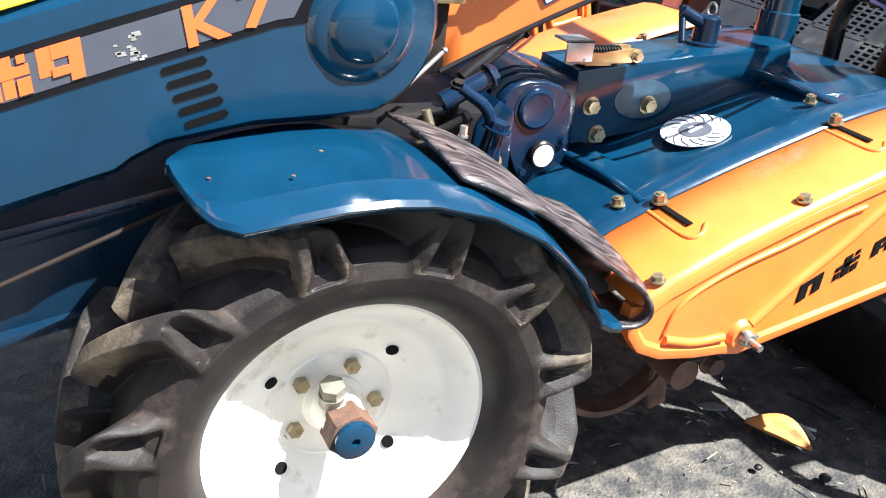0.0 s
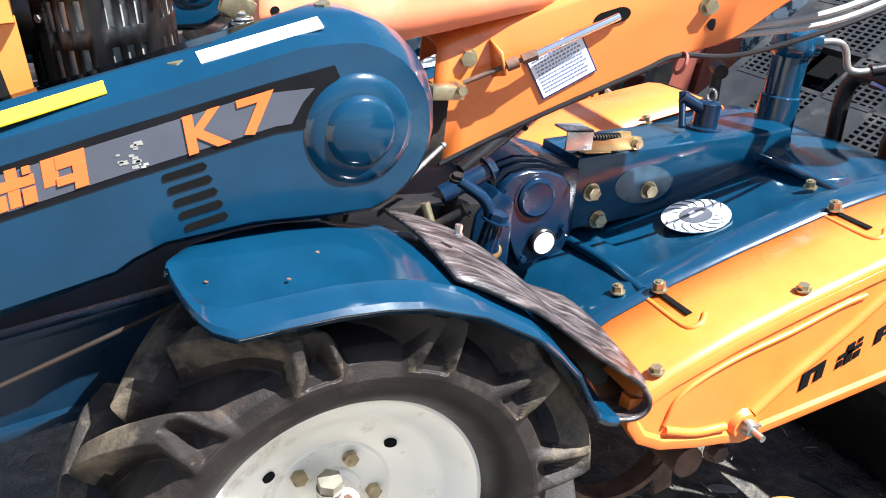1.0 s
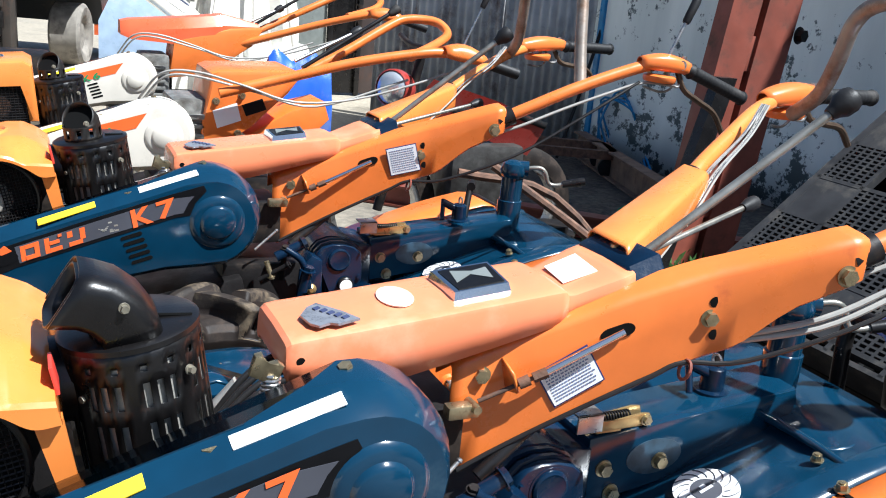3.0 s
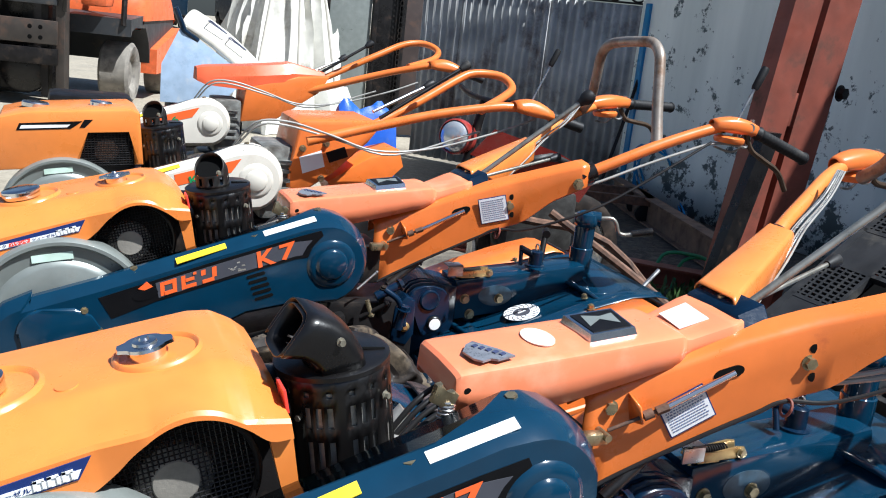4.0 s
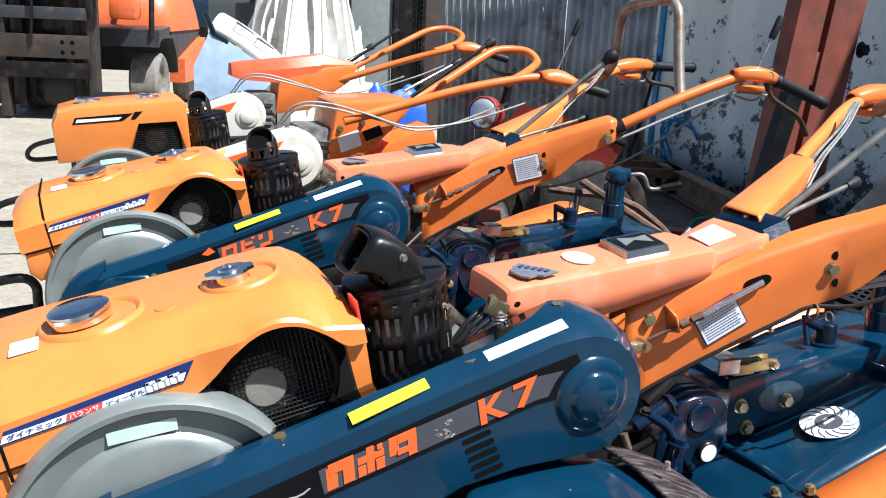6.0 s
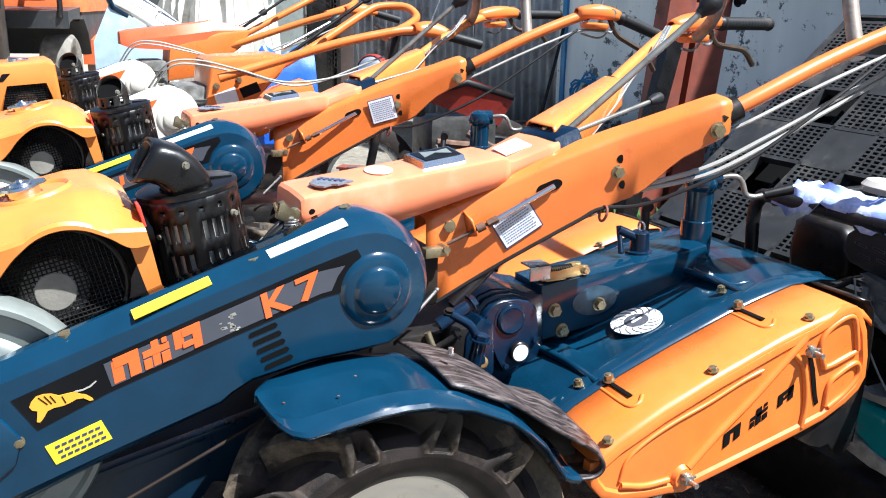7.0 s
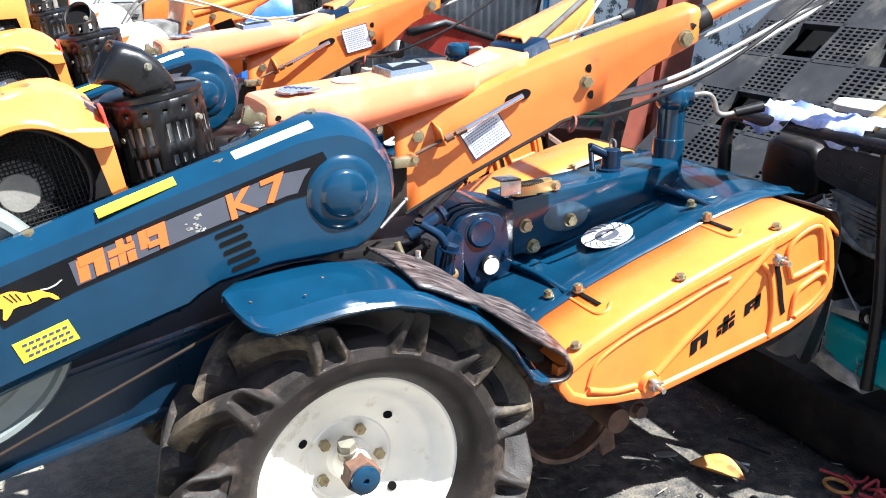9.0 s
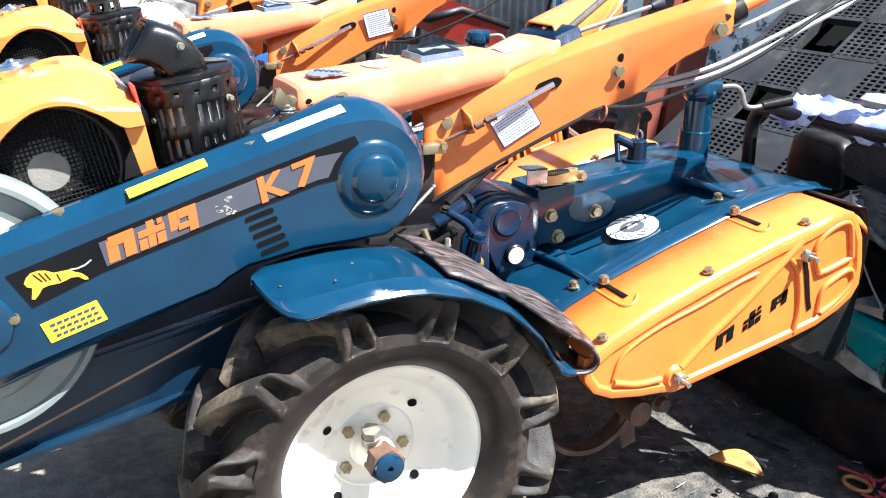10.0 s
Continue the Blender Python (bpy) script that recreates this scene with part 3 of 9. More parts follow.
def fender(root, y_in, y_out, side):
    lip = [(0.430, 0.577), (0.440, 0.566), (0.453, 0.560), (0.474, 0.559), (0.510, 0.565), (0.565, 0.572), (0.61, 0.5735), (0.653, 0.570), (0.716, 0.553), (0.78, 0.521), (0.812, 0.494), (0.840, 0.466), (0.859, 0.435), (0.876, 0.410), (0.890, 0.402), (0.905, 0.399)]
    inner = [(0.430, 0.577), (0.45, 0.578), (0.506, 0.582), (0.552, 0.586), (0.60, 0.586), (0.672, 0.576), (0.72, 0.564), (0.767, 0.546), (0.801, 0.524), (0.84, 0.494), (0.87, 0.462), (0.905, 0.425)]
    edge_out = [(0.430, 0.905), (0.432, 0.885), (0.440, 0.850), (0.452, 0.820), (0.472, y_out + 0.002), (0.496, y_out), (0.92, y_out)]
    edge_in = [(0.430, 0.912), (0.434, 0.928), (0.442, 0.942), (0.463, 0.966), (0.506, 0.985), (0.56, y_in), (0.92, y_in)]
    flip = (lambda y: y) if side < 0 else (lambda y: 2 * MID - y)
    xs = [0.430, 0.4315, 0.434, 0.438, 0.443, 0.449, 0.456, 0.464, 0.474] + [p.x for p in smooth_path([(x, 0, z) for x, z in lip[4:]], 4)]
    bm = bmesh.new()
    rows = []
    P = []
    for x in xs:
        z, zi, yo, yi = along(lip, x), along(inner, x), along(edge_out, x), along(edge_in, x)
        w = yi - yo
        b = min(0.032, 0.30 * w)
        e = min(1.0, max(0.0, (x - 0.430) / 0.03))
        crown = 0.010 * e * max(0.3, min(1.0, (0.9 - x) / 0.1))
        P.append(Vector((x, 0, z)))
        rows.append([(x, flip(yo + 0.002), z - 0.008 * (0.4 + 0.6 * e)), (x, flip(yo - 0.001), z - 0.002), (x, flip(yo + 0.003), z + 0.002),
                     (x, flip(yo + b * 0.85), z + crown * 0.75), (x, flip(yo + b), z + crown * 1.05), (x, flip(yo + b + 0.004), z + crown * 1.02)] +
                    [(x, flip(yo + b + (w - b) * t), (z + crown) * (1 - t) + zi * t + 0.006 * e * math.sin(math.pi * t)) for t in (0.25, 0.5, 0.75, 0.92)] +
                    [(x, flip(yi), zi - 0.003), (x, flip(yi + 0.001), zi - 0.010)])
    loft(bm, rows if side < 0 else [r[::-1] for r in rows])
    fb = part("mudguard", bm, M_BLUE, root, "glossy blue pressed mudguard over the wheel", smooth=32)
    thicken(fb, 0.003, 0)
    for x, y in ((0.571, 0.895), (0.46, 0.875), (0.53, 0.85)):
        mk = bmesh.new()
        bolt(mk, (x, flip(y), along([(p.x, p.z) for p in P], x) + 0.016), (0, 0, 1), 0.0022, 0.0008, washer=False)
        part("rivet", mk, M_RUST, fb)
    # rubber flap lying over the rear half, its end curled under
    far = [(0.676, 0.992, 0.590), (0.72, 0.987, 0.579), (0.767, 0.977, 0.560), (0.801, 0.965, 0.537), (0.840, 0.950, 0.507), (0.893, 0.940, 0.490), (0.929, 0.920, 0.464), (0.960, 0.900, 0.430), (0.982, 0.885, 0.405), (0.984, 0.882, 0.386), (0.962, 0.882, 0.374), (0.925, 0.882, 0.378)]
    near = [(0.694, 0.834, 0.576), (0.724, 0.824, 0.565), (0.762, 0.820, 0.546), (0.795, 0.818, 0.528), (0.838, 0.814, 0.496), (0.880, 0.814, 0.466), (0.910, 0.814, 0.447), (0.935, 0.814, 0.430), (0.951, 0.814, 0.414), (0.955, 0.815, 0.398), (0.942, 0.816, 0.387), (0.915, 0.818, 0.388)]
    A, B = smooth_path(far, 3), smooth_path(near, 3)
    rows = []
    for i, (a, b) in enumerate(zip(A, B)):
        f = i / (len(A) - 1)
        rows.append([b.lerp(a, t) + Vector((0, 0, 0.008 * math.sin(math.pi * t) * max(0, 1 - 1.2 * f) + 0.003 * math.sin(9 * t + 5 * f) * math.sin(math.pi * f))) for t in grid_points(0, 1, 12)])
    if side > 0:
        rows = [[(p[0], 2 * MID - p[1], p[2]) for p in r] for r in rows]
    fl = part("rubber_flap", loft(bmesh.new(), rows), M_FLAP, fb, "scuffed dark brown rubber flap on the mudguard", smooth=80)
    thicken(fl, 0.005, 1)
    yy = flip
    # added black sheet: stands in for the shade in the flap's open end
    li = bmesh.new()
    loft(li, [[(x, yy(0.905), z0), (x, yy(0.905), z1)] for x, z0, z1 in ((0.835, 0.40, 0.50), (0.88, 0.385, 0.478), (0.93, 0.378, 0.452), (0.962, 0.378, 0.424))])
    li = part("flap_shade", li, M_GRIP, fb, "black sheet added to keep the opening under the flap dark")
    thicken(li, 0.003, 0)
    bb = bmesh.new()
    bolt(bb, (0.720, yy(0.890), 0.600), (0, 0, 1), 0.004, 0.010)
    part("flap_bolt", bb, M_STEEL, fb)
    return fb


def cover_outline():
    rear = arc(0.614, 0.697, 0.088, 98, -70, 12)
    return [(-0.02, 0.597)] + [(0.0, 0.603), (0.134, 0.642), (0.339, 0.707), (0.492, 0.755), (0.56, 0.778)] + rear + \
        [(0.60, 0.610), (0.52, 0.606), (0.435, 0.590), (0.405, 0.575), (0.389, 0.563), (0.239, 0.518), (0.115, 0.479), (0.03, 0.452)] + \
        arc(0.0, 0.528, 0.078, -80, -255, 10)


def belt_cover(root, style):
    white = style["cover"] == "white"
    paint = M_WHITE if white else M_BLUE
    O = cover_outline()
    bm = bmesh.new()
    rings = []
    for y, k in ((0.945, -0.004), (0.9455, 0.0), (0.960, 0.010), (0.985, 0.020), (0.996, 0.022), (1.045, 0.022)):
        rings.append([(x, 0.945 + min((y - 0.945) * along([(-0.2, 0.36), (0.18, 0.36), (0.34, 1.0), (1.0, 1.0)], x), along([(0.0, 0.036), (0.535, 0.036), (0.585, 0.10), (1.0, 0.10)], x) if z > 0.65 else 0.1), z) for x, z in shifted(O, k)])
    loft(bm, rings, close=True, caps=True)
    cover = part("belt_cover", bm, paint, root, "white pressed belt cover" if white else "glossy blue pressed-steel belt cover with decals", smooth=21)
    m = Matrix.Translation((0, 0.9445, 0.0 if style["decal"] == "beast" else 0.014)) @ SIDE
    # round bulge over the pulley, and a smaller one over the front pulley
    bo = bmesh.new()
    lathe(bo, (0.624, 0.947, 0.699), (0, -1, 0), [(-0.004, 0.060), (0.004, 0.056), (0.008, 0.047), (0.009, 0.037), (0.013, 0.034), (0.016, 0.030), (0.017, 0.0)], 36)
    part("pulley_bulge", bo, paint, cover)
    fo = bmesh.new()
    o2 = [(0.115, 0.590), (0.135, 0.560), (0.125, 0.525)] + arc(0.035, 0.512, 0.045, -60, -180, 6) + arc(0.02, 0.555, 0.05, 180, 90, 6) + [(0.08, 0.607)]
    prism(fo, o2[::-1], 0.938, 0.948, 0.006)
    part("front_bulge", fo, paint, cover)
    # decal band, louvres, letters
    if not white:
        bb = bmesh.new()
        band = [(0.154, 0.567), (0.244, 0.604), (0.40, 0.654), (0.540, 0.697), (0.568, 0.701), (0.578, 0.727), (0.600, 0.752), (0.594, 0.763), (0.53, 0.745), (0.38, 0.698), (0.236, 0.650), (0.127, 0.613)]
        decal(bb, band, m)
        part("decal_border", bb, M_BANDBLACK, cover)
        gb = bmesh.new()
        decal(gb, [(0.248, 0.6115), (0.40, 0.661), (0.538, 0.7035), (0.554, 0.706), (0.564, 0.727), (0.575, 0.741), (0.52, 0.7345), (0.38, 0.690), (0.240, 0.6445)], m, 0.0006)
        part("decal_band", gb, M_BANDGREY, cover)
        lb = bmesh.new()
        if style["decal"] == "beast":
            # running golden animal drawn as a plain long shape on black
            decal(lb, [(0.147, 0.601), (0.150, 0.596), (0.156, 0.594), (0.155, 0.586), (0.154, 0.579), (0.158, 0.578), (0.163, 0.584), (0.168, 0.592), (0.176, 0.595), (0.188, 0.596), (0.197, 0.599), (0.203, 0.602), (0.212, 0.602), (0.219, 0.597),
                       (0.224, 0.597), (0.223, 0.600), (0.216, 0.606), (0.208, 0.609), (0.203, 0.613), (0.194, 0.612), (0.183, 0.611), (0.174, 0.615), (0.165, 0.616), (0.156, 0.614), (0.150, 0.608)], m, 0.0010)
            fig = part("decal_figure", lb, M_GOLD, cover, "golden running animal shape")
            for x0, z0, x1, z1 in ((0.158, 0.612, 0.168, 0.601), (0.165, 0.613, 0.173, 0.601), (0.172, 0.612, 0.178, 0.602), (0.186, 0.609, 0.190, 0.599)):
                ln = bmesh.new()
                decal(ln, [(x0, z0), (x1, z1), (x1 + 0.0012, z1 + 0.0006), (x0 + 0.0012, z0 + 0.0006)], m, 0.0016)
                part("figure_line", ln, M_BANDBLACK, fig)
            tl = bmesh.new()
            decal(tl, [(0.202, 0.612), (0.212, 0.6125), (0.222, 0.616), (0.230, 0.6225), (0.2285, 0.6232), (0.221, 0.6178), (0.212, 0.6143), (0.203, 0.6138)], m, 0.0012)
            part("figure_tail", tl, M_FIGGREY, fig)
        else:
            decal(lb, [(0.22 + 0.026 * math.cos(t), 0.620 + 0.013 * math.sin(t) + 0.006 * math.cos(t)) for t in grid_points(0, 5.9, 16)], m, 0.0010)
            part("decal_oval", lb, M_BANDBLACK, cover)
            l2 = bmesh.new()
            decal(l2, [(0.205, 0.632), (0.218, 0.629), (0.235, 0.637), (0.222, 0.648)], m, 0.0015)
            part("decal_spark", l2, M_LETTER, cover)
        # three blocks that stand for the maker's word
        ux, uz = 0.952, 0.306

        def glyph(x0, strokes):
            for k, (a, b, c, d) in enumerate(strokes):
                bmm = bmesh.new()
                q = []
                for u, v in ((a, b), (c, b), (c, d), (a, d)):
                    q.append((x0 + u * ux - v * 0.10, 0.615 + (x0 - 0.252) * 0.318 + u * uz + v))
                decal(bmm, q, m, 0.0010 + 0.0004 * k)
                part("decal_block", bmm, M_LETTER, cover, "orange-red decal block")
        if style["decal"] == "beast":
            glyph(0.252, [(0, 0, 0.0145, 0.030), (0.003, 0.0205, 0.037, 0.034), (0.022, 0, 0.037, 0.0215)])
            glyph(0.292, [(0.0125, 0, 0.0225, 0.035), (0, 0.0165, 0.036, 0.0255), (0, 0, 0.0105, 0.0135), (0.0245, 0, 0.036, 0.014), (0.027, 0.0275, 0.034, 0.034)])
            glyph(0.333, [(0, 0.009, 0.0135, 0.034), (0.012, 0.022, 0.038, 0.034), (0.026, 0, 0.038, 0.023), (0.011, 0.007, 0.027, 0.0145)])
        else:
            glyph(0.252, [(0, 0, 0.009, 0.030), (0.009, 0.022, 0.026, 0.030), (0.026, 0, 0.035, 0.030), (0.009, 0, 0.026, 0.008)])
            glyph(0.295, [(0, 0, 0.009, 0.030), (0.009, 0, 0.032, 0.008), (0.009, 0.015, 0.028, 0.022), (0.026, 0.026, 0.033, 0.031)])
            glyph(0.336, [(0, 0.018, 0.010, 0.030), (0.024, 0.008, 0.034, 0.030), (0.002, 0, 0.028, 0.008)])
        for ch, x0, w in (("K", 0.457, 0.041), ("7", 0.506, 0.037)):
            mm = Matrix.Translation((x0, 0.9420, 0.677 + (x0 - 0.457) * 0.315 + (0.0 if style["decal"] == "beast" else 0.014))) @ SIDE @ Matrix.Rotation(radians(17.5), 4, "Z")
            lettering("model_letter", ch, M_LETTER, cover, mm, w, 0.037, "orange-red letter", slant=0.12, offset=0.03)
        for i in range(14):
            sc = bmesh.new()
            t, r = random.uniform(0, 6.3), random.uniform(0.002, 0.012)
            x, z = 0.408 + r * math.cos(t) * 1.5, 0.676 + r * math.sin(t)
            s = random.uniform(0.001, 0.0035)
            decal(sc, [(x, z), (x + s * 2.5, z + s * 0.4), (x + s * 2, z + s * 1.5), (x, z + s)], m, 0.0010)
            part("paint_chip", sc, M_ALU, cover)
    else:
        rb = bmesh.new()
        decal(rb, [(0.375, 0.660), (0.545, 0.710), (0.575, 0.755), (0.37, 0.696)], m)
        part("decal_band", rb, M_LETTER, cover)
        for ch, x0, w in (("K", 0.42, 0.032), ("6", 0.46, 0.028)):
            mm = Matrix.Translation((x0, 0.9420, 0.681 + (x0 - 0.42) * 0.315)) @ SIDE @ Matrix.Rotation(radians(17.5), 4, "Z")
            lettering("model_letter", ch, M_GREENDECAL, cover, mm, w, 0.026, "green letter", offset=0.03)
    for i in range(5):
        vb = bmesh.new()
        x0, z0 = 0.434 + 0.0052 * i, 0.655 - 0.0128 * i
        decal(vb, [(x0, z0 - 0.004), (x0 + 0.038, z0 + 0.007), (x0 + 0.040, z0 + 0.011), (x0 + 0.036, z0 + 0.0145), (x0, z0 + 0.003), (x0 - 0.002, z0)], m)
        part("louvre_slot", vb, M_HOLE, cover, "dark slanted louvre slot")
    # stickers on the sloping top and the near face
    top = plane_at((0.008, 0.962, 0.6110), (1, 0, 0.318), (0, 1, 0.47))
    yb = bmesh.new()
    low_top = plane_at((0.3817, 0.962, 0.7298), (1, 0, 0.264), (0, 1, 0.44))
    decal(yb, [(-0.103, -0.017), (0.007, -0.005), (0.007, 0.013), (-0.103, 0.002)], low_top, 0.0035)
    part("sticker", yb, M_YELLOW if not style.get("plain") else M_PAPER, cover, "yellow warning sticker")
    wb = bmesh.new()
    decal(wb, [(0.486, -0.002), (0.607, -0.002), (0.607, 0.016), (0.486, 0.016)], top, 0.002)
    part("sticker", wb, M_PAPER, cover, "white paper sticker")
    if style["decal"] == "beast":
        y2 = bmesh.new()
        decal(y2, [(0.160, 0.542), (0.171, 0.514), (0.243, 0.537), (0.231, 0.566)], m)
        st = part("sticker", y2, M_YELLOW, cover, "yellow warning sticker with small dark print")
        bars = bmesh.new()
        for i in range(3):
            a = 0.172 + i * 0.0032
            z0 = 0.537 - i * 0.0075
            for j in range(7):
                x0 = a + j * 0.0085
                decal(bars, [(x0, z0 + j * 0.0027), (x0 + 0.006, z0 + j * 0.0027 + 0.0018), (x0 + 0.006, z0 + j * 0.0027 + 0.0052), (x0, z0 + j * 0.0027 + 0.0034)], m, 0.0008)
        part("print_bars", bars, M_INK, st)
    else:
        y2 = bmesh.new()
        decal(y2, [(0.190, 0.525), (0.196, 0.503), (0.270, 0.528), (0.262, 0.550)], m)
        part("sticker", y2, M_PAPER, cover, "small pale paper label")
    for p in ((0.606, 1.026, 0.800), (0.452, 0.976, 0.749), (0.20, 0.972, 0.676)):
        bb = bmesh.new()
        bolt(bb, (p[0], p[1], p[2]), (-0.25, -0.1, 0.95), 0.0085, 0.008)
        part("cover_bolt", bb, M_ZINC, cover, "zinc hexagon bolt")
    for p in ((0.13, 0.555), (-0.03, 0.50), (0.10, 0.600)):
        bb = bmesh.new()
        bolt(bb, (p[0], 0.945, p[1]), (0, -1, 0), 0.006, 0.005)
        part("cover_bolt", bb, M_ZINC, cover)
    return cover


def flywheel(root):
    c = (0.058, 1.004, 0.553)
    bm = bmesh.new()
    lathe(bm, c, (0, -1, 0), [(-0.045, 0.0), (-0.045, 0.183), (-0.038, 0.187), (0.012, 0.187), (0.018, 0.183), (0.018, 0.176), (0.010, 0.171), (0.006, 0.142), (0.012, 0.136), (0.016, 0.128), (0.016, 0.075),
                              (0.010, 0.070), (0.012, 0.03), (0.012, 0.0)], 72)
    fw = part("flywheel", bm, M_GREY, root, "silver-grey painted flywheel disc")
    br = bmesh.new()
    prism(br, [(0.02, 0.58), (0.075, 0.635), (0.09, 0.64), (0.105, 0.63), (0.125, 0.592), (0.15, 0.585), (0.15, 0.56), (0.02, 0.555)][::-1], 0.975, 0.990, 0.006)
    part("cast_bracket", br, M_ALU, fw, "cast aluminium bracket")
    for p in ((0.058, 0.620), (0.082, 0.598), (0.10, 0.625)):
        bb = bmesh.new()
        bolt(bb, (p[0], 0.975, p[1]), (0, -1, 0), 0.008, 0.008)
        part("bolt", bb, M_ZINC, fw)
    st = bmesh.new()
    m = Matrix.Translation((0, 0.9915, 0)) @ SIDE
    decal(st, [(0.0, 0.688), (0.080, 0.699), (0.078, 0.715), (-0.002, 0.704)], m, -0.003)
    part("sticker", st, M_PALEGREEN, fw, "pale green and white sticker")
    return fw


def engine(root, style):
    """Diesel engine with an orange hood: long sloping top, arch over the meshed radiator."""
    T = Matrix.Rotation(radians(-12.5), 4, "Y")         # the engine sits nose down
    C = Vector((0.055, 0, 0.806))

    def w(x, y, z):
        return T @ Vector((x, y, z)) + C
    # hood as a skin over cross-sections along x; x is measured from the filler cap
    secs = []
    arch = [(p.x, p.z) for p in smooth_path([(x, 0, z) for x, z in ((-0.255, -0.108), (-0.19, -0.106), (-0.10, -0.100), (-0.02, -0.094), (0.030, -0.086), (0.058, -0.070), (0.085, -0.048), (0.115, -0.032), (0.145, -0.028), (0.175, -0.036), (0.203, -0.056), (0.226, -0.078), (0.252, -0.082))], 5)]
    for x, low in arch:
        zt = along([(-0.26, -0.030), (-0.235, -0.010), (-0.20, -0.002), (-0.15, 0.0), (0.18, 0.002), (0.21, -0.004), (0.235, -0.022), (0.26, -0.050)], x)
        crest = max(along([(-0.26, -0.052), (-0.20, -0.047), (0.075, -0.029), (0.13, -0.024), (0.26, -0.060)], x), low + 0.011)
        crest = min(crest, zt - 0.007)
        out = 0.010 * max(0.0, min(1.0, (x - 0.045) / 0.05))       # flared lip over the arch
        s = [w(x, 1.022 - out, low), w(x, 1.014 - out, low + 0.003), w(x, 1.014 - out, crest - 0.002), w(x, 1.018 - out, crest + 0.003), w(x, 1.068, max(zt - 0.010, crest + 0.004)), w(x, 1.085, zt - 0.002), w(x, 1.10, zt), w(x, 1.24, zt), w(x, 1.285, zt - 0.004), w(x, 1.30, zt - 0.02), w(x, 1.305, -0.12)]
        secs.append(s)
    bm = loft(bmesh.new(), secs)
    # nose and rear faces
    for s, flip in ((secs[0], False), (secs[-1], True)):
        f = [bm.verts.new(p) for p in s]
        bm.faces.new(f if not flip else f[::-1])
    bmesh.ops.remove_doubles(bm, verts=bm.verts[:], dist=0.0004)
    hood = part("engine_hood", bm, M_ENGINE, root, "glossy orange engine hood with an arched cut-out", smooth=27)
    thicken(hood, 0.004, -1)
    # rear leg of the arch
    leg = bmesh.new()
    loft(leg, [[w(0.226, 1.016, -0.075), w(0.253, 1.016, -0.078), w(0.253, 1.03, -0.078), w(0.226, 1.03, -0.075)], [w(0.232, 1.020, -0.19), w(0.249, 1.020, -0.19), w(0.249, 1.03, -0.19), w(0.232, 1.03, -0.19)]], close=True, caps=True)
    part("hood_leg", leg, M_ENGINE, root, "orange hood support")
    # skirt: lower orange tank part towards the nose
    sk = bmesh.new()
    prism(sk, [(-0.25, -0.11), (-0.252, -0.155), (-0.235, -0.178), (-0.13, -0.178), (-0.09, -0.13), (-0.05, -0.10)][::-1], 1.020, 1.30, 0.010, m=Matrix.Translation(C) @ T)
    part("tank", sk, M_ENGINE, root, "orange fuel tank body")
    # radiator opening: dark well, mesh and fan disc
    wl = bmesh.new()
    box(wl, (0.02, 1.064, -0.235), (0.238, 1.28, -0.03), 0.01, m=Matrix.Translation(C) @ T)
    part("engine_block", wl, M_DARK, root, "dark oily engine block")
    fan = bmesh.new()
    cc = w(0.118, 1.058, -0.115)
    lathe(fan, cc, (0, -1, 0), [(-0.01, 0.0), (-0.01, 0.046), (0.006, 0.044), (0.010, 0.030), (0.014, 0.026), (0.014, 0.0)], 32)
    part("fan_disc", fan, M_GREYTYRE, root, "grey ribbed fan disc behind the mesh")
    me = bmesh.new()
    c0 = Vector((0.128, 0, -0.112))
    R = 0.080
    n = 26
    for i in range(1, n):
        o = -R + 2 * R * i / n
        h = math.sqrt(max(R * R - o * o, 0))
        for a, b in (((o, -h), (o, h)), ((-h, o), (h, o))):
            p = w(c0.x + a[0], 1.046, c0.z + a[1])
            q = w(c0.x + b[0], 1.046, c0.z + b[1])
            tube(me, [p, q], 0.0011, 4, caps=False)
    part("radiator_mesh", me, M_BLACK, root, "black wire mesh over the radiator")
    ri = bmesh.new()
    tube(ri, [w(c0.x + (R + 0.004) * math.cos(t), 1.040, c0.z + (R + 0.004) * math.sin(t)) for t in grid_points(-2.2, 3.6, 40)], 0.0045, 8)
    part("mesh_ring", ri, M_BLACK, root)
    bb = bmesh.new()
    bolt(bb, w(0.222, 1.040, -0.185), (0, -1, 0), 0.007, 0.006)
    part("bolt", bb, M_ZINC, root)
    # fuel cap and radiator cap in their dished wells
    for x, y, r, kind in ((-0.078, 1.155, 0.040, "fuel_cap"), (0.118, 1.155, 0.032, "radiator_cap")):
        ring = bmesh.new()
        lathe(ring, w(x + 0.012, y, 0.0), T @ Vector((0, 0, 1)), [(-0.002, r * 1.75), (0.005, r * 1.66), (0.0065, r * 1.58), (0.005, r * 1.50), (-0.0015, r * 1.36)], 40)
        part("well_rim", ring, M_ENGINE, hood)
        well = bmesh.new()
        lathe(well, w(x + 0.012, y, 0.0015), T @ Vector((0, 0, 1)), [(0.0, r * (1.42 if kind == "fuel_cap" else 0.95)), (0.0003, 0.0)], 32)
        part("well_floor", well, M_ENGINE if kind == "fuel_cap" else M_HOLE, hood)
        cp = bmesh.new()
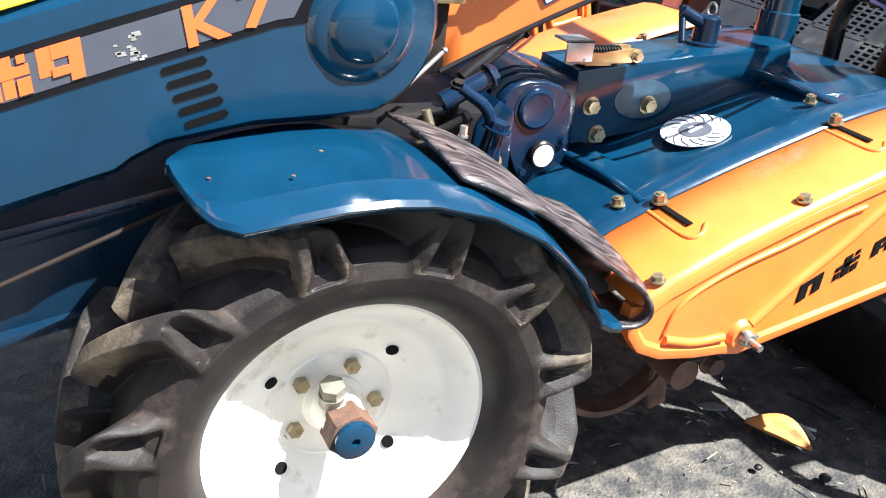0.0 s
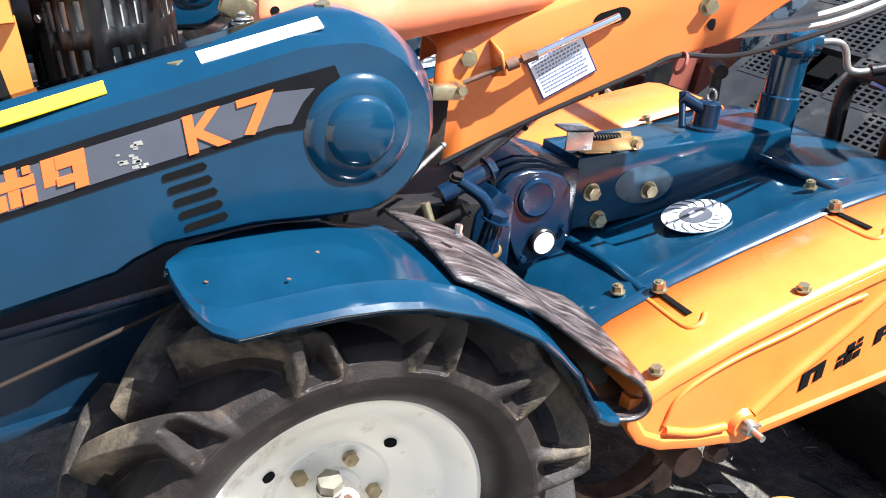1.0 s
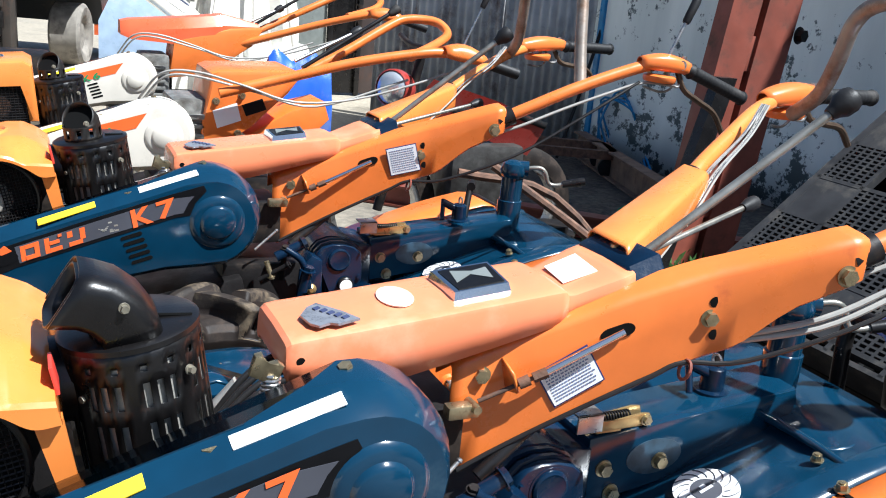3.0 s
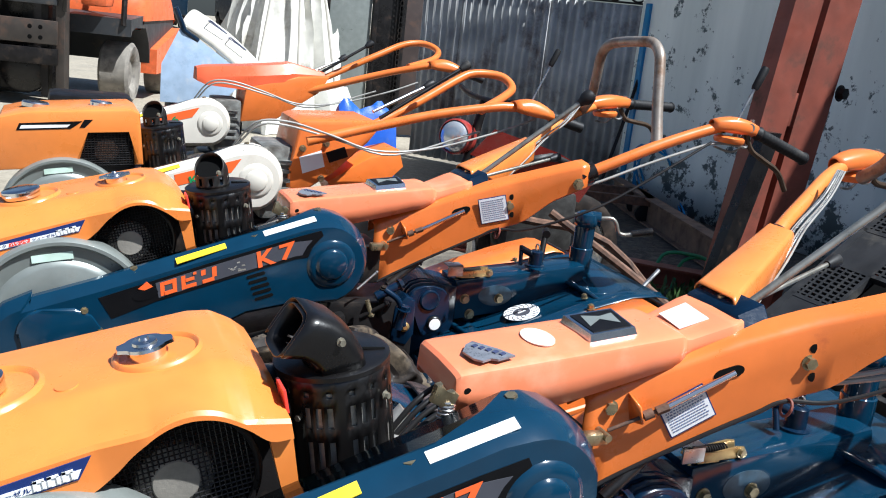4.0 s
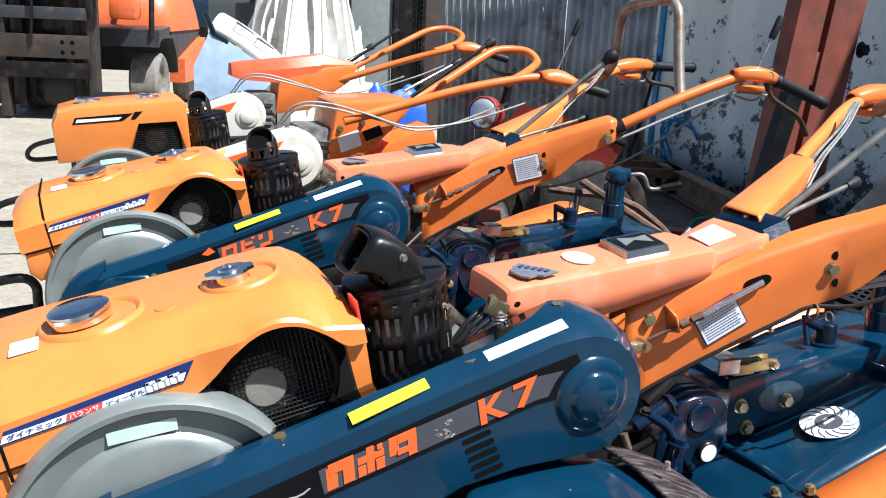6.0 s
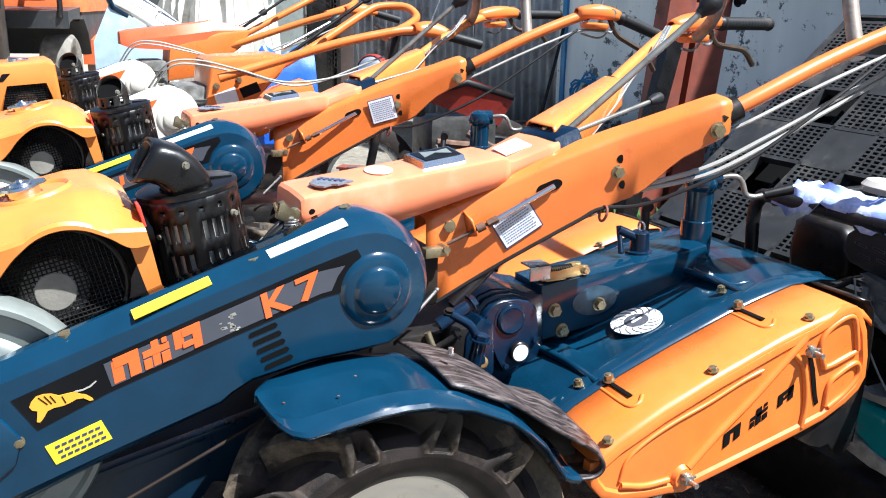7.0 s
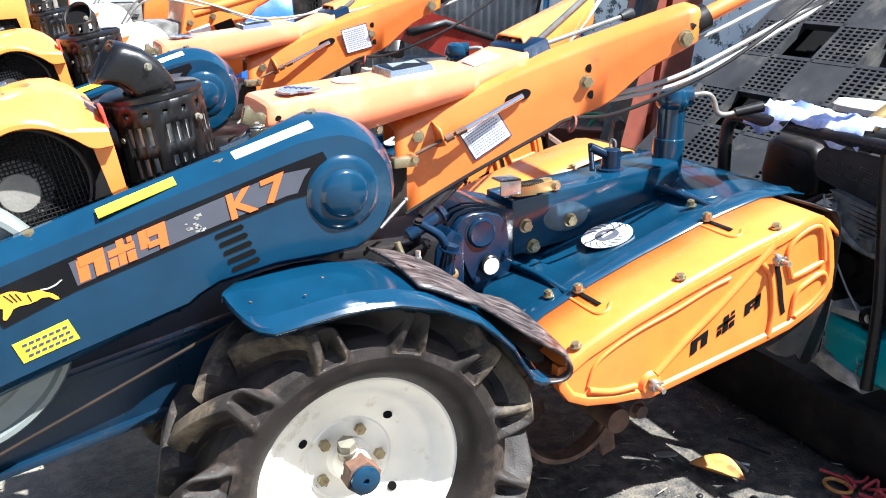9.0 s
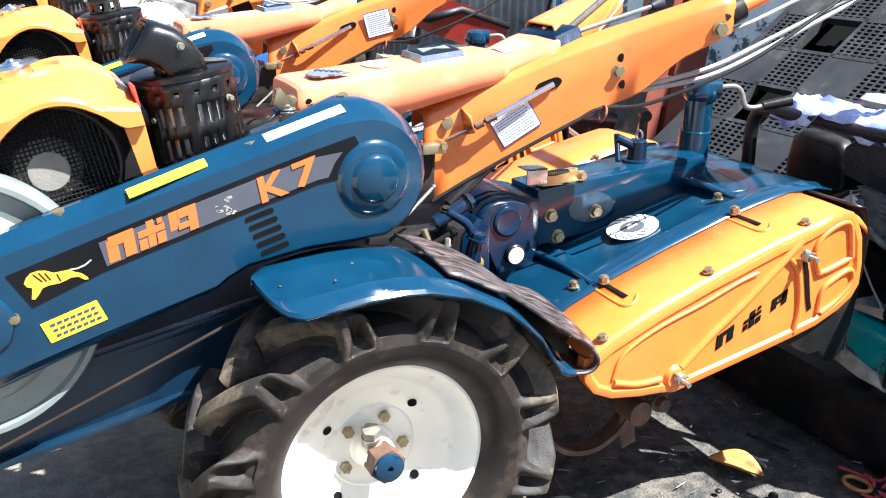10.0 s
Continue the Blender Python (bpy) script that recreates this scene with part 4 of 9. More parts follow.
        if kind == "fuel_cap":
            lathe(cp, w(x, y, 0.004), T @ Vector((0, 0, 1)), [(0, r * 0.96), (0.013, r), (0.017, r * 0.98), (0.019, r * 0.90), (0.0195, r * 0.55), (0.0205, 0.0)], 40)
        else:
            lathe(cp, w(x, y, 0.0), T @ Vector((0, 0, 1)), [(0.0, r * 0.72), (0.014, r * 0.75)], 24)
            star = []
            for i in range(24):
                t = 2 * math.pi * i / 24
                rr = r * (1.08 if (i % 12) in (0, 1, 11) else 0.86)
                star.append((rr * math.cos(t), rr * math.sin(t)))
            A = [cp.verts.new(w(x + a, y + b, 0.014)) for a, b in star]
            B = [cp.verts.new(w(x + a * 0.96, y + b * 0.96, 0.018)) for a, b in star]
            for i in range(24):
                cp.faces.new((A[i], A[(i + 1) % 24], B[(i + 1) % 24], B[i]))
            cp.faces.new(B)
            cp.faces.new(A[::-1])
            lathe(cp, w(x, y, 0.018), T @ Vector((0, 0, 1)), [(-0.001, r * 0.5), (0.003, r * 0.45), (0.004, r * 0.2), (0.007, r * 0.15), (0.007, 0.0)], 20)
        part(kind, cp, M_CHROME, hood, "scratched chrome filler cap" if kind == "fuel_cap" else "chrome pressure cap with two ears")
    # slogan strip on the upright flank
    a, b = w(-0.191, 1.013, -0.072), w(0.041, 1.013, -0.060)
    fl = plane_at(a, b - a, T @ Vector((0, 0, 1)))
    L = (b - a).length
    if not style.get("stripe"):
        nb = bmesh.new()
        decal(nb, [(0, 0.0), (L - 0.018, 0.0), (L, 0.023), (0.010, 0.0155)], fl, 0.0)
        dd = part("side_decal", nb, M_NAVYDECAL, hood, "navy and white slogan strip")
        wbm = bmesh.new()
        decal(wbm, [(0.002, 0.0022), (L - 0.019, 0.0022), (L - 0.013, 0.0115), (0.007, 0.0105)], fl, 0.0007)
        part("white_stripe", wbm, M_PAPER, dd)
        rbm = bmesh.new()
        decal(rbm, [(0.076, 0.0032), (0.117, 0.0032), (0.120, 0.0112), (0.079, 0.0108)], fl, 0.0012)
        part("red_panel", rbm, M_REDDECAL, dd)
        for word, x0, wd, mt in (("ダイナミック", 0.010, 0.063, M_NAVYDECAL), ("バランサ", 0.080, 0.035, M_PAPER), ("ディーゼル", 0.123, 0.045, M_NAVYDECAL)):
            lettering("slogan", word, mt, dd, fl @ Matrix.Translation((x0, 0.0040, 0.0022)), wd, 0.0066, offset=0.02)
        # the maker's word as plain blocks
        for k in range(3):
            gx = 0.170 + 0.0145 * k
            for q in ([(0, 0), (0.004, 0), (0.005, 0.011), (0.001, 0.011)], [(0.001, 0.008), (0.012, 0.008), (0.0125, 0.011), (0.001, 0.011)], [(0.009, 0), (0.012, 0), (0.0125, 0.009), (0.0095, 0.009)]):
                gb = bmesh.new()
                decal(gb, [(gx + u, 0.004 + v) for u, v in q], fl, 0.0022)
                part("maker_block", gb, M_PAPER, dd)
    else:
        nb = bmesh.new()
        decal(nb, [(0.0, 0.0), (L * 0.62, 0.006), (L * 0.66, 0.024), (0.012, 0.018)], fl, 0.003)
        dd = part("side_decal", nb, M_BANDBLACK, hood, "black stripe decal")
        y3 = bmesh.new()
        decal(y3, [(0.01, 0.006), (L * 0.45, 0.010), (L * 0.47, 0.016), (0.012, 0.012)], fl, 0.0038)
        part("white_stripe", y3, M_PAPER, dd)
    st = bmesh.new()
    tp = plane_at(w(-0.165, 1.095, 0.0), T @ Vector((1, 0, 0)), (0, 1, 0))
    decal(st, [(0, 0), (0.034, 0), (0.034, 0.045), (0, 0.045)], tp, 0.002)
    part("sticker", st, M_PAPER, hood, "small white sticker")
    seam = bmesh.new()
    tube(seam, [w(-0.19, 1.0145, -0.120), w(-0.19, 1.0145, -0.052), w(-0.19, 1.022, -0.038), w(-0.19, 1.068, -0.0095), w(-0.19, 1.10, 0.001), w(-0.19, 1.29, 0.001)], 0.0022, 6)
    part("hood_seam", seam, M_HOLE, hood)
    plug = bmesh.new()
    lathe(plug, w(0.025, 1.12, 0.0), T @ Vector((0, 0, 1)), [(0.0, 0.014), (0.0025, 0.013), (0.0025, 0.0)], 24)
    part("plug", plug, M_ENGINE, hood)
    red = bmesh.new()
    box(red, (0.252, 1.03, -0.060), (0.256, 1.07, -0.030), 0.001, m=Matrix.Translation(C) @ T)
    part("sticker", red, M_REDDECAL, hood)
    return hood


def muffler(root, chimney=False, dx=0.0):
    """Slotted black guard round a pale muffler; an open chute on top, or a slotted chimney cut aslant."""
    before = set(root.children_recursive)
    c = Vector((0.389 + dx, 1.115, 0))
    r = 0.072
    bm = bmesh.new()
    z1 = 0.847
    seg = 64
    levels = [0.615, 0.632, 0.682, 0.700, 0.762, 0.780, 0.808, 0.821, 0.829, z1]
    for li in range(len(levels) - 1):
        a, b = levels[li], levels[li + 1]
        for i in range(seg):
            if li in (1, 3, 5) and i % 8 in (0, 2, 4):
                continue
            if li == 7 and i % 4 == 0:
                continue
            t0, t1 = 2 * math.pi * i / seg, 2 * math.pi * (i + 1) / seg
            bm.faces.new([bm.verts.new(c + Vector((r * math.cos(t), r * math.sin(t), z))) for t, z in ((t0, a), (t1, a), (t1, b), (t0, b))])
    bmesh.ops.remove_doubles(bm, verts=bm.verts[:], dist=0.0002)
    mf = part("muffler_guard", bm, M_MUFF, root, "glossy black slotted muffler guard", smooth=30)
    thicken(mf, 0.0016, 0)
    core = bmesh.new()
    lathe(core, c + Vector((0, 0, 0.58)), (0, 0, 1), [(0.0, 0.0), (0.0, 0.054), (0.02, 0.068), (0.245, 0.068), (0.252, 0.0)], 32)
    part("muffler_body", core, M_ALU, root, "pale muffler body behind the slots")
    top = bmesh.new()
    lathe(top, c + Vector((0, 0, z1)), (0, 0, 1), [(-0.005, r + 0.002), (0.001, r + 0.002), (0.004, r - 0.003), (0.005, 0.030), (0.006, 0.0)], 40)
    part("muffler_lid", top, M_MUFF, root, smooth=30)
    seam = bmesh.new()
    tube(seam, [c + Vector((0.03, -0.01, z1 + 0.0065)), c + Vector((0.064, -0.022, z1 + 0.004))], 0.002, 6)
    part("lid_seam", seam, M_HOLE, root)
    n = 28
    way = [Vector(p) * 1.15 + Vector((-0.022, -0.020, 0)) for p in ((0.014, 0, 0.003), (0.012, 0, 0.014), (0.004, 0, 0.027), (-0.009, 0, 0.038), (-0.022, 0, 0.043), (-0.034, 0, 0.047))]
    lean = (0.0, 0.12, 0.38, 0.62, 0.78, 0.86)

    def hoop(k, rr, angles):
        u = Vector((math.cos(lean[k]), 0, math.sin(lean[k])))
        o = c + Vector((0, 0, z1)) + way[k]
        return [o + u * rr * math.copysign(abs(math.cos(t)) ** 0.45, math.cos(t)) + Vector((0, rr * 1.25 * math.copysign(abs(math.sin(t)) ** 0.45, math.sin(t)), 0)) for t in angles]
    if chimney:
        ch = bmesh.new()
        o = c + Vector((-0.012, -0.012, z1))
        way2 = [(0, 0.004, 0), (0, 0.010, 0), (0, 0.028, 0)] + [(0.022 * (math.cos(q) - 1), 0.032 + 0.022 * math.sin(q), q) for q in (0.0, 0.35, 0.7, 1.0)]

        def bent(k, rr):
            dx2, dz, tilt = way2[k]
            e = Vector((0.55, 0.835, 0))
            u = e * math.cos(tilt) + Vector((0, 0, math.sin(tilt)))
            return [o + e * dx2 + Vector((0, 0, dz)) + u * rr * math.cos(q) + Vector((-e.y, e.x, 0)) * rr * math.sin(q) for q in (2 * math.pi * i / n for i in range(n))]
        V = [[ch.verts.new(p) for p in bent(k, 0.0365 if k < 5 else 0.034)] for k in range(7)]
        for k in range(6):
            for i in range(n):
                if k == 1 and i % 3 == 0:
                    continue
                ch.faces.new((V[k][i], V[k][(i + 1) % n], V[k + 1][(i + 1) % n], V[k + 1][i]))
        stack = part("exhaust_chimney", ch, M_SOOT, root, "black slotted exhaust chimney with a bent mouth", smooth=45)
        thicken(stack, 0.002, 0)
        inner = bmesh.new()
        inner.faces.new([inner.verts.new(p) for p in bent(5, 0.032)])
        part("exhaust_hole", inner, M_HOLE, root)
    else:
        sp = bmesh.new()
        V = [[sp.verts.new(p) for p in hoop(k, 0.030, [2 * math.pi * i / n for i in range(n)])] for k in range(6)]
        for k in range(5):
            for i in range(n):
                if k in (1, 2) and i % 3 == 0:
                    continue
                sp.faces.new((V[k][i], V[k][(i + 1) % n], V[k + 1][(i + 1) % n], V[k + 1][i]))
        spout = part("exhaust_spout", sp, M_MUFF, root, "black slotted exhaust spout, open at its mouth", smooth=45)
        thicken(spout, 0.002, 0)
        sd = bmesh.new()
        loft(sd, [hoop(k, 0.036, [radians(-112 + 224 * i / 18) for i in range(19)]) for k in range(6)])
        shield = part("spout_shield", sd, M_MUFF, root, "bent black sheet shield round the spout", smooth=45)
        thicken(shield, 0.002, 0)
        inner = bmesh.new()
        lathe(inner, c + Vector((-0.010, -0.020, z1 + 0.0065)), (0, 0, 1), [(0.0, 0.032), (0.001, 0.0)], 24)
        part("exhaust_hole", inner, M_HOLE, root)
    for p, d in (((0.437 + dx, 1.056, 0.806), (0.6, -0.8, 0)), ((0.334 + dx, 1.074, 0.792), (-0.8, -0.6, 0)), ((0.385 + dx, 1.050, 0.890), (0.15, -1, 0))):
        bb = bmesh.new()
        bolt(bb, p, d, 0.0042, 0.005)
        part("guard_bolt", bb, M_DULLBOLT, mf)
    pipe = bmesh.new()
    tube(pipe, [(0.30 + dx, 1.13, 0.795), (0.33 + dx, 1.13, 0.792), (0.378 + dx, 1.12, 0.77)], 0.048, 18)
    part("exhaust_elbow", pipe, M_MUFF, root, "dark exhaust elbow", smooth=60)
    lid = c + Vector((0, 0, z1)) - ORIGIN
    lean_back = Matrix.Translation(lid + Vector((0, 0, -0.008))) @ Matrix.Rotation(radians(-9), 4, "Y") @ Matrix.Translation(-lid)
    for ob in set(root.children_recursive) - before:
        ob.data.transform(lean_back)
    return mf


def hood_and_yoke(root, style):
    """Faded orange tool-box hood, its emblem plate, and the dark yoke where the handles part."""
    secs = []
    for x, zb, zt, hw, tw in ((0.553, 0.775, 0.800, 0.062, 0.054), (0.5555, 0.765, 0.808, 0.067, 0.059), (0.561, 0.760, 0.8125, 0.0695, 0.0615), (0.575, 0.757, 0.815, 0.070, 0.062), (0.65, 0.746, 0.823, 0.070, 0.062), (0.72, 0.762, 0.831, 0.070, 0.062),
                              (0.79, 0.778, 0.839, 0.069, 0.061), (0.86, 0.795, 0.847, 0.068, 0.060), (0.915, 0.808, 0.853, 0.067, 0.059), (0.924, 0.815, 0.851, 0.064, 0.056), (0.930, 0.818, 0.846, 0.060, 0.052), (0.940, 0.822, 0.846, 0.060, 0.052),
                              (0.970, 0.832, 0.857, 0.065, 0.056), (1.000, 0.840, 0.868, 0.070, 0.061), (1.022, 0.846, 0.875, 0.070, 0.062)):
        c = MID - 0.004
        tw = hw - 0.005
        q = 0.0016
        secs.append([(x, c - hw - 0.003, zb), (x, c - hw - 0.001, (zb + zt) / 2), (x, c - hw, zt - 0.007), (x, c - hw + q, zt - 0.0025), (x, c - tw, zt - 0.0006), (x, c - tw + 0.012, zt + 0.0005), (x, c, zt + 0.002), (x, c + tw - 0.012, zt + 0.0005), (x, c + tw, zt - 0.0006),
                     (x, c + hw - q, zt - 0.0025), (x, c + hw, zt - 0.007), (x, c + hw + 0.001, (zb + zt) / 2), (x, c + hw + 0.003, zb)])
    bm = loft(bmesh.new(), secs)
    bm.faces.new([bm.verts.new(p) for p in secs[0]])
    bmesh.ops.remove_doubles(bm, verts=bm.verts[:], dist=0.0005)
    hood = part("tool_hood", bm, M_HOOD if not style.get("bright") else M_ARM, root, "sun-faded salmon-orange hood", smooth=28)
    thicken(hood, 0.004, -1)
    hb = bmesh.new()
    lathe(hb, (0.572, MID - 0.004 - 0.0708, 0.789), (0, -1, 0), [(0.0, 0.0055), (0.0004, 0.0)], 16)
    part("screw_hole", hb, M_HOLE, hood)
    # chromed emblem plate
    pl = plane_at((0.770, MID - 0.043, 0.8390), (1, 0, 0.115), (-0.05, 1, 0))
    eb = bmesh.new()
    A = [(0.004, 0), (0.086, 0.002), (0.096, 0.090), (0.006, 0.090)]
    lo = [eb.verts.new(pl @ Vector((x, y, -0.003))) for x, y in A]
    hi = [eb.verts.new(pl @ Vector((x * 0.93 + 0.004, y * 0.92 + 0.004, 0.009))) for x, y in A]
    eb.faces.new(hi)
    for i in range(4):
        eb.faces.new((lo[i], lo[(i + 1) % 4], hi[(i + 1) % 4], hi[i]))
    em = part("emblem_plate", eb, M_CHROME, hood, "chrome-framed dark emblem plate", smooth=20)
    e2 = bmesh.new()
    decal(e2, [(x * 0.80 + 0.012, y * 0.78 + 0.010) for x, y in A], pl, 0.0095)
    part("emblem_field", e2, M_BANDBLACK, em)
    e3 = bmesh.new()
    decal(e3, [(0.022, 0.030), (0.050, 0.050), (0.072, 0.026), (0.080, 0.066), (0.056, 0.060), (0.030, 0.072)], pl, 0.0103)
    part("emblem_mark", e3, M_GREY, em)
    # front sticker shaped like a cut-out badge
    fp = plane_at((0.585, MID - 0.068, 0.8195), (1, 0, 0.11), (0, 1, 0))
    bd = bmesh.new()
    decal(bd, [(0.004, 0.020), (0.012, 0.008), (0.026, 0.012), (0.034, 0.005), (0.062, 0.010), (0.050, 0.040), (0.028, 0.078), (0.014, 0.070), (0.000, 0.048)], fp, 0.003, 0.002)
    bs = part("badge", bd, M_BADGE, hood, "silver-grey cut-out badge with dark print")
    b2 = bmesh.new()
    for i in range(5):
        decal(b2, [(0.018 + 0.006 * i, 0.060 - 0.010 * i), (0.026 + 0.006 * i, 0.064 - 0.010 * i), (0.028 + 0.006 * i, 0.058 - 0.010 * i), (0.020 + 0.006 * i, 0.054 - 0.010 * i)], fp, 0.0060)
    part("badge_print", b2, M_INK, bs)
    if style["decal"] == "beast":
        ov = bmesh.new()
        op = plane_at((0.712, MID, 0.8305), (1, 0, 0.11), (0, 1, 0))
        decal(ov, [(0.022 * math.cos(t), 0.036 * math.sin(t)) for t in grid_points(0, 6.0, 20)], op, 0.003)
        part("sticker", ov, M_FADED, hood, "faded oval sticker")
        lp = plane_at((0.940, MID - 0.034, 0.8460), (1, 0, 0.33), (0, 1, 0.02))
        lb = bmesh.new()
        decal(lb, [(0, 0.004), (0.052, 0.0), (0.058, 0.066), (0.006, 0.064)], lp, 0.0035)
        part("sticker", lb, M_PAPER, hood, "white paper label")
    # yoke
    ys = []
    for x, zb, zt, hw in ((1.016, 0.838, 0.875, 0.071), (1.019, 0.838, 0.879, 0.073), (1.062, 0.848, 0.896, 0.076), (1.066, 0.850, 0.893, 0.075)):
        c = MID - 0.002
        ys.append([(x, c - hw, zb), (x, c - hw, zt - 0.018), (x, c - hw + 0.014, zt), (x, c + hw - 0.014, zt), (x, c + hw, zt - 0.018), (x, c + hw, zb)])
    part("yoke_cover", loft(bmesh.new(), ys, close=True, caps=True), M_NAVY, root, "dark navy cover where the handles part", smooth=35)
    for p, q in (((1.038, MID - 0.072, 0.862), (1.037, MID - 0.079, 0.862)), ((1.040, MID + 0.005, 0.882), (1.039, MID + 0.005, 0.8900))):
        sb = bmesh.new()
        cyl(sb, p, q, 0.006, 14)
        part("yoke_screw", sb, M_ZINC, root)
    # throttle spring and hooked bracket at the front of the hood
    spg = bmesh.new()
    a, b = Vector((0.532, 1.060, 0.790)), Vector((0.526, 1.057, 0.728))
    pts = []
    u, v, d = frame_of(b - a)
    for i in range(161):
        t = i / 160
        pts.append(a.lerp(b, t) + (u * math.cos(t * 2 * math.pi * 12) + v * math.sin(t * 2 * math.pi * 12)) * 0.0095)
    tube(spg, pts, 0.0019, 6)
    part("spring", spg, M_STEEL, root, "steel tension spring")
    hk = bmesh.new()
    prism(hk, [(0.506, 0.792), (0.512, 0.815), (0.520, 0.817), (0.525, 0.803), (0.538, 0.806), (0.545, 0.800), (0.540, 0.788), (0.525, 0.783)][::-1], 1.052, 1.062, 0.003)
    part("hook_bracket", hk, M_ZINC, root, "greenish zinc hook bracket")
    return hood


def arm_line(x, side):
    """Near-side plate of a handle arm: its y by x."""
    if side > 0:
        return along([(0.60, 1.205), (0.80, 1.222), (1.05, 1.285), (1.20, 1.355), (1.30, 1.405), (1.45, 1.475)], x)
    return along([(0.60, 1.118), (0.812, 1.105), (1.0, 1.058), (1.101, 1.028), (1.249, 0.955), (1.32, 0.930)], x)


def handle_arm(root, side, style):
    up = [(0.772, 0.752), (0.813, 0.770), (0.920, 0.814), (0.995, 0.847), (1.137, 0.901), (1.262, 0.952)]
    lo = [(0.772, 0.604), (0.788, 0.598), (0.84, 0.628), (0.907, 0.667), (1.051, 0.745), (1.101, 0.771), (1.130, 0.784), (1.150, 0.800), (1.172, 0.825), (1.196, 0.849), (1.280, 0.901)]
    xs = [0.772, 0.79, 0.82, 0.86, 0.90, 0.95, 1.0, 1.035, 1.06, 1.084, 1.105, 1.12, 1.134, 1.145, 1.16, 1.18, 1.20, 1.23, 1.25, 1.268]
    rows = []
    inn = -side
    for x in xs:
        zu, zl = along(up, x), along(lo, x)
        y = arm_line(x, side)
        if side > 0:
            x = 1.035 + (x - 0.772) * 0.565
            g = (x - 1.03) / 0.285
            y0, y1, zl, zu = 1.125 + 0.190 * g, 1.222 + 0.163 * g, 0.810 + 0.088 * g, 0.893 + 0.064 * g
            rows.append([(x, y0 + 0.004, zl), (x, y0, zl + 0.005), (x, y0, zu - 0.008), (x, y0 + 0.003, zu - 0.003), (x, y0 + 0.008, zu), (x, y1 - 0.008, zu), (x, y1 - 0.003, zu - 0.003), (x, y1, zu - 0.008), (x, y1, zl + 0.003)])
            continue
        rows.append([(x, y + inn * 0.004, zl - 0.002), (x, y, zl + 0.002), (x, y, (zu + zl) / 2), (x, y, zu - 0.010), (x, y + inn * 0.004, zu - 0.003), (x, y + inn * 0.012, zu), (x, y + inn * 0.040, zu + 0.004), (x, y + inn * 0.048, zu - 0.003), (x, y + inn * 0.048, zu - 0.03 if side < 0 else zl)])
    a = part("handle_arm", loft(bmesh.new(), rows), M_ARM if not style.get("yellow") else M_ENGINE, root, "orange pressed-steel handle arm", smooth=50)
    thicken(a, 0.003, 0)
    back = bmesh.new()
    endp = [(x + 0.001, p[1], p[2]) for p in rows[-1] for x in (p[0],)]
    back.faces.new([back.verts.new(p) for p in endp])
    ep = part("arm_end", back, M_ARM, a)
    thicken(ep, 0.003, 0)
    # bolts and holes
    for x, z, r in ((0.812, 0.737, 0.0095), (1.101, 0.824, 0.0095), (1.249, 0.899, 0.011)):
        if side > 0:
            continue
        bb = bmesh.new()
        bolt(bb, (x, arm_line(x, side), z), (-0.25, side, 0), r, 0.008)
        part("arm_bolt", bb, M_ZINC, a, "zinc hexagon bolt")
    for x, z in ((1.103, 0.847), (1.108, 0.802)) if side < 0 else ():
        hb = bmesh.new()
        lathe(hb, (x, arm_line(x, side) + side * 0.0021, z), (-0.26, side, 0), [(0.0, 0.0075), (0.0006, 0.0)], 14)
        part("arm_hole", hb, M_HOLE, a)
    if side < 0:
        d = Vector((0.26, -0.075, 0.105)).normalized()
        q = plane_at((0.982, arm_line(0.982, -1) - 0.0026, 0.800), d, (0, 0, 1))
        sl = bmesh.new()
        decal(sl, [(0.014 * math.cos(t) + (0.010 if math.cos(t) > 0 else -0.010), 0.009 * math.sin(t)) for t in grid_points(0, 6.05, 18)], q, 0.0)
        part("rod_slot", sl, M_HOLE, a, "long dark slot for the control rod")
        # printed label
        lx = 0.853 if style["label"] == "low" else 0.985
        y0 = arm_line(lx, -1) - 0.0026
        y1 = arm_line(lx + 0.10, -1) - 0.0026
        if style["label"] == "low":
            lq = plane_at((0.911, arm_line(0.911, -1) - 0.0035, 0.692), (0.066, arm_line(0.977, -1) - arm_line(0.911, -1), 0.044), (-0.47, 0.12, 1))
            LW, LH = 0.077, 0.058
        else:
            lq = plane_at((1.035, arm_line(1.035, -1) - 0.004, 0.770), (0.09, -0.027, 0.026), (-0.2, 0, 1))
            LW, LH = 0.072, 0.066
        lb = bmesh.new()
        decal(lb, [(0, 0), (LW, 0), (LW, LH), (0, LH)], lq)
        lab = part("instruction_label", lb, M_NAVYDECAL, a, "white instruction label with a navy border and small print")
        l2 = bmesh.new()
        decal(l2, [(0.002, 0.002), (LW - 0.002, 0.002), (LW - 0.002, LH - 0.002), (0.002, LH - 0.002)], lq, 0.0006)
        part("label_paper", l2, M_PAPER, lab)
        l3 = bmesh.new()
        rr = random.Random(5)
        for i in range(10):
            x = 0.007
            while x < LW - 0.010:
                wd = rr.uniform(0.002, 0.0045)
                z = LH - 0.0095 - i * (LH - 0.012) / 10
                decal(l3, [(x, z), (x + wd, z), (x + wd, z + 0.0019), (x, z + 0.0019)], lq, 0.0012)
                x += wd + 0.0016
        part("label_print", l3, M_PRINT, lab)
        # clutch rod with clevis, fin bracket
        rod = bmesh.new()
        A = Vector((0.880, arm_line(0.880, -1) - 0.024, 0.750))
        B = Vector((0.988, arm_line(0.988, -1) - 0.006, 0.802))
        cyl(rod, A, B, 0.0052, 12)
        part("control_rod", rod, M_CHROME, a, "bright steel control rod")
        rod2 = bmesh.new()
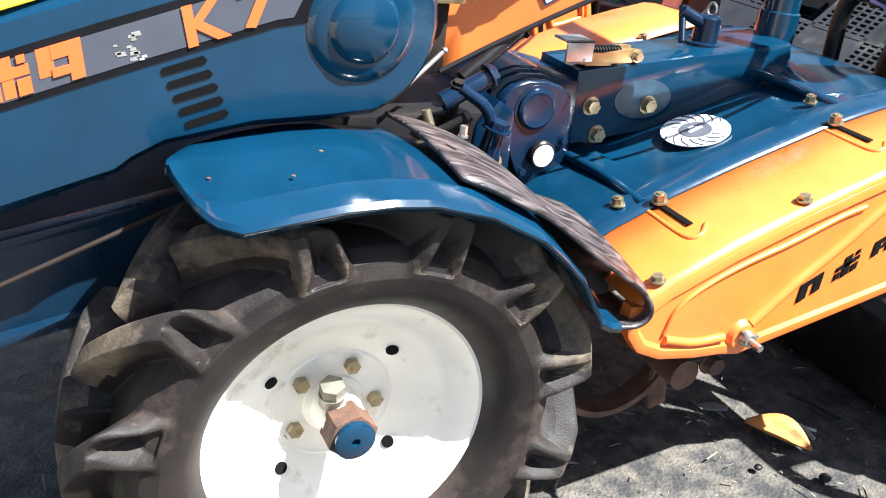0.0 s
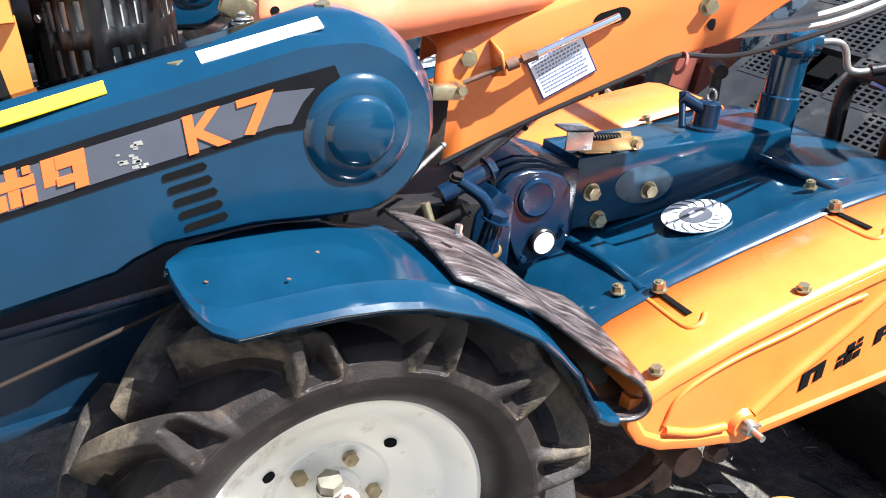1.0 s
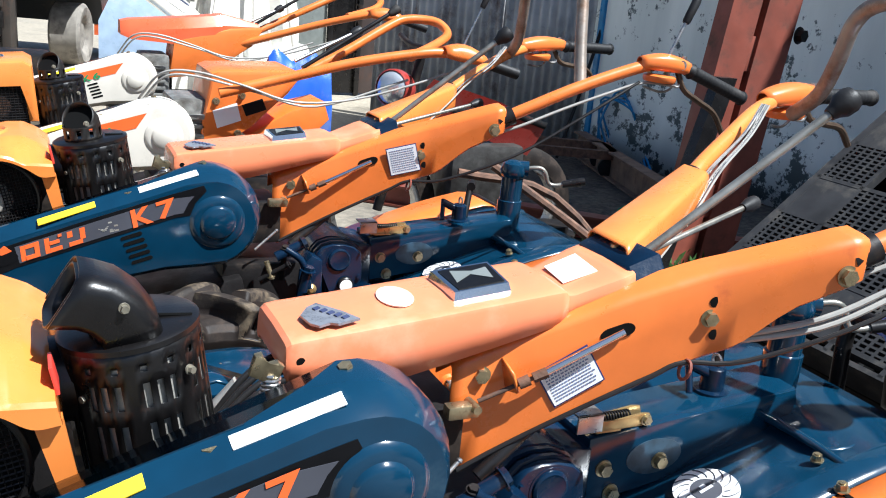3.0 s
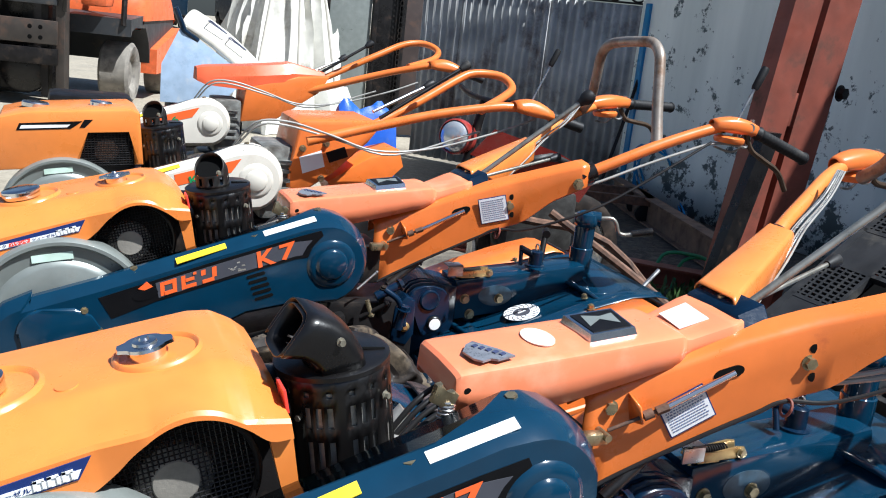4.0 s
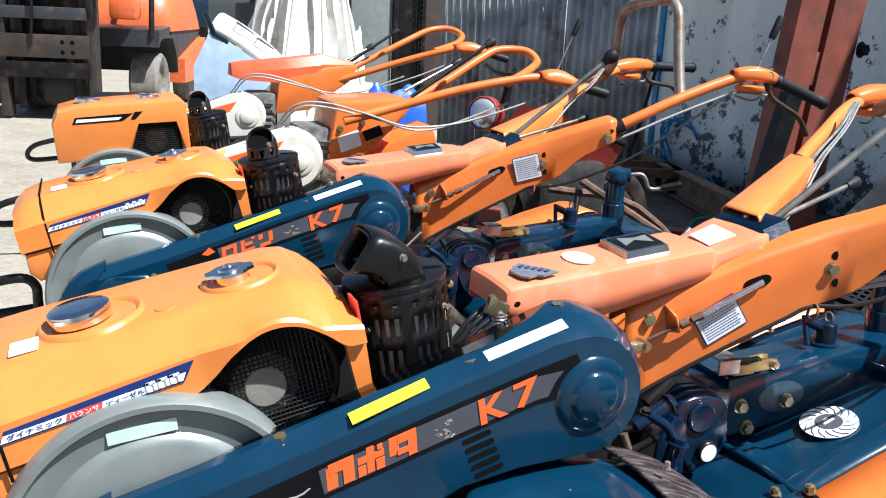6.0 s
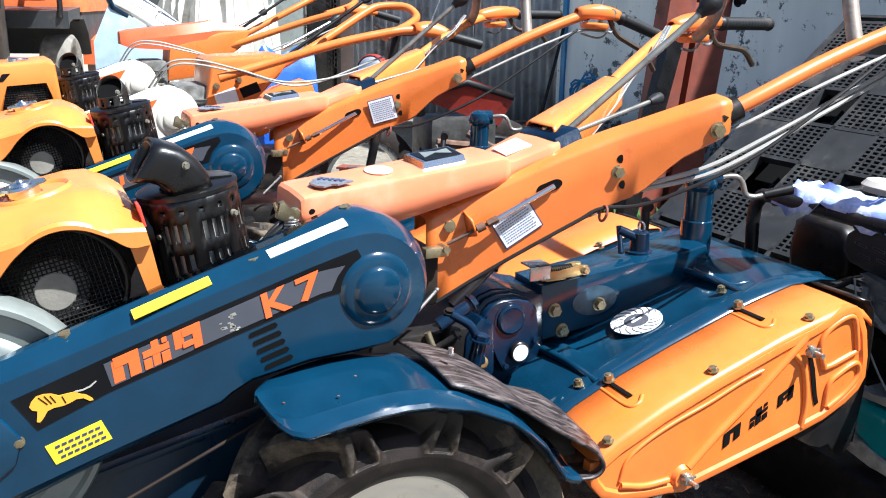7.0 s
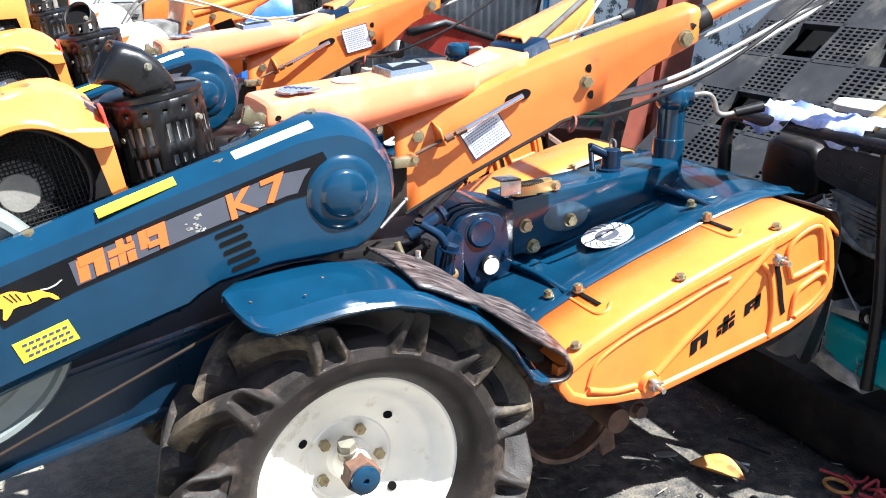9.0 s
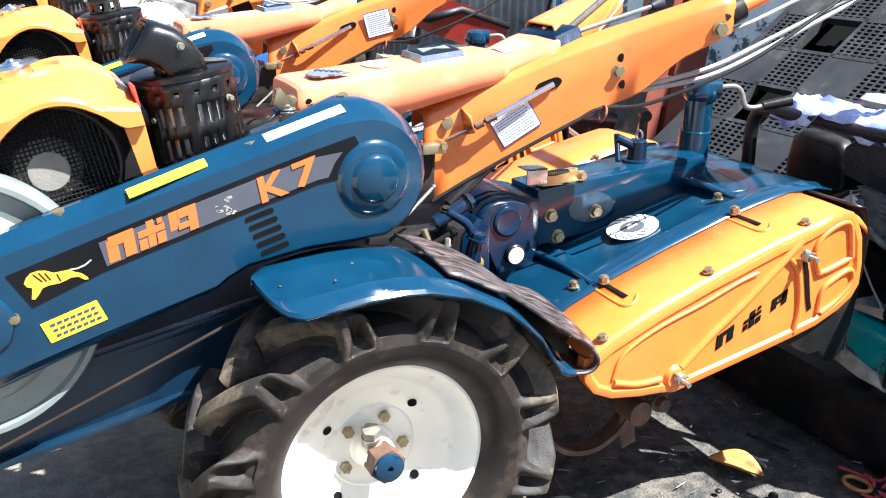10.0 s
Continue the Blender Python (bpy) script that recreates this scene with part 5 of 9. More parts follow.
        C0 = Vector((0.800, arm_line(0.80, -1) - 0.022, 0.711))
        cyl(rod2, C0, A, 0.003, 10)
        cyl(rod2, C0.lerp(A, 0.62), C0.lerp(A, 0.78), 0.0075, 10)
        cyl(rod2, C0.lerp(A, 0.84), C0.lerp(A, 1.05), 0.0068, 6)
        part("threaded_rod", rod2, M_RUST, a, "brown threaded adjuster")
        fin = bmesh.new()
        fq = arm_line(0.848, -1)
        loft(fin, [[(0.836, fq + 0.001, 0.762), (0.846, fq + 0.001, 0.716)], [(0.838, fq - 0.030, 0.752), (0.848, fq - 0.028, 0.724)]])
        fo = part("rod_bracket", fin, M_ARM, a, "orange fin bracket")
        thicken(fo, 0.003, 0)
        cl = bmesh.new()
        box(cl, (0.758, arm_line(0.77, -1) - 0.030, 0.690), (0.802, arm_line(0.77, -1) - 0.010, 0.708), 0.004, m=None)
        cyl(cl, (0.795, arm_line(0.78, -1) - 0.036, 0.704), (0.795, arm_line(0.78, -1) - 0.006, 0.704), 0.006, 12)
        part("clevis", cl, M_ZINC, a, "zinc clevis with pin")
        # brake cable below the arm, with its loop
        cb = bmesh.new()
        tube(cb, [(x, arm_line(x, -1) - 0.003, along(lo, x) + 0.003) for x in (0.79, 0.84, 0.90, 0.97, 1.035, 1.075)] + [(1.15, 0.996, 0.772), (1.30, 0.94, 0.842), (1.45, 0.918, 0.935), (1.60, 0.91, 1.03)], 0.0036, 8, soft=5)
        part("cable", cb, M_BLACKCABLE, a, "black brake cable clipped under the arm")
        lp = bmesh.new()
        tube(lp, [(1.075 + 0.004 * math.sin(t), arm_line(1.08, -1) - 0.006 - 0.010 * math.cos(t), 0.752 + 0.013 * math.sin(t)) for t in grid_points(0, 6.28, 14)], 0.0025, 6)
        part("cable_loop", lp, M_REDIRON, a)
    # tube, guard and grip
    if side < 0:
        T = [(1.25, 0.974, 0.912), (1.34, 0.955, 0.956), (1.45, 0.940, 1.006), (1.56, 0.928, 1.048), (1.64, 0.918, 1.073), (1.69, 0.911, 1.077), (1.735, 0.905, 1.063)]
        G0, G1 = Vector((1.728, 0.905, 1.066)), Vector((1.917, 0.902, 1.000))
    else:
        T = [(1.285, 1.342, 0.920), (1.36, 1.388, 0.955), (1.46, 1.440, 0.998), (1.56, 1.495, 1.035), (1.66, 1.543, 1.056), (1.73, 1.560, 1.064), (1.79, 1.575, 1.062)]
        G0, G1 = Vector((1.785, 1.574, 1.062)), Vector((1.985, 1.60, 1.060))
    T = [Vector(p) for p in T]
    ferr = bmesh.new()
    e = (T[1] - T[0]).normalized()
    cyl(ferr, T[0] + e * 0.012, T[0] + e * 0.052, 0.0225, 20)
    part("ferrule", ferr, M_BLACK, a, "black rubber ferrule")
    tb = bmesh.new()
    tube(tb, T, 0.0145, 14, soft=5)
    part("handle_tube", tb, M_ARM if not style.get("yellow") else M_ENGINE, a, "orange handlebar tube")
    g0, g1 = T[4] - (T[5] - T[4]) * 0.8, T[6]
    d = (g1 - g0).normalized()
    up_v = Vector((0, 0, 1)) - d * d.z
    up_v.normalize()
    sd = d.cross(up_v)
    rows = []
    for t in grid_points(0, 1, 11):
        h = 0.010 * math.sin(math.pi * (0.06 + 0.88 * t))
        c = g0.lerp(g1, t) + up_v * (0.004 + 0.006 * math.sin(math.pi * t))
        rows.append([c + sd * (0.012 + 0.016 * math.sin(math.pi * t) ** 0.6) * math.cos(q) + up_v * (0.012 + h) * math.copysign(abs(math.sin(q)) ** 0.6, math.sin(q)) for q in grid_points(-0.8, 3.94, 14)])
    g = part("lever_guard", loft(bmesh.new(), rows), M_ARM, a, "orange pressed guard of the clutch lever", smooth=60)
    thicken(g, 0.002, 0)
    pv = bmesh.new()
    q = g0.lerp(g1, 0.45)
    lathe(pv, q - up_v * 0.026, up_v, [(-0.010, 0.0), (-0.010, 0.036), (-0.004, 0.040), (0.004, 0.040), (0.008, 0.034), (0.009, 0.0)], 26)
    pv = part("lever_pivot", pv, M_ARM, a, "orange round pivot housing under the tube")
    for k in (-1, 1):
        bb = bmesh.new()
        bolt(bb, q - up_v * 0.017 + d * 0.022 * k - sd * 0.012, up_v, 0.005, 0.006)
        part("pivot_bolt", bb, M_ZINC, pv)
    rg2 = bmesh.new()
    tube(rg2, [q + d * 0.03 - up_v * 0.02, q + d * 0.045 - up_v * 0.045 - sd * 0.012, q + d * 0.02 - up_v * 0.060 - sd * 0.014, q - d * 0.04 - up_v * 0.050], 0.003, 6, soft=4)
    part("pivot_link", rg2, M_DULLSTEEL, pv, "bent steel link")
    gr = bmesh.new()
    d = (G1 - G0).normalized()
    prof = [(0.0, 0.0), (0.0, 0.0155), (0.012, 0.0165), (0.016, 0.0195), (0.022, 0.0165)]
    L = (G1 - G0).length
    k = 0.03
    while k < L - 0.012:
        prof += [(k, 0.0160), (k + 0.003, 0.0165), (k + 0.006, 0.0160)]
        k += 0.012
    prof += [(L - 0.006, 0.0185), (L - 0.001, 0.017), (L, 0.0)]
    lathe(gr, G0, d, prof, 18)
    part("grip", gr, M_GRIP, a, "black rubber handlebar grip")
    lv = bmesh.new()
    dn = Vector((0, 0, -1))
    tube(lv, [G0 - d * 0.03 + dn * 0.01, G0 + dn * 0.048, G0 + d * 0.05 + dn * 0.058, G0 + d * 0.11 + dn * 0.068, G0 + d * 0.15 + dn * 0.105], 0.0075, 8, soft=4)
    part("brake_lever", lv, M_LEVER, a, "worn brownish hand lever")
    if side < 0:
        clutch_lever(a, Vector((1.673, 0.915, 1.085)), Vector((1.736, 0.915, 1.230)))
    ck = bmesh.new()
    cyl(ck, G0 - d * 0.028 + sd * 0.02, G0 - d * 0.028 - sd * 0.02, 0.012, 14)
    tube(ck, [G0 - d * 0.06 + dn * 0.01, G0 - d * 0.05 + dn * 0.045, G0 - d * 0.02 + dn * 0.05, G0 - d * 0.01 + dn * 0.02], 0.004, 8, soft=4)
    bolt(ck, G0 - d * 0.012 - dn * 0.014, -dn, 0.006, 0.01)
    part("lever_clamp", ck, M_STEEL, a, "steel lever clamp")
    if side < 0:
        a.location += Vector((0.005, 0, 0.003))
    sr = bmesh.new()
    for q in (T[4], T[5].lerp(T[6], 0.3)):
        cyl(sr, q - d * 0.003, q + d * 0.003, 0.0185, 16)
    part("tube_clamp", sr, M_STEEL, a)
    return a


def clutch_lever(parent, a, b):
    d = (b - a).normalized()
    lv = bmesh.new()
    tube(lv, [a, a.lerp(b, 0.6), b - d * 0.05], 0.004, 8)
    lo = part("clutch_lever", lv, M_STEEL, parent, "thin upright steel lever")
    kb = bmesh.new()
    lathe(kb, b - d * 0.062, d, [(0, 0.0), (0.0, 0.008), (0.006, 0.010), (0.055, 0.011), (0.064, 0.009), (0.066, 0.0)], 14)
    part("knob", kb, M_GRIP, lo, "black handle of the lever")


def handle_loop(root, dx):
    lb = bmesh.new()
    tube(lb, [(1.505, 0.950, 1.018), (1.518, 0.990, 1.11), (1.532, 1.025, 1.200), (1.538, 1.045, 1.240), (1.543, 1.085, 1.264), (1.545, 1.14, 1.266), (1.550, 1.25, 1.258), (1.555, 1.320, 1.244), (1.562, 1.360, 1.210), (1.572, 1.385, 1.15), (1.590, 1.43, 1.08), (1.605, 1.50, 1.032)], 0.0145, 14, soft=5)
    loop = part("lifting_loop", lb, M_WORN, root, "worn grey-brown steel loop over the handlebars")
    loop.location.x += dx


def rotary(root):
    """Blue rotary case with orange side guards, gear case, beam, depth post."""
    Z = [(0.93, 0.372), (0.953, 0.396), (1.0, 0.426), (1.092, 0.467), (1.20, 0.506), (1.342, 0.552), (1.42, 0.572), (1.485, 0.586), (1.56, 0.588), (1.62, 0.578)]
    YN, YF = 0.835, 1.605
    # orange guards on both sides
    for yn, yi, s in ((YN, 0.972, -1), (YF, 1.408, 1)):
        rows = []
        for x in (0.953, 0.975, 1.0, 1.05, 1.092, 1.15, 1.20, 1.27, 1.342, 1.41, 1.485, 1.515, 1.540, 1.556):
            z = along(Z, x) - max(0.0, (x - 1.50) / 0.056) ** 2 * 0.030 + (0.010 if s > 0 else 0.0)
            rows.append([(x, yn, z - 0.016), (x, yn - s * 0.004, z - 0.005), (x, yn - s * 0.012, z), (x, (yn + yi) / 2, z + 0.003), (x, yi, z + 0.004)])
        strip = part("side_guard", loft(bmesh.new(), rows), M_ROTARY, root, "yellow-orange pressed side guard", smooth=55)
        thicken(strip, 0.003, 0)
        out = [(0.946, 0.398), (0.944, 0.378), (0.951, 0.355), (0.970, 0.331), (1.007, 0.315), (1.066, 0.307), (1.110, 0.305), (1.142, 0.300), (1.18, 0.309), (1.255, 0.325), (1.328, 0.341), (1.40, 0.357), (1.462, 0.373), (1.515, 0.397), (1.545, 0.418), (1.559, 0.442), (1.557, 0.484), (1.545, 0.535), (1.525, 0.575), (1.510, 0.588), (1.487, 0.588)] + \
              [(x, along(Z, x) - 0.010) for x in (1.41, 1.342, 1.27, 1.20, 1.15, 1.092, 1.05, 1.0, 0.97)]
        bm = bmesh.new()
        y0 = yn
        rings = [[(x, y0 + s * (-0.0), z) for x, z in out], [(x, y0 + s * 0.0015, z) for x, z in shifted(out, -0.004)], [(x, y0 + s * 0.0015, z) for x, z in shifted(out, -0.013)], [(x, y0 - s * 0.003, z) for x, z in shifted(out, -0.018)]]
        loft(bm, rings, close=True)
        bm.faces.new([bm.verts.new(p) for p in rings[-1]])
        loft(bm, [[(x, y0, z) for x, z in out], [(x, y0 - s * 0.018, z) for x, z in out]], close=True)
        bmesh.ops.remove_doubles(bm, verts=bm.verts[:], dist=0.0005)
        panel = part("side_plate", bm, M_ROTARY, strip, "orange end plate with pressed ribs", smooth=35)
        # pressed ribs
        def rib(pts, r):
            rb = bmesh.new()
            tube(rb, [(x, y0 - s * 0.002, z) for x, z in pts], r, 10, soft=5)
            part("pressed_rib", rb, M_ROTARY, panel, smooth=70)
        rib([(1.150, 0.345), (1.209, 0.396), (1.273, 0.444), (1.343, 0.503), (1.392, 0.546)], 0.0085)
        rib([(1.008, 0.350), (1.020, 0.386), (1.056, 0.412), (1.113, 0.436), (1.183, 0.458), (1.257, 0.486), (1.300, 0.498)], 0.0035)
        rib([(1.110, 0.330), (1.06, 0.330), (1.010, 0.342)], 0.006)
        rib([(1.449, 0.477), (1.432, 0.520), (1.444, 0.548), (1.480, 0.567), (1.508, 0.566), (1.521, 0.530), (1.528, 0.500)], 0.006)
        rib([(1.449, 0.477), (1.475, 0.482), (1.528, 0.498)], 0.0055)
        rib([(1.462, 0.400), (1.466, 0.442), (1.490, 0.460), (1.530, 0.474), (1.540, 0.450), (1.510, 0.418), (1.470, 0.396)], 0.0055)
        rib([(1.408, 0.368), (1.412, 0.42), (1.395, 0.490), (1.362, 0.522)], 0.006)
        bs = bmesh.new()
        lathe(bs, (1.140, y0 - s * 0.003, 0.328), (0, s, 0), [(0.0, 0.024), (0.008, 0.019), (0.009, 0.010), (0.009, 0.0)], 28)
        part("pivot_boss", bs, M_ROTARY, panel)
        for bx, bz in ((1.142, 0.328), (1.401, 0.520)):
            wn = bmesh.new()
            q = Vector((bx, y0 + s * 0.006, bz))
            cyl(wn, q, q + Vector((0, s * 0.028, 0)), 0.005, 10)
            lathe(wn, q, (0, s, 0), [(0.0, 0.012), (0.010, 0.009), (0.011, 0.0)], 14)
            for w in (-1, 1):
                box(wn, (-0.002, 0, 0), (0.002, 0.006, 0.018), 0.001, m=Matrix.Translation(q + Vector((0, s * 0.006, 0))) @ Matrix.Rotation(radians(60 * w + 20), 4, "Y"))
            part("wing_nut", wn, M_DULLSTEEL, panel, "dull steel wing nut")
        sl = bmesh.new()
        decal(sl, [(x, z) for x, z in ((1.399, 0.522), (1.409, 0.52), (1.425, 0.48), (1.438, 0.43), (1.445, 0.410), (1.437, 0.406), (1.428, 0.43), (1.414, 0.48))], Matrix.Translation((0, y0 - s * 0.003 - 0.0005 * 1, 0)) @ SIDE if s < 0 else Matrix.Translation((0, y0, 0)) @ SIDE, 0.001)
        part("adjuster_slot", sl, M_HOLE, panel, "dark curved adjuster slot")
        # cut-out block characters
        mm = Matrix.Translation((0, y0 + 0.0025 if s < 0 else y0, 0)) @ SIDE

        def block(x0, z0, strokes):
            for a, b, c, d in strokes:
                co = bmesh.new()
                decal(co, [(x0 + u * 0.88, z0 + v * 0.95 + u * 0.42) for u, v in ((a, b), (c, b), (c, d), (a, d))], mm, 0.001)
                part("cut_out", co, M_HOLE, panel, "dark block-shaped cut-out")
        block(1.226, 0.364, [(0, 0, 0.015, 0.028), (0.015, 0.020, 0.040, 0.028), (0.026, 0.0, 0.040, 0.020)])
        block(1.284, 0.388, [(0.014, 0, 0.026, 0.032), (0.0, 0.016, 0.042, 0.022), (0, 0.002, 0.009, 0.012), (0.031, 0.0, 0.042, 0.011), (0.033, 0.026, 0.040, 0.032)])
        block(1.345, 0.417, [(0, 0.002, 0.012, 0.026), (0.012, 0.019, 0.038, 0.026), (0.026, 0.0, 0.038, 0.019), (0.012, 0.009, 0.026, 0.013)])
        # bolts and slots on the strip
        for x, y in ((0.988, yn - s * 0.014), (1.199, yn - s * 0.016), (1.412, yn - s * 0.017)):
            bb = bmesh.new()
            bolt(bb, (x, y, along(Z, x) + 0.003), (-0.2, 0, 1), 0.0075, 0.006)
            part("guard_bolt", bb, M_ZINC, strip, "dull zinc bolt")
        for x in (1.070, 1.355):
            bb = bmesh.new()
            bolt(bb, (x, yi + s * 0.006, along(Z, x) + 0.010), (-0.2, 0, 1), 0.0085, 0.010, stem=0.004)
            part("guard_bolt", bb, M_ZINC, strip, "zinc bolt")
            q = plane_at((x, 0, along(Z, x + 0.0) + 0.0062), (1, 0, 0.3), (0, 1, 0))
            ys = sorted((yi - s * -1 * 0.012, yi - s * -1 * 0.070))
            sb = bmesh.new()
            decal(sb, [(-0.004, ys[0]), (0.004, ys[0]), (0.004, ys[1]), (-0.004, ys[1])], q, 0.001)
            part("adjuster_slot", sb, M_HOLE, strip, "dark slot")
            rr = bmesh.new()
            tube(rr, [(x - 0.016, yi + s * 0.004, along(Z, x - 0.016) + 0.004), (x - 0.016, yi + s * 0.080, along(Z, x - 0.016) + 0.003), (x, yi + s * 0.092, along(Z, x) + 0.003), (x + 0.016, yi + s * 0.080, along(Z, x + 0.016) + 0.003)], 0.004, 8, soft=4)
            part("pressed_rib", rr, M_ROTARY, strip, smooth=70)
        # dark skirt below
        sk = bmesh.new()
        prism(sk, [(1.405, 0.350), (1.41, 0.340), (1.448, 0.318), (1.478, 0.306), (1.500, 0.312), (1.520, 0.284), (1.540, 0.280), (1.560, 0.294), (1.572, 0.36), (1.576, 0.43), (1.566, 0.50), (1.545, 0.56), (1.52, 0.50)], y0 - s * 0.012, y0 - s * 0.017, 0.0015)
        part("skirt", sk, M_BLACK, strip, "dark rubber skirt under the guard", smooth=30)
    # rubber sheet hanging behind the case over its whole width
    rows = []
    for x, z in ((1.535, 0.592), (1.556, 0.588), (1.572, 0.568), (1.580, 0.52), (1.580, 0.44), (1.572, 0.36), (1.566, 0.30)):
        rows.append([(x + 0.010 * noise.noise((y * 5, z * 4, 1)) * (0.6 - z) * 3, y, z + 0.004 * noise.noise((y * 9, 2, 2))) for y in grid_points(0.848, 1.592, 18)])
    rear = part("rear_skirt", loft(bmesh.new(), rows), M_BLACK, root, "black rubber sheet behind the rotary case", smooth=60)
    thicken(rear, 0.004, 0)
    # blue case
    rows = []
    for x in (0.935, 0.953, 1.0, 1.05, 1.085, 1.10, 1.15, 1.20, 1.27, 1.342, 1.39, 1.405, 1.485, 1.56, 1.60):
        z = along(Z, x) + 0.007
        r = []
        for y in (0.965, 0.990, 1.005, 1.02, 1.08, 1.13, 1.19, 1.25, 1.30, 1.36, 1.375, 1.39, 1.415):
            e = abs(y - 1.19)
            k = 0.0
            if 1.095 < x < 1.395 and e < 0.165:
                k = -0.012                               # sunk field beside the beam
            if e > 0.19:
                k = 0.0
            elif e > 0.172:
                k = 0.005                                # raised bead along the seam
            r.append((x, y, z + k))
        rows.append(r)
    case = part("rotary_case", loft(bmesh.new(), rows), M_BLUE, root, "glossy blue pressed rotary case", smooth=60)
    thicken(case, 0.003, 0)
    fr = bmesh.new()
    loft(fr, [[(0.935, 0.965, 0.385), (0.935, 1.415, 0.385)], [(0.915, 0.98, 0.30), (0.915, 1.40, 0.30)]])
    f = part("case_front", fr, M_BLUE_DIRTY, root)
    thicken(f, 0.004, 0)
    # cross beads on the case
    for x, y0, y1 in ((1.055, 0.985, 1.16), (1.400, 1.005, 1.16)):
        rb = bmesh.new()
        tube(rb, [(x - 0.01, y1, along(Z, x) + 0.012), (x, (y0 + y1) / 2, along(Z, x) + 0.012), (x + 0.004, y0, along(Z, x) + 0.006)], 0.008, 10, soft=4)
        part("pressed_rib", rb, M_BLUE, case, smooth=70)
    rb = bmesh.new()
    tube(rb, [(1.395, 1.14, 0.585), (1.40, 1.06, 0.577), (1.43, 1.04, 0.580), (1.47, 1.04, 0.584)], 0.0055, 10, soft=5)
    part("pressed_rib", rb, M_BLUE, case, smooth=70)
    for x, y in ((1.375, 1.035), (1.03, 1.0)):
        bb = bmesh.new()
        bolt(bb, (x, y, along(Z, x) + 0.012), (-0.2, 0, 1), 0.0075, 0.009, stem=0.004)
        part("case_bolt", bb, M_ZINC, case)
    # fan-shaped round sticker
    sx, sy = 1.219, 1.089
    sp = plane_at((sx - 0.004, sy - 0.004, along(Z, sx) + 0.0055), (1, 0, 0.32), (0, 1, 0.0))
    st = bmesh.new()
    decal(st, [(0.050 * math.cos(t), 0.050 * math.sin(t)) for t in grid_points(0, 2 * math.pi * 35 / 36, 36)], sp, 0.001)
    stk = part("round_sticker", st, M_PAPER, case, "white round sticker with a curved-ray ring")
    s2 = bmesh.new()
    decal(s2, [(0.024 * math.cos(t), 0.024 * math.sin(t)) for t in grid_points(0, 2 * math.pi * 23 / 24, 24)], sp, 0.002)
    part("sticker_centre", s2, M_BANDGREY, stk)
    s3 = bmesh.new()
    for i in range(15):
        t = 2 * math.pi * i / 15
        pts = []
        for k in range(5):
            rr = 0.027 + 0.022 * k / 4
            tt = t + 0.5 * (k / 4) ** 1.5
            pts.append(sp @ Vector((rr * math.cos(tt), rr * math.sin(tt), 0.0020)))
        tube(s3, pts, 0.0012, 4)
    part("sticker_rays", s3, M_BANDGREY, stk)
    s4 = bmesh.new()
    for q in ([(-0.012, -0.004), (0.012, -0.002), (0.012, 0.003), (-0.012, 0.001)], [(-0.006, 0.004), (0.004, 0.005), (0.004, 0.011), (-0.006, 0.010)]):
        decal(s4, q, sp, 0.0028)
    part("sticker_mark", s4, M_PAPER, stk)
    # beam
    bm = bmesh.new()
    prism(bm, [(1.050, 0.470), (1.048, 0.583), (1.24, 0.600), (1.448, 0.622), (1.455, 0.60), (1.44, 0.55), (1.30, 0.50)], 1.156, 1.262, 0.007, both=True)
    beam = part("beam", bm, M_BLUE, root, "blue box beam over the rotary case", smooth=35)
    for x, z in ((1.182, 0.530), (1.079, 0.531), (1.098, 0.487)):
        bb = bmesh.new()
        bolt(bb, (x, 1.156, z), (0, -1, 0), 0.0105, 0.010)
        part("beam_bolt", bb, M_ZINC, beam, "zinc hexagon bolt")
    ob = bmesh.new()
    decal(ob, [(1.172 + 0.052 * math.cos(t), 0.5385 + 0.030 * math.sin(t)) for t in grid_points(0, 6.1, 26)], Matrix.Translation((0, 1.1555, 0)) @ SIDE)
    part("oval_sticker", ob, M_FAINT, beam, "worn grey oval sticker")
    beam.location += Vector((-0.007, 0, 0.006))
    # over-centre catch on the beam: steel flap, two brass side bars, dark spring, end bolt
    cb = bmesh.new()
    box(cb, (1.060, 1.160, 0.588), (1.105, 1.190, 0.592), 0.001)
    catch = part("catch_base", cb, M_BRASS, beam, "brass-coloured catch base")
    for y in (1.160, 1.186):
        cb = bmesh.new()
        prism(cb, [(1.045, 0.596), (1.052, 0.590), (1.150, 0.592), (1.158, 0.600), (1.155, 0.611), (1.140, 0.613), (1.090, 0.606), (1.050, 0.608)], y, y + 0.004, 0.001)
        part("catch_bar", cb, M_BRASS, catch, "brass-coloured catch bar")
    c2 = bmesh.new()
    box(c2, (1.020, 1.152, 0.596), (1.064, 1.156, 0.626), 0.001)
    box(c2, (1.020, 1.152, 0.622), (1.064, 1.190, 0.626), 0.001)
    part("catch_flap", c2, M_STEEL, catch, "bent steel catch flap")
    c3 = bmesh.new()
    a0, b0 = Vector((1.066, 1.176, 0.606)), Vector((1.128, 1.176, 0.606))
    tube(c3, [a0.lerp(b0, i / 110) + Vector((0, 0.007 * math.cos(i * 0.69), 0.007 * math.sin(i * 0.69))) for i in range(111)], 0.0016, 5)
    part("catch_spring", c3, M_DARK, catch)
    c4 = bmesh.new()
    bolt(c4, (1.148, 1.160, 0.602), (0, -1, 0), 0.007, 0.006)
    part("catch_bolt", c4, M_ZINC, catch)
    wsq = bmesh.new()
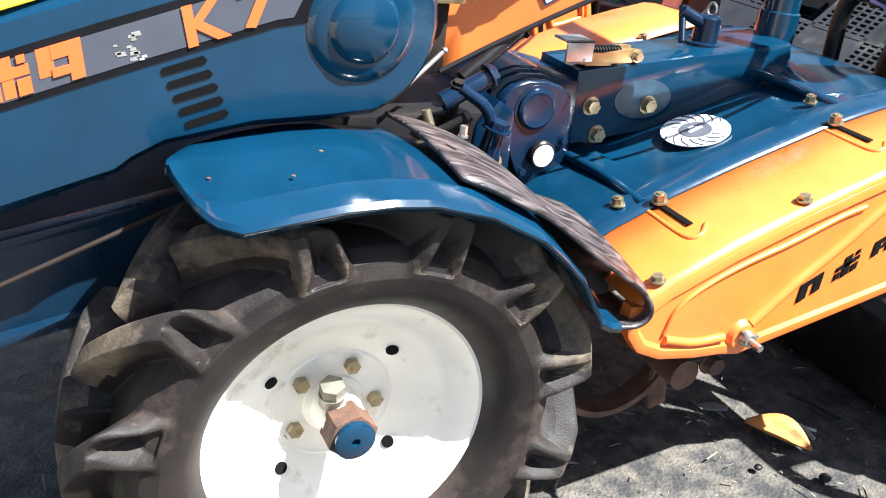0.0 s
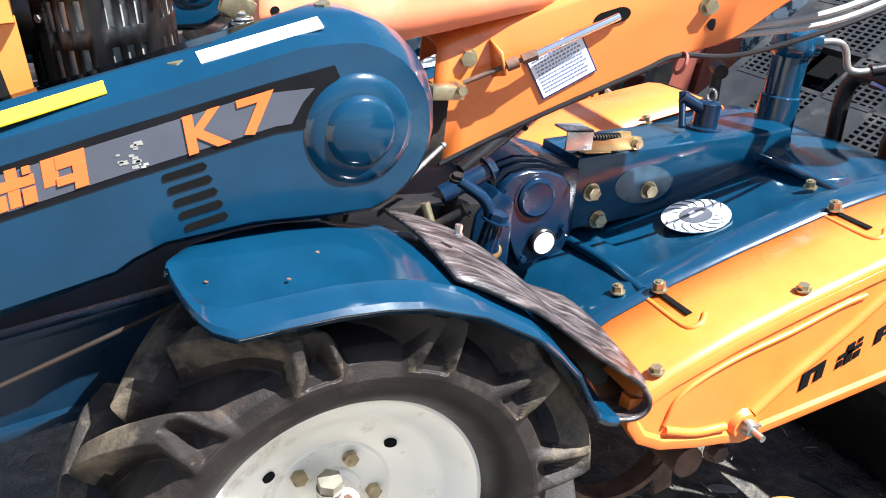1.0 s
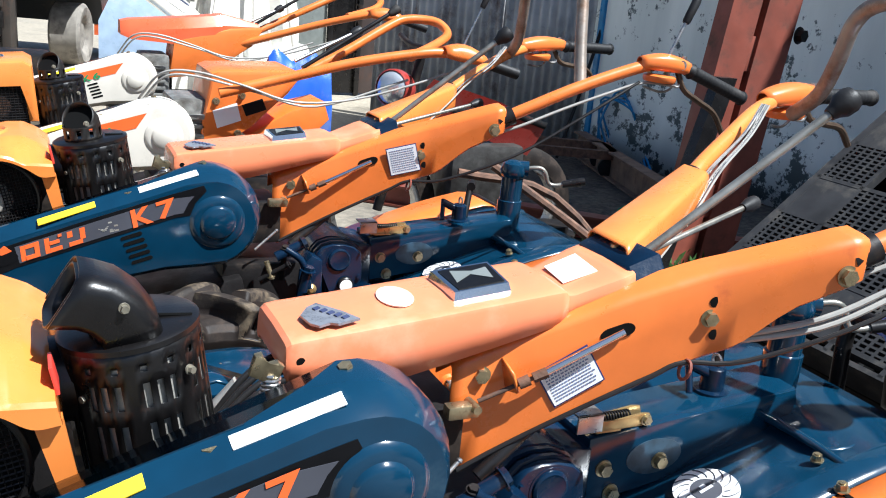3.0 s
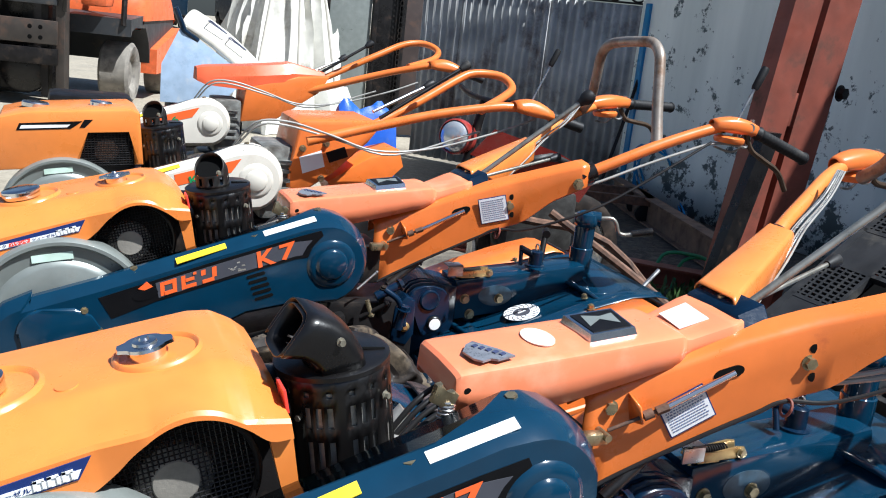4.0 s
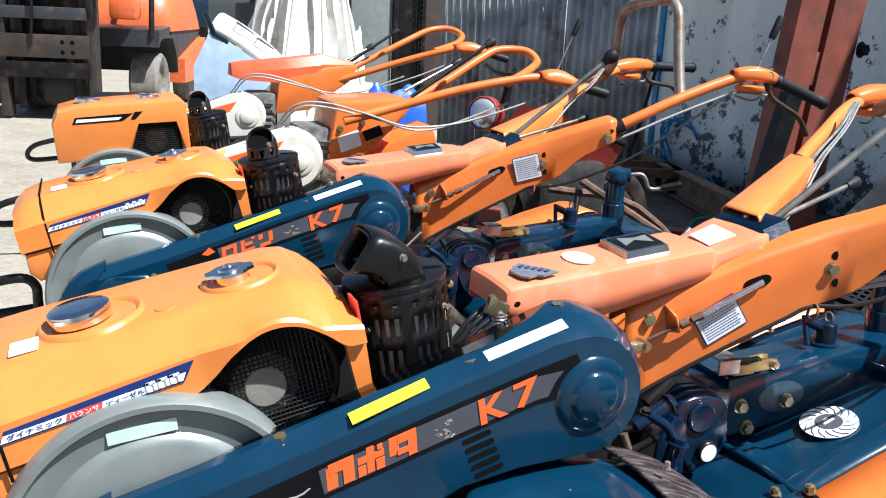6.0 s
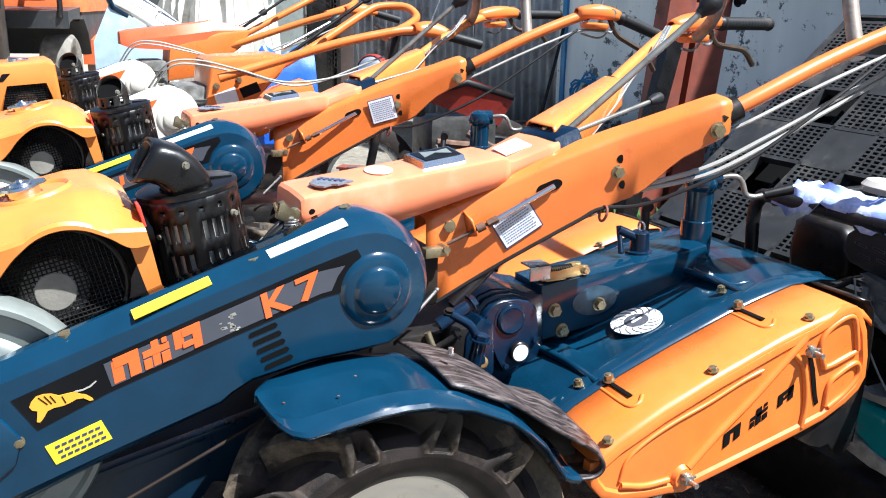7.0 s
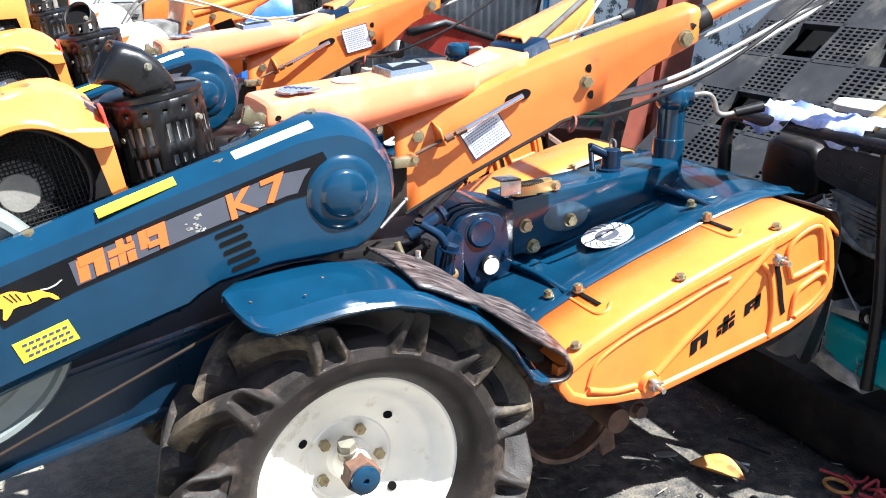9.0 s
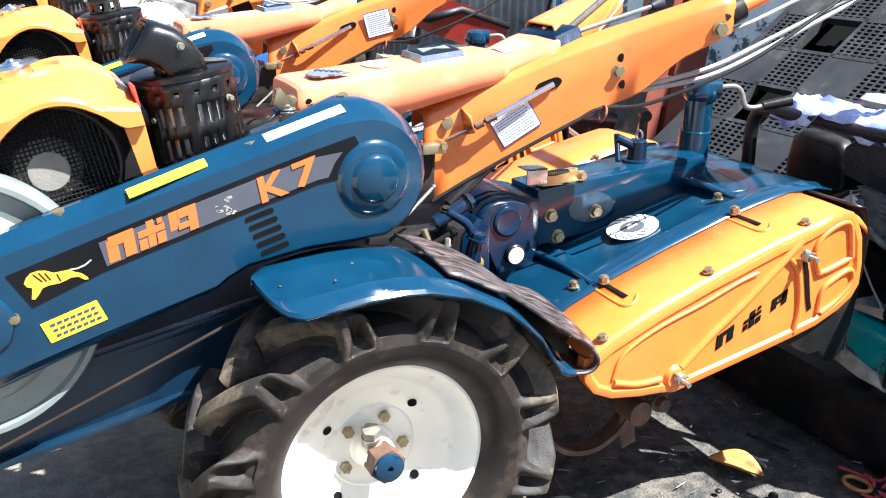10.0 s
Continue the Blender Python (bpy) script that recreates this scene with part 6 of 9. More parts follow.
    decal(wsq, [(0, 0), (0.060, 0), (0.060, 0.045), (0, 0.045)], plane_at((1.215, 1.275, along(Z, 1.23) + 0.013), (1, 0, 0.3), (0.2, 1, 0)), 0.001)
    part("sticker", wsq, M_PAPER, case, "white paper sticker")
    # turret with eye and levers
    tb = bmesh.new()
    lathe(tb, (1.318, 1.215, 0.600), (0, 0, 1), [(0, 0.030), (0.010, 0.030), (0.012, 0.020), (0.048, 0.019), (0.052, 0.014), (0.052, 0.0)], 24)
    tur = part("pin_turret", tb, M_NAVY, beam, "navy pin turret with a ring")
    rg = bmesh.new()
    tube(rg, [(1.320, 1.215 + 0.010 * math.cos(t), 0.660 + 0.010 * math.sin(t)) for t in grid_points(0, 6.28, 16)], 0.0025, 6)
    part("pull_ring", rg, M_STEEL, tur)
    l1 = bmesh.new()
    cyl(l1, (1.265, 1.205, 0.612), (1.278, 1.235, 0.660), 0.006, 10)
    cyl(l1, (1.273, 1.228, 0.655), (1.305, 1.215, 0.640), 0.010, 12)
    part("turret_lever", l1, M_NAVY, tur)
    l2 = bmesh.new()
    cyl(l2, (1.345, 1.235, 0.610), (1.375, 1.275, 0.690), 0.009, 12)
    cyl(l2, (1.368, 1.258, 0.688), (1.385, 1.290, 0.690), 0.012, 12)
    part("turret_lever", l2, M_DARK, tur)
    # depth post with its crank
    pb = bmesh.new()
    lathe(pb, (1.462, 1.222, 0.545), (0.02, 0, 1), [(0, 0.033), (0.12, 0.033), (0.122, 0.029), (0.185, 0.029), (0.190, 0.034), (0.205, 0.036), (0.222, 0.030), (0.230, 0.016), (0.231, 0.0)], 28)
    post = part("depth_post", pb, M_BLUE, root, "blue tubular depth post with a rounded cap")
    pc = bmesh.new()
    cyl(pc, (1.466, 1.222, 0.755), (1.502, 1.205, 0.755), 0.021, 18)
    part("post_head", pc, M_BLUE, post)
    kb = bmesh.new()
    tube(kb, [(1.498, 1.206, 0.757), (1.530, 1.192, 0.760), (1.545, 1.186, 0.748), (1.555, 1.182, 0.722), (1.572, 1.175, 0.716), (1.60, 1.165, 0.722)], 0.006, 10, soft=5)
    crank = part("crank", kb, M_DULLSTEEL, post, "bent dull-steel crank")
    kg = bmesh.new()
    cyl(kg, (1.592, 1.168, 0.720), (1.648, 1.147, 0.733), 0.010, 16, r2=0.012)
    part("crank_grip", kg, M_BLACK, crank, "black crank grip")
    # gear case
    face = [(0.888, 0.553), (0.893, 0.569), (0.907, 0.584), (0.930, 0.591), (0.959, 0.590), (0.986, 0.581), (1.004, 0.565), (1.009, 0.529), (1.010, 0.495), (0.985, 0.460), (0.937, 0.448), (0.921, 0.478), (0.903, 0.522)]
    gb = bmesh.new()
    steps = [(1.108, 0.95), (1.110, 0.98), (1.114, 1.0), (1.122, 1.0), (1.123, 1.06), (1.130, 1.06), (1.131, 1.03), (1.138, 1.03), (1.139, 1.10), (1.148, 1.10), (1.150, 1.13), (1.300, 1.13)]
    loft(gb, [[(0.953 + (x - 0.953) * g, y, 0.525 + (z - 0.525) * g) for x, z in face] for y, g in steps], close=True, caps=True)
    gc = part("gear_case", gb, M_NAVY, root, "navy cast gear case with stepped ridges", smooth=35)
    gp = bmesh.new()
    lathe(gp, (0.948, 1.110, 0.551), (0, -1, 0), [(0.0, 0.034), (0.003, 0.033), (0.003, 0.029), (0.006, 0.028), (0.008, 0.024), (0.007, 0.021), (0.007, 0.0)], 40)
    part("bearing_cap", gp, M_NAVY, gc, "round navy bearing cap")
    for x, z in ((0.900, 0.560), (1.000, 0.505), (0.940, 0.462)):
        gs = bmesh.new()
        bolt(gs, (x, 1.109, z), (0, -1, 0), 0.0055, 0.005)
        part("case_bolt", gs, M_NAVY, gc)
    lg = bmesh.new()
    prism(lg, [(0.88, 0.40), (0.868, 0.51), (0.90, 0.572), (1.00, 0.585), (1.046, 0.575), (1.050, 0.46), (1.02, 0.42), (0.97, 0.36)], 1.150, 1.28, 0.010)
    part("gear_housing", lg, M_NAVY, gc, smooth=35)
    ga = bmesh.new()
    lathe(ga, (0.966, 1.158, 0.487), (0, -1, 0), [(0, 0.020), (0.058, 0.020), (0.060, 0.018), (0.060, 0.0)], 24)
    part("oil_cap", ga, M_BLACK, gc)
    gw = bmesh.new()
    lathe(gw, (0.966, 1.0975, 0.487), (0, -1, 0), [(0, 0.016), (0.0006, 0.0)], 24)
    part("oil_cap_face", gw, M_PAPER, gc, "white round cap")
    # transmission clutter between wheel and case
    tr = bmesh.new()
    box(tr, (0.66, 1.08, 0.28), (0.90, 1.28, 0.56), 0.015)
    part("transmission", tr, M_DARK, root, "oily dark transmission housing")
    for i, (p, q, r, mt) in enumerate([((0.74, 1.05, 0.53), (0.80, 1.03, 0.57), 0.006, M_DARK), ((0.78, 1.06, 0.58), (0.84, 1.06, 0.61), 0.012, M_NAVY), ((0.80, 1.08, 0.52), (0.80, 1.06, 0.60), 0.007, M_DARK),
                                       ((0.755, 1.05, 0.575), (0.765, 1.04, 0.54), 0.006, M_ZINC), ((0.82, 1.09, 0.60), (0.90, 1.10, 0.66), 0.010, M_BLACK), ((0.73, 1.06, 0.60), (0.78, 1.07, 0.64), 0.003, M_STEEL), ((0.84, 1.045, 0.50), (0.85, 1.04, 0.55), 0.013, M_NAVY)]):
        bb = bmesh.new()
        cyl(bb, p, q, r, 12)
        bolt(bb, q, Vector(q) - Vector(p), r * 1.1, r * 0.7)
        part("linkage", bb, mt, root)
    bx = bmesh.new()
    prism(bx, [(0.835, 0.455), (0.842, 0.545), (0.87, 0.575), (0.897, 0.560), (0.90, 0.47), (0.88, 0.44)], 1.075, 1.14, 0.006)
    bk = part("selector_box", bx, M_NAVY, root, "navy cast selector box")
    br = bmesh.new()
    lathe(br, (0.870, 1.075, 0.493), (0, -1, 0), [(0, 0.013), (0.006, 0.013), (0.009, 0.009), (0.012, 0.006), (0.012, 0.0)], 18)
    part("brass_nut", br, M_BRASS, bk, "brass plug")
    hs = bmesh.new()
    tube(hs, [(0.800, 1.055, 0.60), (0.835, 1.045, 0.575), (0.850, 1.045, 0.535), (0.858, 1.05, 0.505)], 0.008, 10, soft=5)
    part("oil_hose", hs, M_NAVY, bk)
    # tines on the rotor shaft
    sh = bmesh.new()
    cyl(sh, (1.13, 0.90, 0.225), (1.13, 1.48, 0.225), 0.024, 18)
    shaft = part("rotor_shaft", sh, M_RUST, root, "rusty rotor shaft")
    for i, y in enumerate((1.14, 1.24, 1.32, 1.40, 1.47)):
        for k in range(2):
            t0 = radians(200 + 47 * i + 180 * k)
            pts = [Vector((1.13 + rr * math.cos(t0 + tt), y + yy, 0.225 + rr * math.sin(t0 + tt))) for rr, tt, yy in ((0.02, 0, 0), (0.09, 0.08, 0), (0.15, 0.28, 0.004), (0.185, 0.60, 0.02), (0.195, 0.9, 0.05))]
            tb2 = bmesh.new()
            P = smooth_path(pts, 4)
            rw = []
            for j, p in enumerate(P):
                d = (P[min(j + 1, len(P) - 1)] - P[max(j - 1, 0)]).normalized()
                n = d.cross(Vector((0, 1, 0))).normalized()
                w = 0.016
                rw.append([p - n * w + Vector((0, -0.003, 0)), p + n * w + Vector((0, -0.003, 0)), p + n * w * 0.9 + Vector((0, 0.004, 0)), p - n * w * 0.9 + Vector((0, 0.004, 0))])
            loft(tb2, rw, close=True, caps=True)
            part("tine", tb2, M_RUST, shaft, "rust-brown curved tine")
    nt = bmesh.new()
    bolt(nt, (1.165, 0.895, 0.245), (0, -1, 0), 0.014, 0.014)
    part("tine_bolt", nt, M_RUST, shaft)
    hoop = bmesh.new()
    rw = []
    for t in grid_points(radians(150), radians(352), 24):
        d = Vector((math.cos(t), 0, math.sin(t)))
        p = Vector((1.078, 1.0, 0.218)) + d * 0.105
        rw.append([p - d * 0.005 + Vector((0, -0.020, 0)), p + d * 0.005 + Vector((0, -0.020, 0)), p + d * 0.004 + Vector((0, 0.016, 0)), p - d * 0.004 + Vector((0, 0.016, 0))])
    loft(hoop, rw, close=True, caps=True)
    part("tine_ring", hoop, M_RUST, shaft, "rusty curved blade")
    hp = bmesh.new()
    prism(hp, [(1.158, 0.19), (1.152, 0.135), (1.166, 0.098), (1.196, 0.108), (1.186, 0.150), (1.185, 0.19)], 0.985, 0.993, 0.002)
    part("blade_holder", hp, M_RUST, shaft, "worn steel blade holder")


def chassis(root):
    fr = bmesh.new()
    rows = []
    T = Matrix.Rotation(radians(-12), 4, "Y")
    box(fr, (-0.42, -0.12, -0.05), (0.36, 0.12, 0.05), 0.008, m=Matrix.Translation((0.36, 1.17, 0.415)) @ T)
    part("chassis_beam", fr, M_DARK, root, "dusty dark-blue chassis beam")
    f2 = bmesh.new()
    box(f2, (-0.40, -0.004, -0.065), (0.20, 0.004, 0.045), 0.002, m=Matrix.Translation((0.42, 1.035, 0.44)) @ T)
    part("side_rail", f2, M_BLUE_DIRTY, root, "dusty blue side rail")
    rl = bmesh.new()
    box(rl, (-0.40, -0.012, -0.006), (0.20, 0.012, 0.006), 0.003, m=Matrix.Translation((0.42, 1.030, 0.376)) @ T)
    box(rl, (-0.40, -0.012, -0.006), (0.20, 0.012, 0.006), 0.003, m=Matrix.Translation((0.42, 1.030, 0.486)) @ T)
    part("rail_flange", rl, M_BLUE_DIRTY, root)
    ax = bmesh.new()
    cyl(ax, (0.613, 0.93, 0.271), (0.613, 1.39, 0.271), 0.030, 20)
    part("axle", ax, M_DARK, root, "dark axle tube")
    cl = bmesh.new()
    box(cl, (0.30, 1.00, 0.515), (0.345, 1.04, 0.535), 0.004)
    box(cl, (0.355, 1.01, 0.525), (0.39, 1.03, 0.55), 0.004)
    cyl(cl, (0.325, 1.0, 0.545), (0.36, 1.0, 0.550), 0.010, 12)
    part("rail_bracket", cl, M_DARK, root, "small greasy bracket on the rail")
    rp = bmesh.new()
    tube(rp, [(0.47, 0.967, 0.522), (0.45, 0.965, 0.513), (0.263, 0.950, 0.442), (0.096, 0.935, 0.380), (-0.05, 0.923, 0.325)], 0.0026, 8, soft=4)
    part("stay_rod", rp, M_STAY, root, "rust-brown stay rod")
    fb = bmesh.new()
    tube(fb, [(-0.14, 1.04, 0.40), (-0.145, 1.04, 0.52), (-0.15, 1.045, 0.57), (-0.19, 1.05, 0.585), (-0.30, 1.07, 0.555), (-0.335, 1.09, 0.51), (-0.30, 1.10, 0.485), (-0.15, 1.09, 0.50)], 0.011, 12, soft=5)
    part("front_bumper", fb, M_BLACK, root, "black bent-tube front bumper")
    st = bmesh.new()
    tube(st, [(-0.12, 1.10, 0.40), (-0.16, 1.08, 0.20), (-0.17, 1.07, 0.02)], 0.013, 10)
    cyl(st, (-0.17, 1.07, 0.0), (-0.17, 1.07, 0.012), 0.035, 16)
    part("front_stand", st, M_BLACK, root, "black front prop stand")
    ad = bmesh.new()
    for p, q, r in (((0.47, 1.09, 0.60), (0.47, 1.09, 0.72), 0.03), ((0.44, 1.17, 0.60), (0.54, 1.17, 0.71), 0.035), ((0.55, 1.10, 0.58), (0.60, 1.10, 0.66), 0.028)):
        cyl(ad, p, q, r, 14)
    box(ad, (0.42, 1.09, 0.56), (0.60, 1.26, 0.66), 0.02)
    part("engine_casting", ad, M_ALU, root, "grey cast engine parts under the hood")
    for k in range(4):
        hs = bmesh.new()
        y = 1.09 + 0.022 * k
        tube(hs, [(0.60, y, 0.775), (0.56, y, 0.768), (0.52, y - 0.004 * k, 0.748), (0.475, y - 0.012, 0.715 - 0.008 * k), (0.44, y, 0.685 - 0.01 * k), (0.40, y + 0.02, 0.645)], 0.0042, 10, soft=5)
        part("hood_cable", hs, M_BLACKCABLE, root, "dark cable under the hood")
    bl = bmesh.new()
    loft(bl, [[(0.40, 1.20, 0.70), (0.40, 1.27, 0.69)], [(0.50, 1.20, 0.72), (0.50, 1.27, 0.71)], [(0.55, 1.20, 0.70), (0.55, 1.27, 0.69)]])
    b = part("blue_plate", bl, M_BLUE, root)
    thicken(b, 0.004, 0)
    lw = bmesh.new()
    box(lw, (0.62, 1.10, 0.60), (0.80, 1.24, 0.70), 0.012, m=Matrix.Translation((0, 0, 0)))
    part("handle_base", lw, M_DARK, root, "dark mounting of the handles")


def levers(root, hugging=False):
    kb = bmesh.new()
    A, B = Vector((1.055, MID - 0.030, 0.880)), Vector((1.303, 1.075, 1.098))
    tube(kb, [A, A.lerp(B, 0.5), B], 0.0066, 12)
    big = part("shift_lever", kb, M_DULLSTEEL, root, "long dull-steel lever with a black knob")
    k2 = bmesh.new()
    d = (B - A).normalized()
    lathe(k2, B - d * 0.01, d, [(0, 0.0), (0.0, 0.009), (0.010, 0.012), (0.020, 0.018), (0.034, 0.019), (0.042, 0.016), (0.046, 0.008), (0.047, 0.0)], 20)
    part("knob", k2, M_GRIP, big, "black plastic knob")
    sb = bmesh.new()
    A, B = Vector((1.062, MID + 0.01, 0.880)), Vector((1.330, 1.235, 0.920))
    A = Vector((1.062, 1.150, 0.872))
    cyl(sb, A, B, 0.0046, 12)
    sm = part("range_lever", sb, M_DULLSTEEL, root, "bright short lever with a black knob")
    d = (B - A).normalized()
    k3 = bmesh.new()
    lathe(k3, B - d * 0.008, d, [(0, 0.0), (0.0, 0.007), (0.008, 0.009), (0.022, 0.0125), (0.036, 0.0115), (0.041, 0.006), (0.042, 0.0)], 18)
    part("knob", k3, M_GRIP, sm, "black plastic knob")
    for k in range(5):
        cb = bmesh.new()
        y, z = 0.009 * k, -0.004 * (k % 3)
        tube(cb, [(1.10, 1.19 + y * 0.5, 0.80), (1.19, 1.235 + y, 0.856 + z), (1.276, 1.28 + y, 0.909 + z * 1.6), (1.351, 1.325 + y * 0.8, 0.960 + z), (1.444, 1.37 + y * 0.6, 1.012 + z), (1.50, 1.40 + y * 0.5, 1.060)], 0.0021 if k != 2 else 0.003, 7, soft=5)
        part("control_cable", cb, M_CABLE if k % 2 == 0 else M_STEEL, root, "thin pale control cable")
    cb = bmesh.new()
    tube(cb, [(1.20, 0.985, 0.872), (1.30, 0.958, 0.905), (1.42, 0.940, 0.957), (1.53, 0.927, 1.000), (1.62, 0.916, 1.030), (1.70, 0.905, 1.028)], 0.0036, 8, soft=5)
    part("control_cable", cb, M_CABLE, root, "grey cable under the handle tube")
    for k, dz in enumerate(() if hugging else (0.0, -0.022)):
        cb = bmesh.new()
        tube(cb, [(1.126, 1.03, 0.795 + dz * 0.3), (1.26, 0.985, 0.831 + dz * 0.6), (1.38, 0.968, 0.882 + dz * 0.7), (1.487, 0.955, 0.931 + dz * 0.6), (1.60, 0.948, 0.978 + dz * 0.5), (1.72, 0.945, 1.03 + dz * 0.4)], 0.0046, 8, soft=5)
        part("control_cable", cb, M_CABLE, root, "pale grey cable beside the handle")


def tiller(offset, style, label):
    base = Vector((0.75, MID, 0.0))
    root = thing("power_tiller", base, label, "power tiller", "power tillers in a row")
    tyre_wheel(root, 0.896, -1, 60 if offset[1] < 0.5 else 24)
    tyre_wheel(root, 2 * MID - 0.896 + 0.06, 1)
    if style["decal"] == "beast":
        fender(root, 0.992, 0.800, -1)
        fender(root, 0.992, 0.800, 1).location.y += 0.11
    belt_cover(root, style)
    flywheel(root)
    engine(root, style)
    muffler(root, chimney=offset[1] > 0.5)
    hood_and_yoke(root, style)
    for side in (-1, 1):
        handle_arm(root, side, dict(style, yellow=side > 0))
    handle_loop(root, 0.055 if style["decal"] == "beast" else -0.040)
    rotary(root)
    chassis(root)
    levers(root, offset[1] > 0.5)
    root.location = base + Vector(offset)
    return root


M_DULLSTEEL = surface("dull lever steel", (0.36, 0.345, 0.30), 0.34, metal=0.75, scale=30, vary=0.25, stain=(0.08, 0.06, 0.04), stain_amount=0.35)
M_STAY = surface("dull brown rod", (0.022, 0.014, 0.010), 0.7, vary=0.3, spec=0.2)
M_LEVER = surface("bare lever metal", (0.075, 0.048, 0.030), 0.45, metal=0.4, scale=30, vary=0.3, bump=0.1)
M_WORN = surface("worn painted steel tube", (0.30, 0.26, 0.22), 0.4, metal=0.4, scale=14, vary=0.25, stain=(0.16, 0.09, 0.05), stain_amount=0.5, stain_scale=13)


def streaked_rubber():
    m, n, l, b = nodes_of("streaked flap rubber")
    geo = n.new("ShaderNodeNewGeometry")
    mp = n.new("ShaderNodeMapping")
    mp.inputs["Rotation"].default_value = (0, radians(-30), radians(28))
    mp.inputs["Scale"].default_value = (9, 75, 30)
    l.new(geo.outputs["Position"], mp.inputs[0])
    a = n.new("ShaderNodeTexNoise")
    a.inputs["Scale"].default_value = 1.6
    a.inputs["Detail"].default_value = 7
    a.inputs["Distortion"].default_value = 0.8
    l.new(mp.outputs[0], a.inputs["Vector"])
    r = n.new("ShaderNodeValToRGB")
    r.color_ramp.elements[0].color, r.color_ramp.elements[0].position = (0.016, 0.012, 0.012, 1), 0.42
    r.color_ramp.elements[1].color, r.color_ramp.elements[1].position = (0.15, 0.118, 0.112, 1), 0.72
    l.new(a.outputs["Fac"], r.inputs[0])
    l.new(r.outputs[0], b.inputs["Base Color"])
    b.inputs["Roughness"].default_value = 0.42
    bp = n.new("ShaderNodeBump")
    bp.inputs["Strength"].default_value = 0.4
    bp.inputs["Distance"].default_value = 0.01
    l.new(a.outputs["Fac"], bp.inputs["Height"])
    l.new(bp.outputs[0], b.inputs["Normal"])
    return m


M_FLAP = streaked_rubber()

M_FIGGREY = surface("pale grey decal", (0.40, 0.38, 0.33), 0.4, bump=0.0)
STYLE_A = {"cover": "blue", "decal": "beast", "label": "low"}
STYLE_B = {"cover": "blue", "decal": "oval", "label": "high"}
tiller((0, 0, 0), STYLE_A, "orange and blue power tiller with faded hood and cream wheel")
tiller((0.027, 1.055, 0), STYLE_B, "orange and blue power tiller with oval-badge belt cover")


